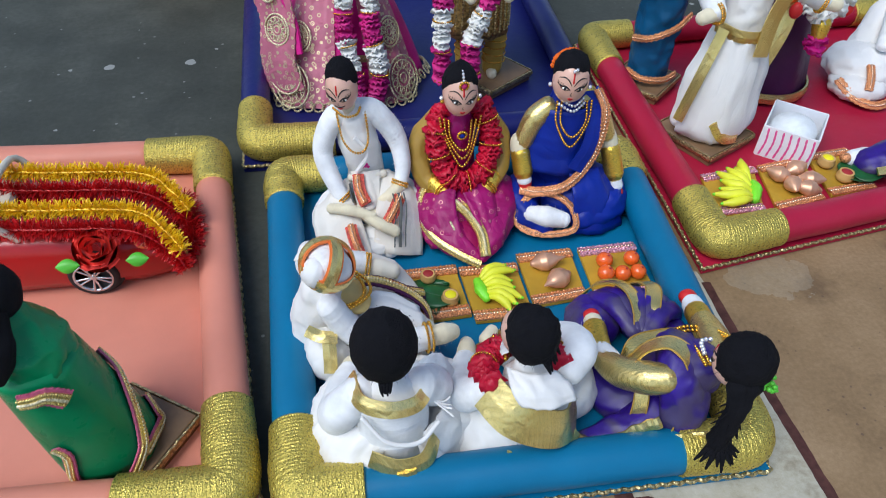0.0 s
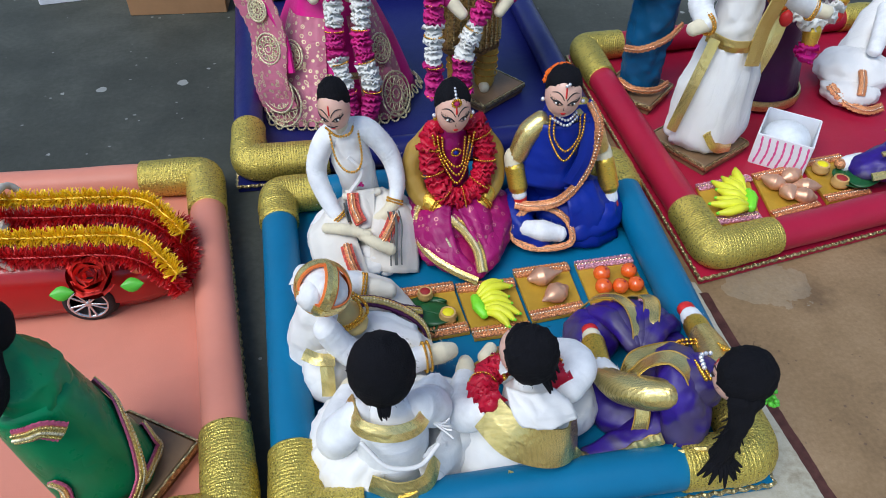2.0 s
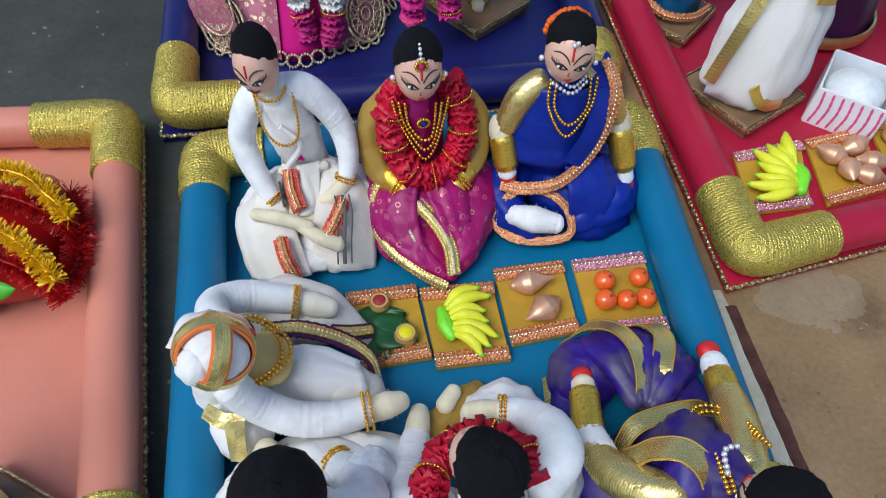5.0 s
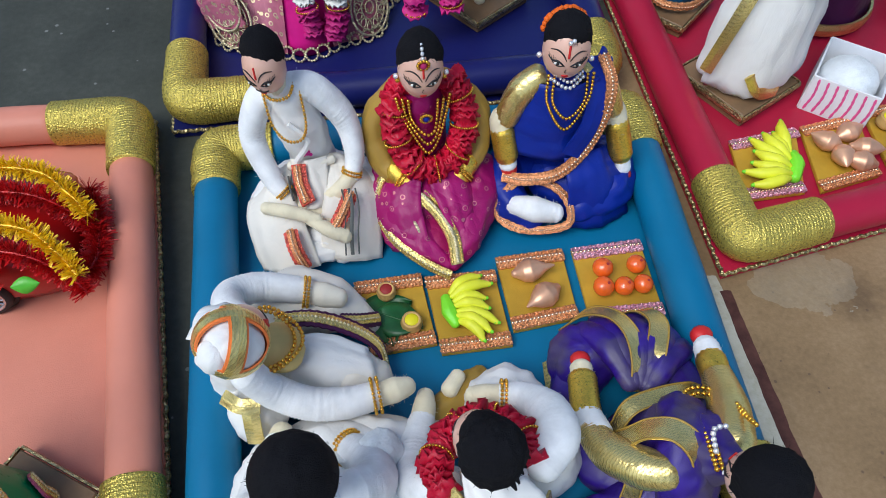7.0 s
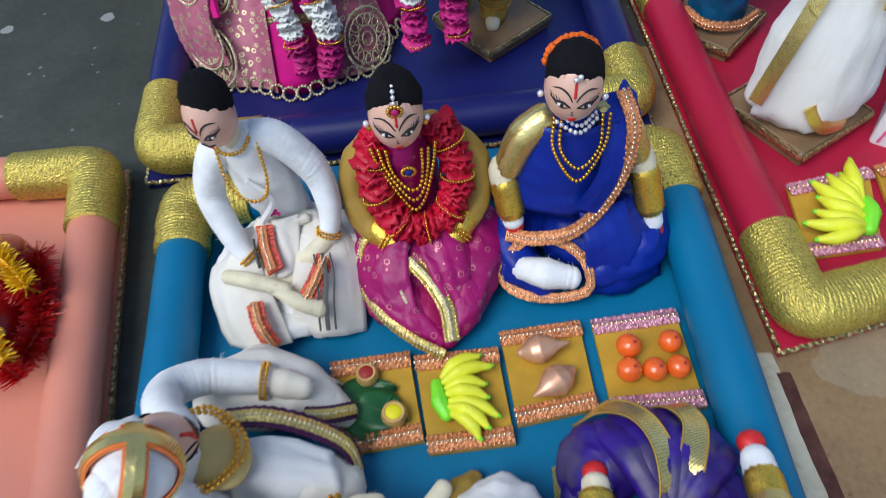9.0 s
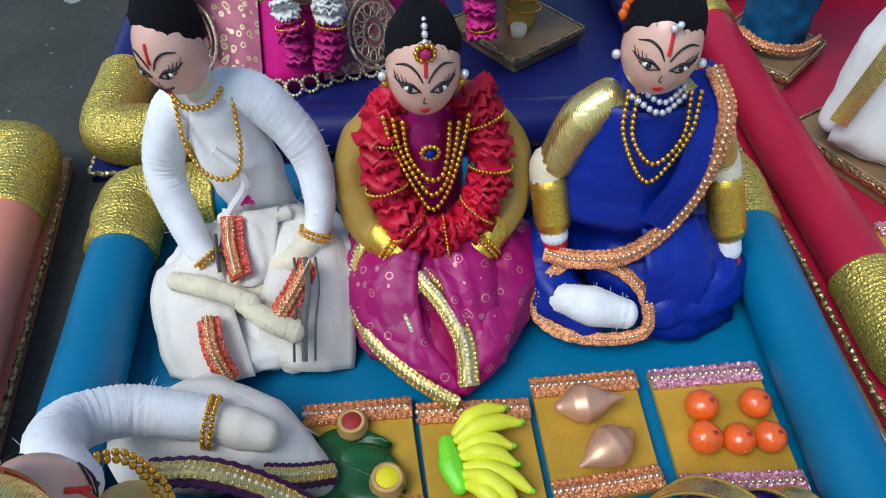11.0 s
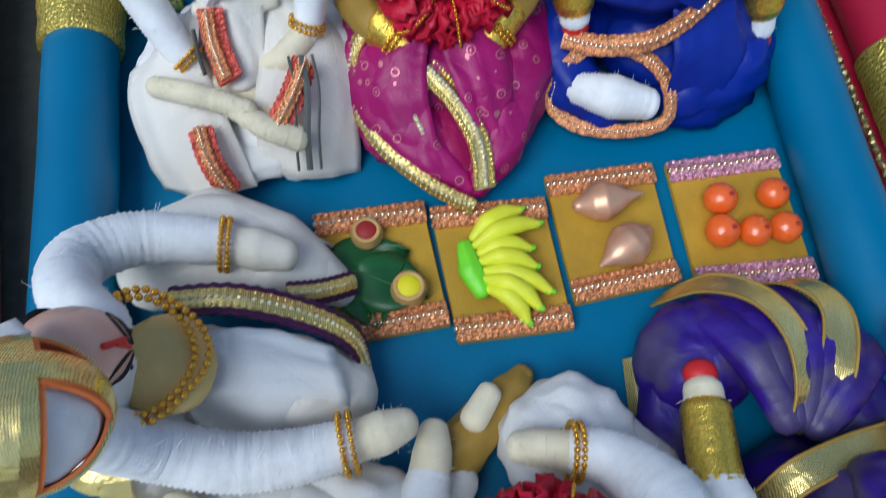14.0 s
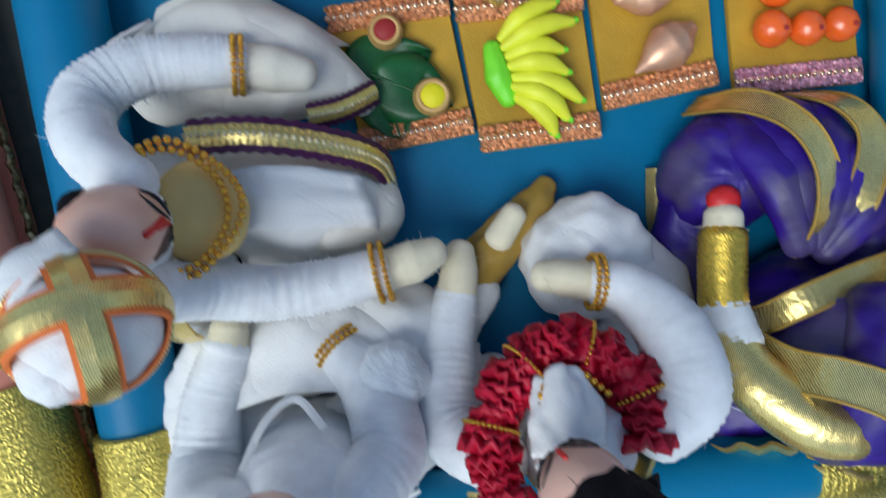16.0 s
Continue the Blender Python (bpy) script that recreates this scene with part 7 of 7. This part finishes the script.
# ---------------------------------------------------------------- toy car with tinsel on the salmon tray
def toy_car(x_nose, x_tail, y0, y1, z0):
    e = empty("toy_car", ((x_nose + x_tail) / 2, (y0 + y1) / 2, TOP), "red toy convertible car decked with red and yellow tinsel", "toy car")
    L, W, yc = x_nose - x_tail, y1 - y0, (y0 + y1) / 2
    s = Shape()
    prof = [(0.00, 0.72, 0.018, 0.040), (0.03, 0.86, 0.012, 0.052), (0.10, 0.96, 0.010, 0.062), (0.22, 1.0, 0.010, 0.072), (0.34, 1.0, 0.010, 0.078), (0.45, 1.0, 0.010, 0.080), (0.62, 1.0, 0.010, 0.080), (0.80, 1.0, 0.010, 0.082), (0.93, 0.94, 0.014, 0.076), (1.0, 0.80, 0.024, 0.062)]
    rows = []
    for t, w, lo, hi in prof:
        x = x_nose - L * t
        h = W * 0.5 * w
        rows.append([V(x, yc + k * h, z0 + z) for k, z in ((-0.92, lo), (-1.0, lo + 0.012), (-1.0, lo + (hi - lo) * 0.55), (-0.93, hi - 0.008), (-0.80, hi), (-0.4, hi + 0.003), (0, hi + 0.004), (0.4, hi + 0.003), (0.80, hi), (0.93, hi - 0.008), (1.0, lo + (hi - lo) * 0.55), (1.0, lo + 0.012), (0.92, lo))])
    s.rings(rows, "carpaint")
    body = part("body", s, e)
    s = Shape()
    s.box((x_nose - L * 0.62, yc, z0 + 0.086), (L * 0.36, W * 0.82, 0.010), "ivory", 0, 0.004)
    part("cabin", s, e, "ivory plastic cabin lining")
    for k in (-1, 1):
        s = Shape()
        s.box((x_nose - L * 0.60, yc + k * W * 0.2, z0 + 0.098), (0.040, W * 0.30, 0.014), "ivory", 0, 0.005)
        s.box((x_nose - L * 0.70, yc + k * W * 0.2, z0 + 0.112), (0.014, W * 0.30, 0.036), "ivory", 0, 0.005, Matrix.Rotation(-0.25, 3, "Y"))
        part("seat", s, e)
    s = Shape()
    xw = x_nose - L * 0.40
    s.tube([(xw, yc - W * 0.42, z0 + 0.080), (xw - 0.022, yc - W * 0.38, z0 + 0.112), (xw - 0.022, yc + W * 0.38, z0 + 0.112), (xw, yc + W * 0.42, z0 + 0.080)], 0.004, "ivory", 8, 6)
    part("windscreen_frame", s, e, "ivory windscreen frame")
    for k in (-1, 1):
        s = Shape()
        s.ball((x_nose - L * 0.075, yc + k * W * 0.33, z0 + 0.056), (0.022, 0.014, 0.009), "lamp", 16, 10)
        part("headlight", s, e, "amber-tinted headlight")
    for x in (x_nose - L * 0.235, x_nose - L * 0.80):
        for k in (-1, 1):
            y = yc + k * (W * 0.5 - 0.004)
            rot = Matrix.Rotation(radians(90), 3, "X")
            s = Shape()
            s.ball((x, y, TOP + 0.030), (0.033, 0.003, 0.033), "tyre", 24, 8)
            part("wheel_arch", s, body)
            s = Shape()
            s.rings([[V(x + math.cos(a) * r, y + k * d, TOP + 0.027 + math.sin(a) * r) for a in [2 * math.pi * j / 28 for j in range(28)]] for r, d in ((0.019, -0.010), (0.026, -0.010), (0.027, -0.006), (0.027, 0.004), (0.0255, 0.007), (0.0205, 0.0075), (0.0195, 0.004))], "tyre")
            wheel = part("wheel", s, e, "black rubber tyre")
            s = Shape()
            s.rings([[V(x + math.cos(a) * r, y + k * d, TOP + 0.027 + math.sin(a) * r) for a in [2 * math.pi * j / 28 for j in range(28)]] for r, d in ((0.0205, 0.004), (0.0210, 0.0078), (0.0190, 0.0078), (0.0185, 0.005))], "rim", caps=False)
            for j in range(10):
                a = 2 * math.pi * j / 10 + (0.12 if j % 2 else -0.12)
                s.tube([(x + math.cos(a) * 0.003, y + k * 0.0062, TOP + 0.027 + math.sin(a) * 0.003), (x + math.cos(a) * 0.0192, y + k * 0.0070, TOP + 0.027 + math.sin(a) * 0.0192)], 0.0013, "rim", 6, 2)
            s.ball((x, y + k * 0.006, TOP + 0.027), (0.0042, 0.0022, 0.0042), "rim", 12, 8)
            part("rim", s, wheel, "silver multi-spoke rim")
    return e


toy_car(-0.300, -0.680, 0.497, 0.625, TOP)


def tinsel(pts, r, mat, label, seed):
    """A fringed tinsel rope: a core and many fine bristles."""
    rnd = random.Random(seed)
    path = even(spline(pts, 10), 0.0016)
    v, f = [], []
    for i, p in enumerate(path):
        d = (path[min(i + 1, len(path) - 1)] - path[max(i - 1, 0)]).normalized()
        u = d.orthogonal().normalized()
        w = d.cross(u)
        for k in range(15):
            a = rnd.uniform(0, 2 * math.pi)
            o = u * math.cos(a) + w * math.sin(a) + d * rnd.uniform(-0.5, 0.5)
            q = p + o * r * rnd.uniform(0.6, 1.25)
            sd = d * rnd.uniform(0.0004, 0.0011) + w * rnd.uniform(-0.0006, 0.0006)
            b = len(v)
            v += [p - sd, p + sd, q + sd * 0.6, q - sd * 0.6, p + o * 0.0006 - sd * 0.2]
            f += [(b, b + 1, b + 2, b + 3), (b, b + 4, b + 2), (b + 1, b + 4, b + 3)]
    s = Shape()
    s.add(v, f, mat, False)
    s.tube(path[::6] + [path[-1]], 0.002, mat, 6, 2)
    thing("tinsel_garland", s, label, "garland", "tinsel garlands")


zt = 0.110
for y0, y1, yend, k in ((0.606, 0.585, 0.545, 0), (0.540, 0.519, 0.478, 1)):
    tinsel([(-0.680, y0 + 0.012, zt), (-0.560, y0 + 0.006, zt + 0.004), (-0.440, (y0 + y1) / 2, zt + 0.002), (-0.335, y1 + 0.002, zt - 0.002), (-0.300, (y1 + yend) / 2, zt - 0.016), (-0.283, yend, zt - 0.026)], 0.0105, "tinselyellow", "yellow tinsel rope laid over the red toy car", 3 + k)
    tinsel([(-0.680, y0 - 0.010, zt - 0.010), (-0.560, y0 - 0.016, zt - 0.006), (-0.440, (y0 + y1) / 2 - 0.020, zt - 0.008), (-0.340, y1 - 0.018, zt - 0.012), (-0.298, (y1 + yend) / 2 - 0.012, zt - 0.034), (-0.284, yend - 0.002, zt - 0.052)], 0.0115, "tinselred", "red tinsel rope laid over the toy car", 8 + k)
tinsel([(-0.300, 0.600, 0.060), (-0.286, 0.560, 0.062), (-0.282, 0.520, 0.056), (-0.300, 0.494, 0.048)], 0.014, "tinselred", "red tinsel rope round the nose of the toy car", 15)


def rose(at, r):
    e = empty("fabric_rose", at, "red fabric rose with green leaves on the toy car", "flower")
    s = Shape()
    m = basis((0.15, -0.75, 0.65), (0, 0.6, 0.8))
    for k in range(16):
        t = k / 15
        a = k * 2.4
        rr = r * (0.16 + 0.72 * t)
        rows = []
        for i in range(5):
            h = i / 4
            rows.append([Vector(at) + m @ V(math.cos(a + (j - 3) * 0.30) * rr * (0.75 + 0.35 * h), r * (0.55 - 0.5 * t) * h + r * 0.1 - r * 0.28 * t, math.sin(a + (j - 3) * 0.30) * rr * (0.75 + 0.35 * h)) for j in range(7)])
        back = [[p + m @ V(0, -0.0008, 0) for p in row] for row in rows]
        s = Shape()
        s.rings([ra + rb_[::-1] for ra, rb_ in zip(rows, back)], "rosecloth")
        part("petal", s, e)
    for a, d in ((0.3, 0.030), (3.6, 0.044)):
        s = Shape()
        c = Vector(at) + m @ V(math.cos(a) * d, -0.002, -0.016)
        rows = []
        for i in range(7):
            t = i / 6
            w = 0.008 * math.sin(math.pi * t)
            rows.append([c + m @ V((t - 0.5) * 0.024, 0.0015 * abs(k) + z, k * w) for k, z in ((-1, 0), (0, 0.001), (1, 0), (1, -0.001), (0, 0), (-1, -0.001))])
        s.rings(rows, "brightleaf")
        part("leaf", s, e, "bright green plastic leaf")


rose((-0.372, 0.488, 0.088), 0.027)

# woman in green silk on the salmon tray
plinth((-0.320, 0.294), 0.080, 0.98, "wooden base with gold braid on the salmon tray")
s = Shape()
gx, gy = -0.338, 0.288
rows = skirt(s, (gx, gy), 0.032, 0.170, 0.043, 0.033, "green", 4, 0.05, seed=23, lean=(-0.022, -0.004))


def along(cells, width, mat, lift=0.0015, thick=0.0018):
    """A strip of trim lying on the skirt, through its rows and columns."""
    pts, outs = [], []
    for i, j in cells:
        p = rows[i][j % 54]
        o = (p - V(gx - 0.022 * i / 12, gy - 0.004 * i / 12, p.z)).normalized()
        pts.append(p + o * lift)
        outs.append(o)
    s.ribbon(pts, outs, width, mat, thick, 9, 0.05)


for w_, m_, l_ in ((0.013, "pinktrim", 0.0012), (0.0085, "lurex", 0.0026)):
    along([(8, 8), (7, 5), (6, 2), (4, -1), (2, -4), (1, -6), (0, -8)], w_, m_, l_)
    along([(2, 6), (1, 4), (0, 3), (1, -2), (1, -5)], w_, m_, l_)
    along([(5, 38), (4, 39), (1, 37), (0, 38)], w_ * 0.8, m_, l_)
    along([(11, 40), (11, 42), (11, 44), (10, 46)], w_ * 1.3, m_, l_ + 0.004)
# the sari drawn over the shoulders
s.tube([(gx - 0.020, gy - 0.002, 0.150), (gx - 0.022, gy - 0.002, 0.182), (gx - 0.024, gy, 0.206)], [0.037, 0.035, 0.018], "green", 22, 9, 0.95, fold=0.10, seed=5)
s.ball((gx - 0.030, gy + 0.002, 0.230), (0.0235, 0.0235, 0.028), "hair", 24, 16, None, 0.04, 90, 5)
s.tube([(gx - 0.026, gy - 0.016, 0.222), (gx - 0.024, gy - 0.030, 0.206), (gx - 0.026, gy - 0.036, 0.192), (gx - 0.030, gy - 0.038, 0.180)], [0.013, 0.013, 0.011, 0.006], "hair", 14, 7, fold=0.10)
thing("standing_doll", s, "standing doll in green silk with pink and gold border", "doll", "standing dolls")
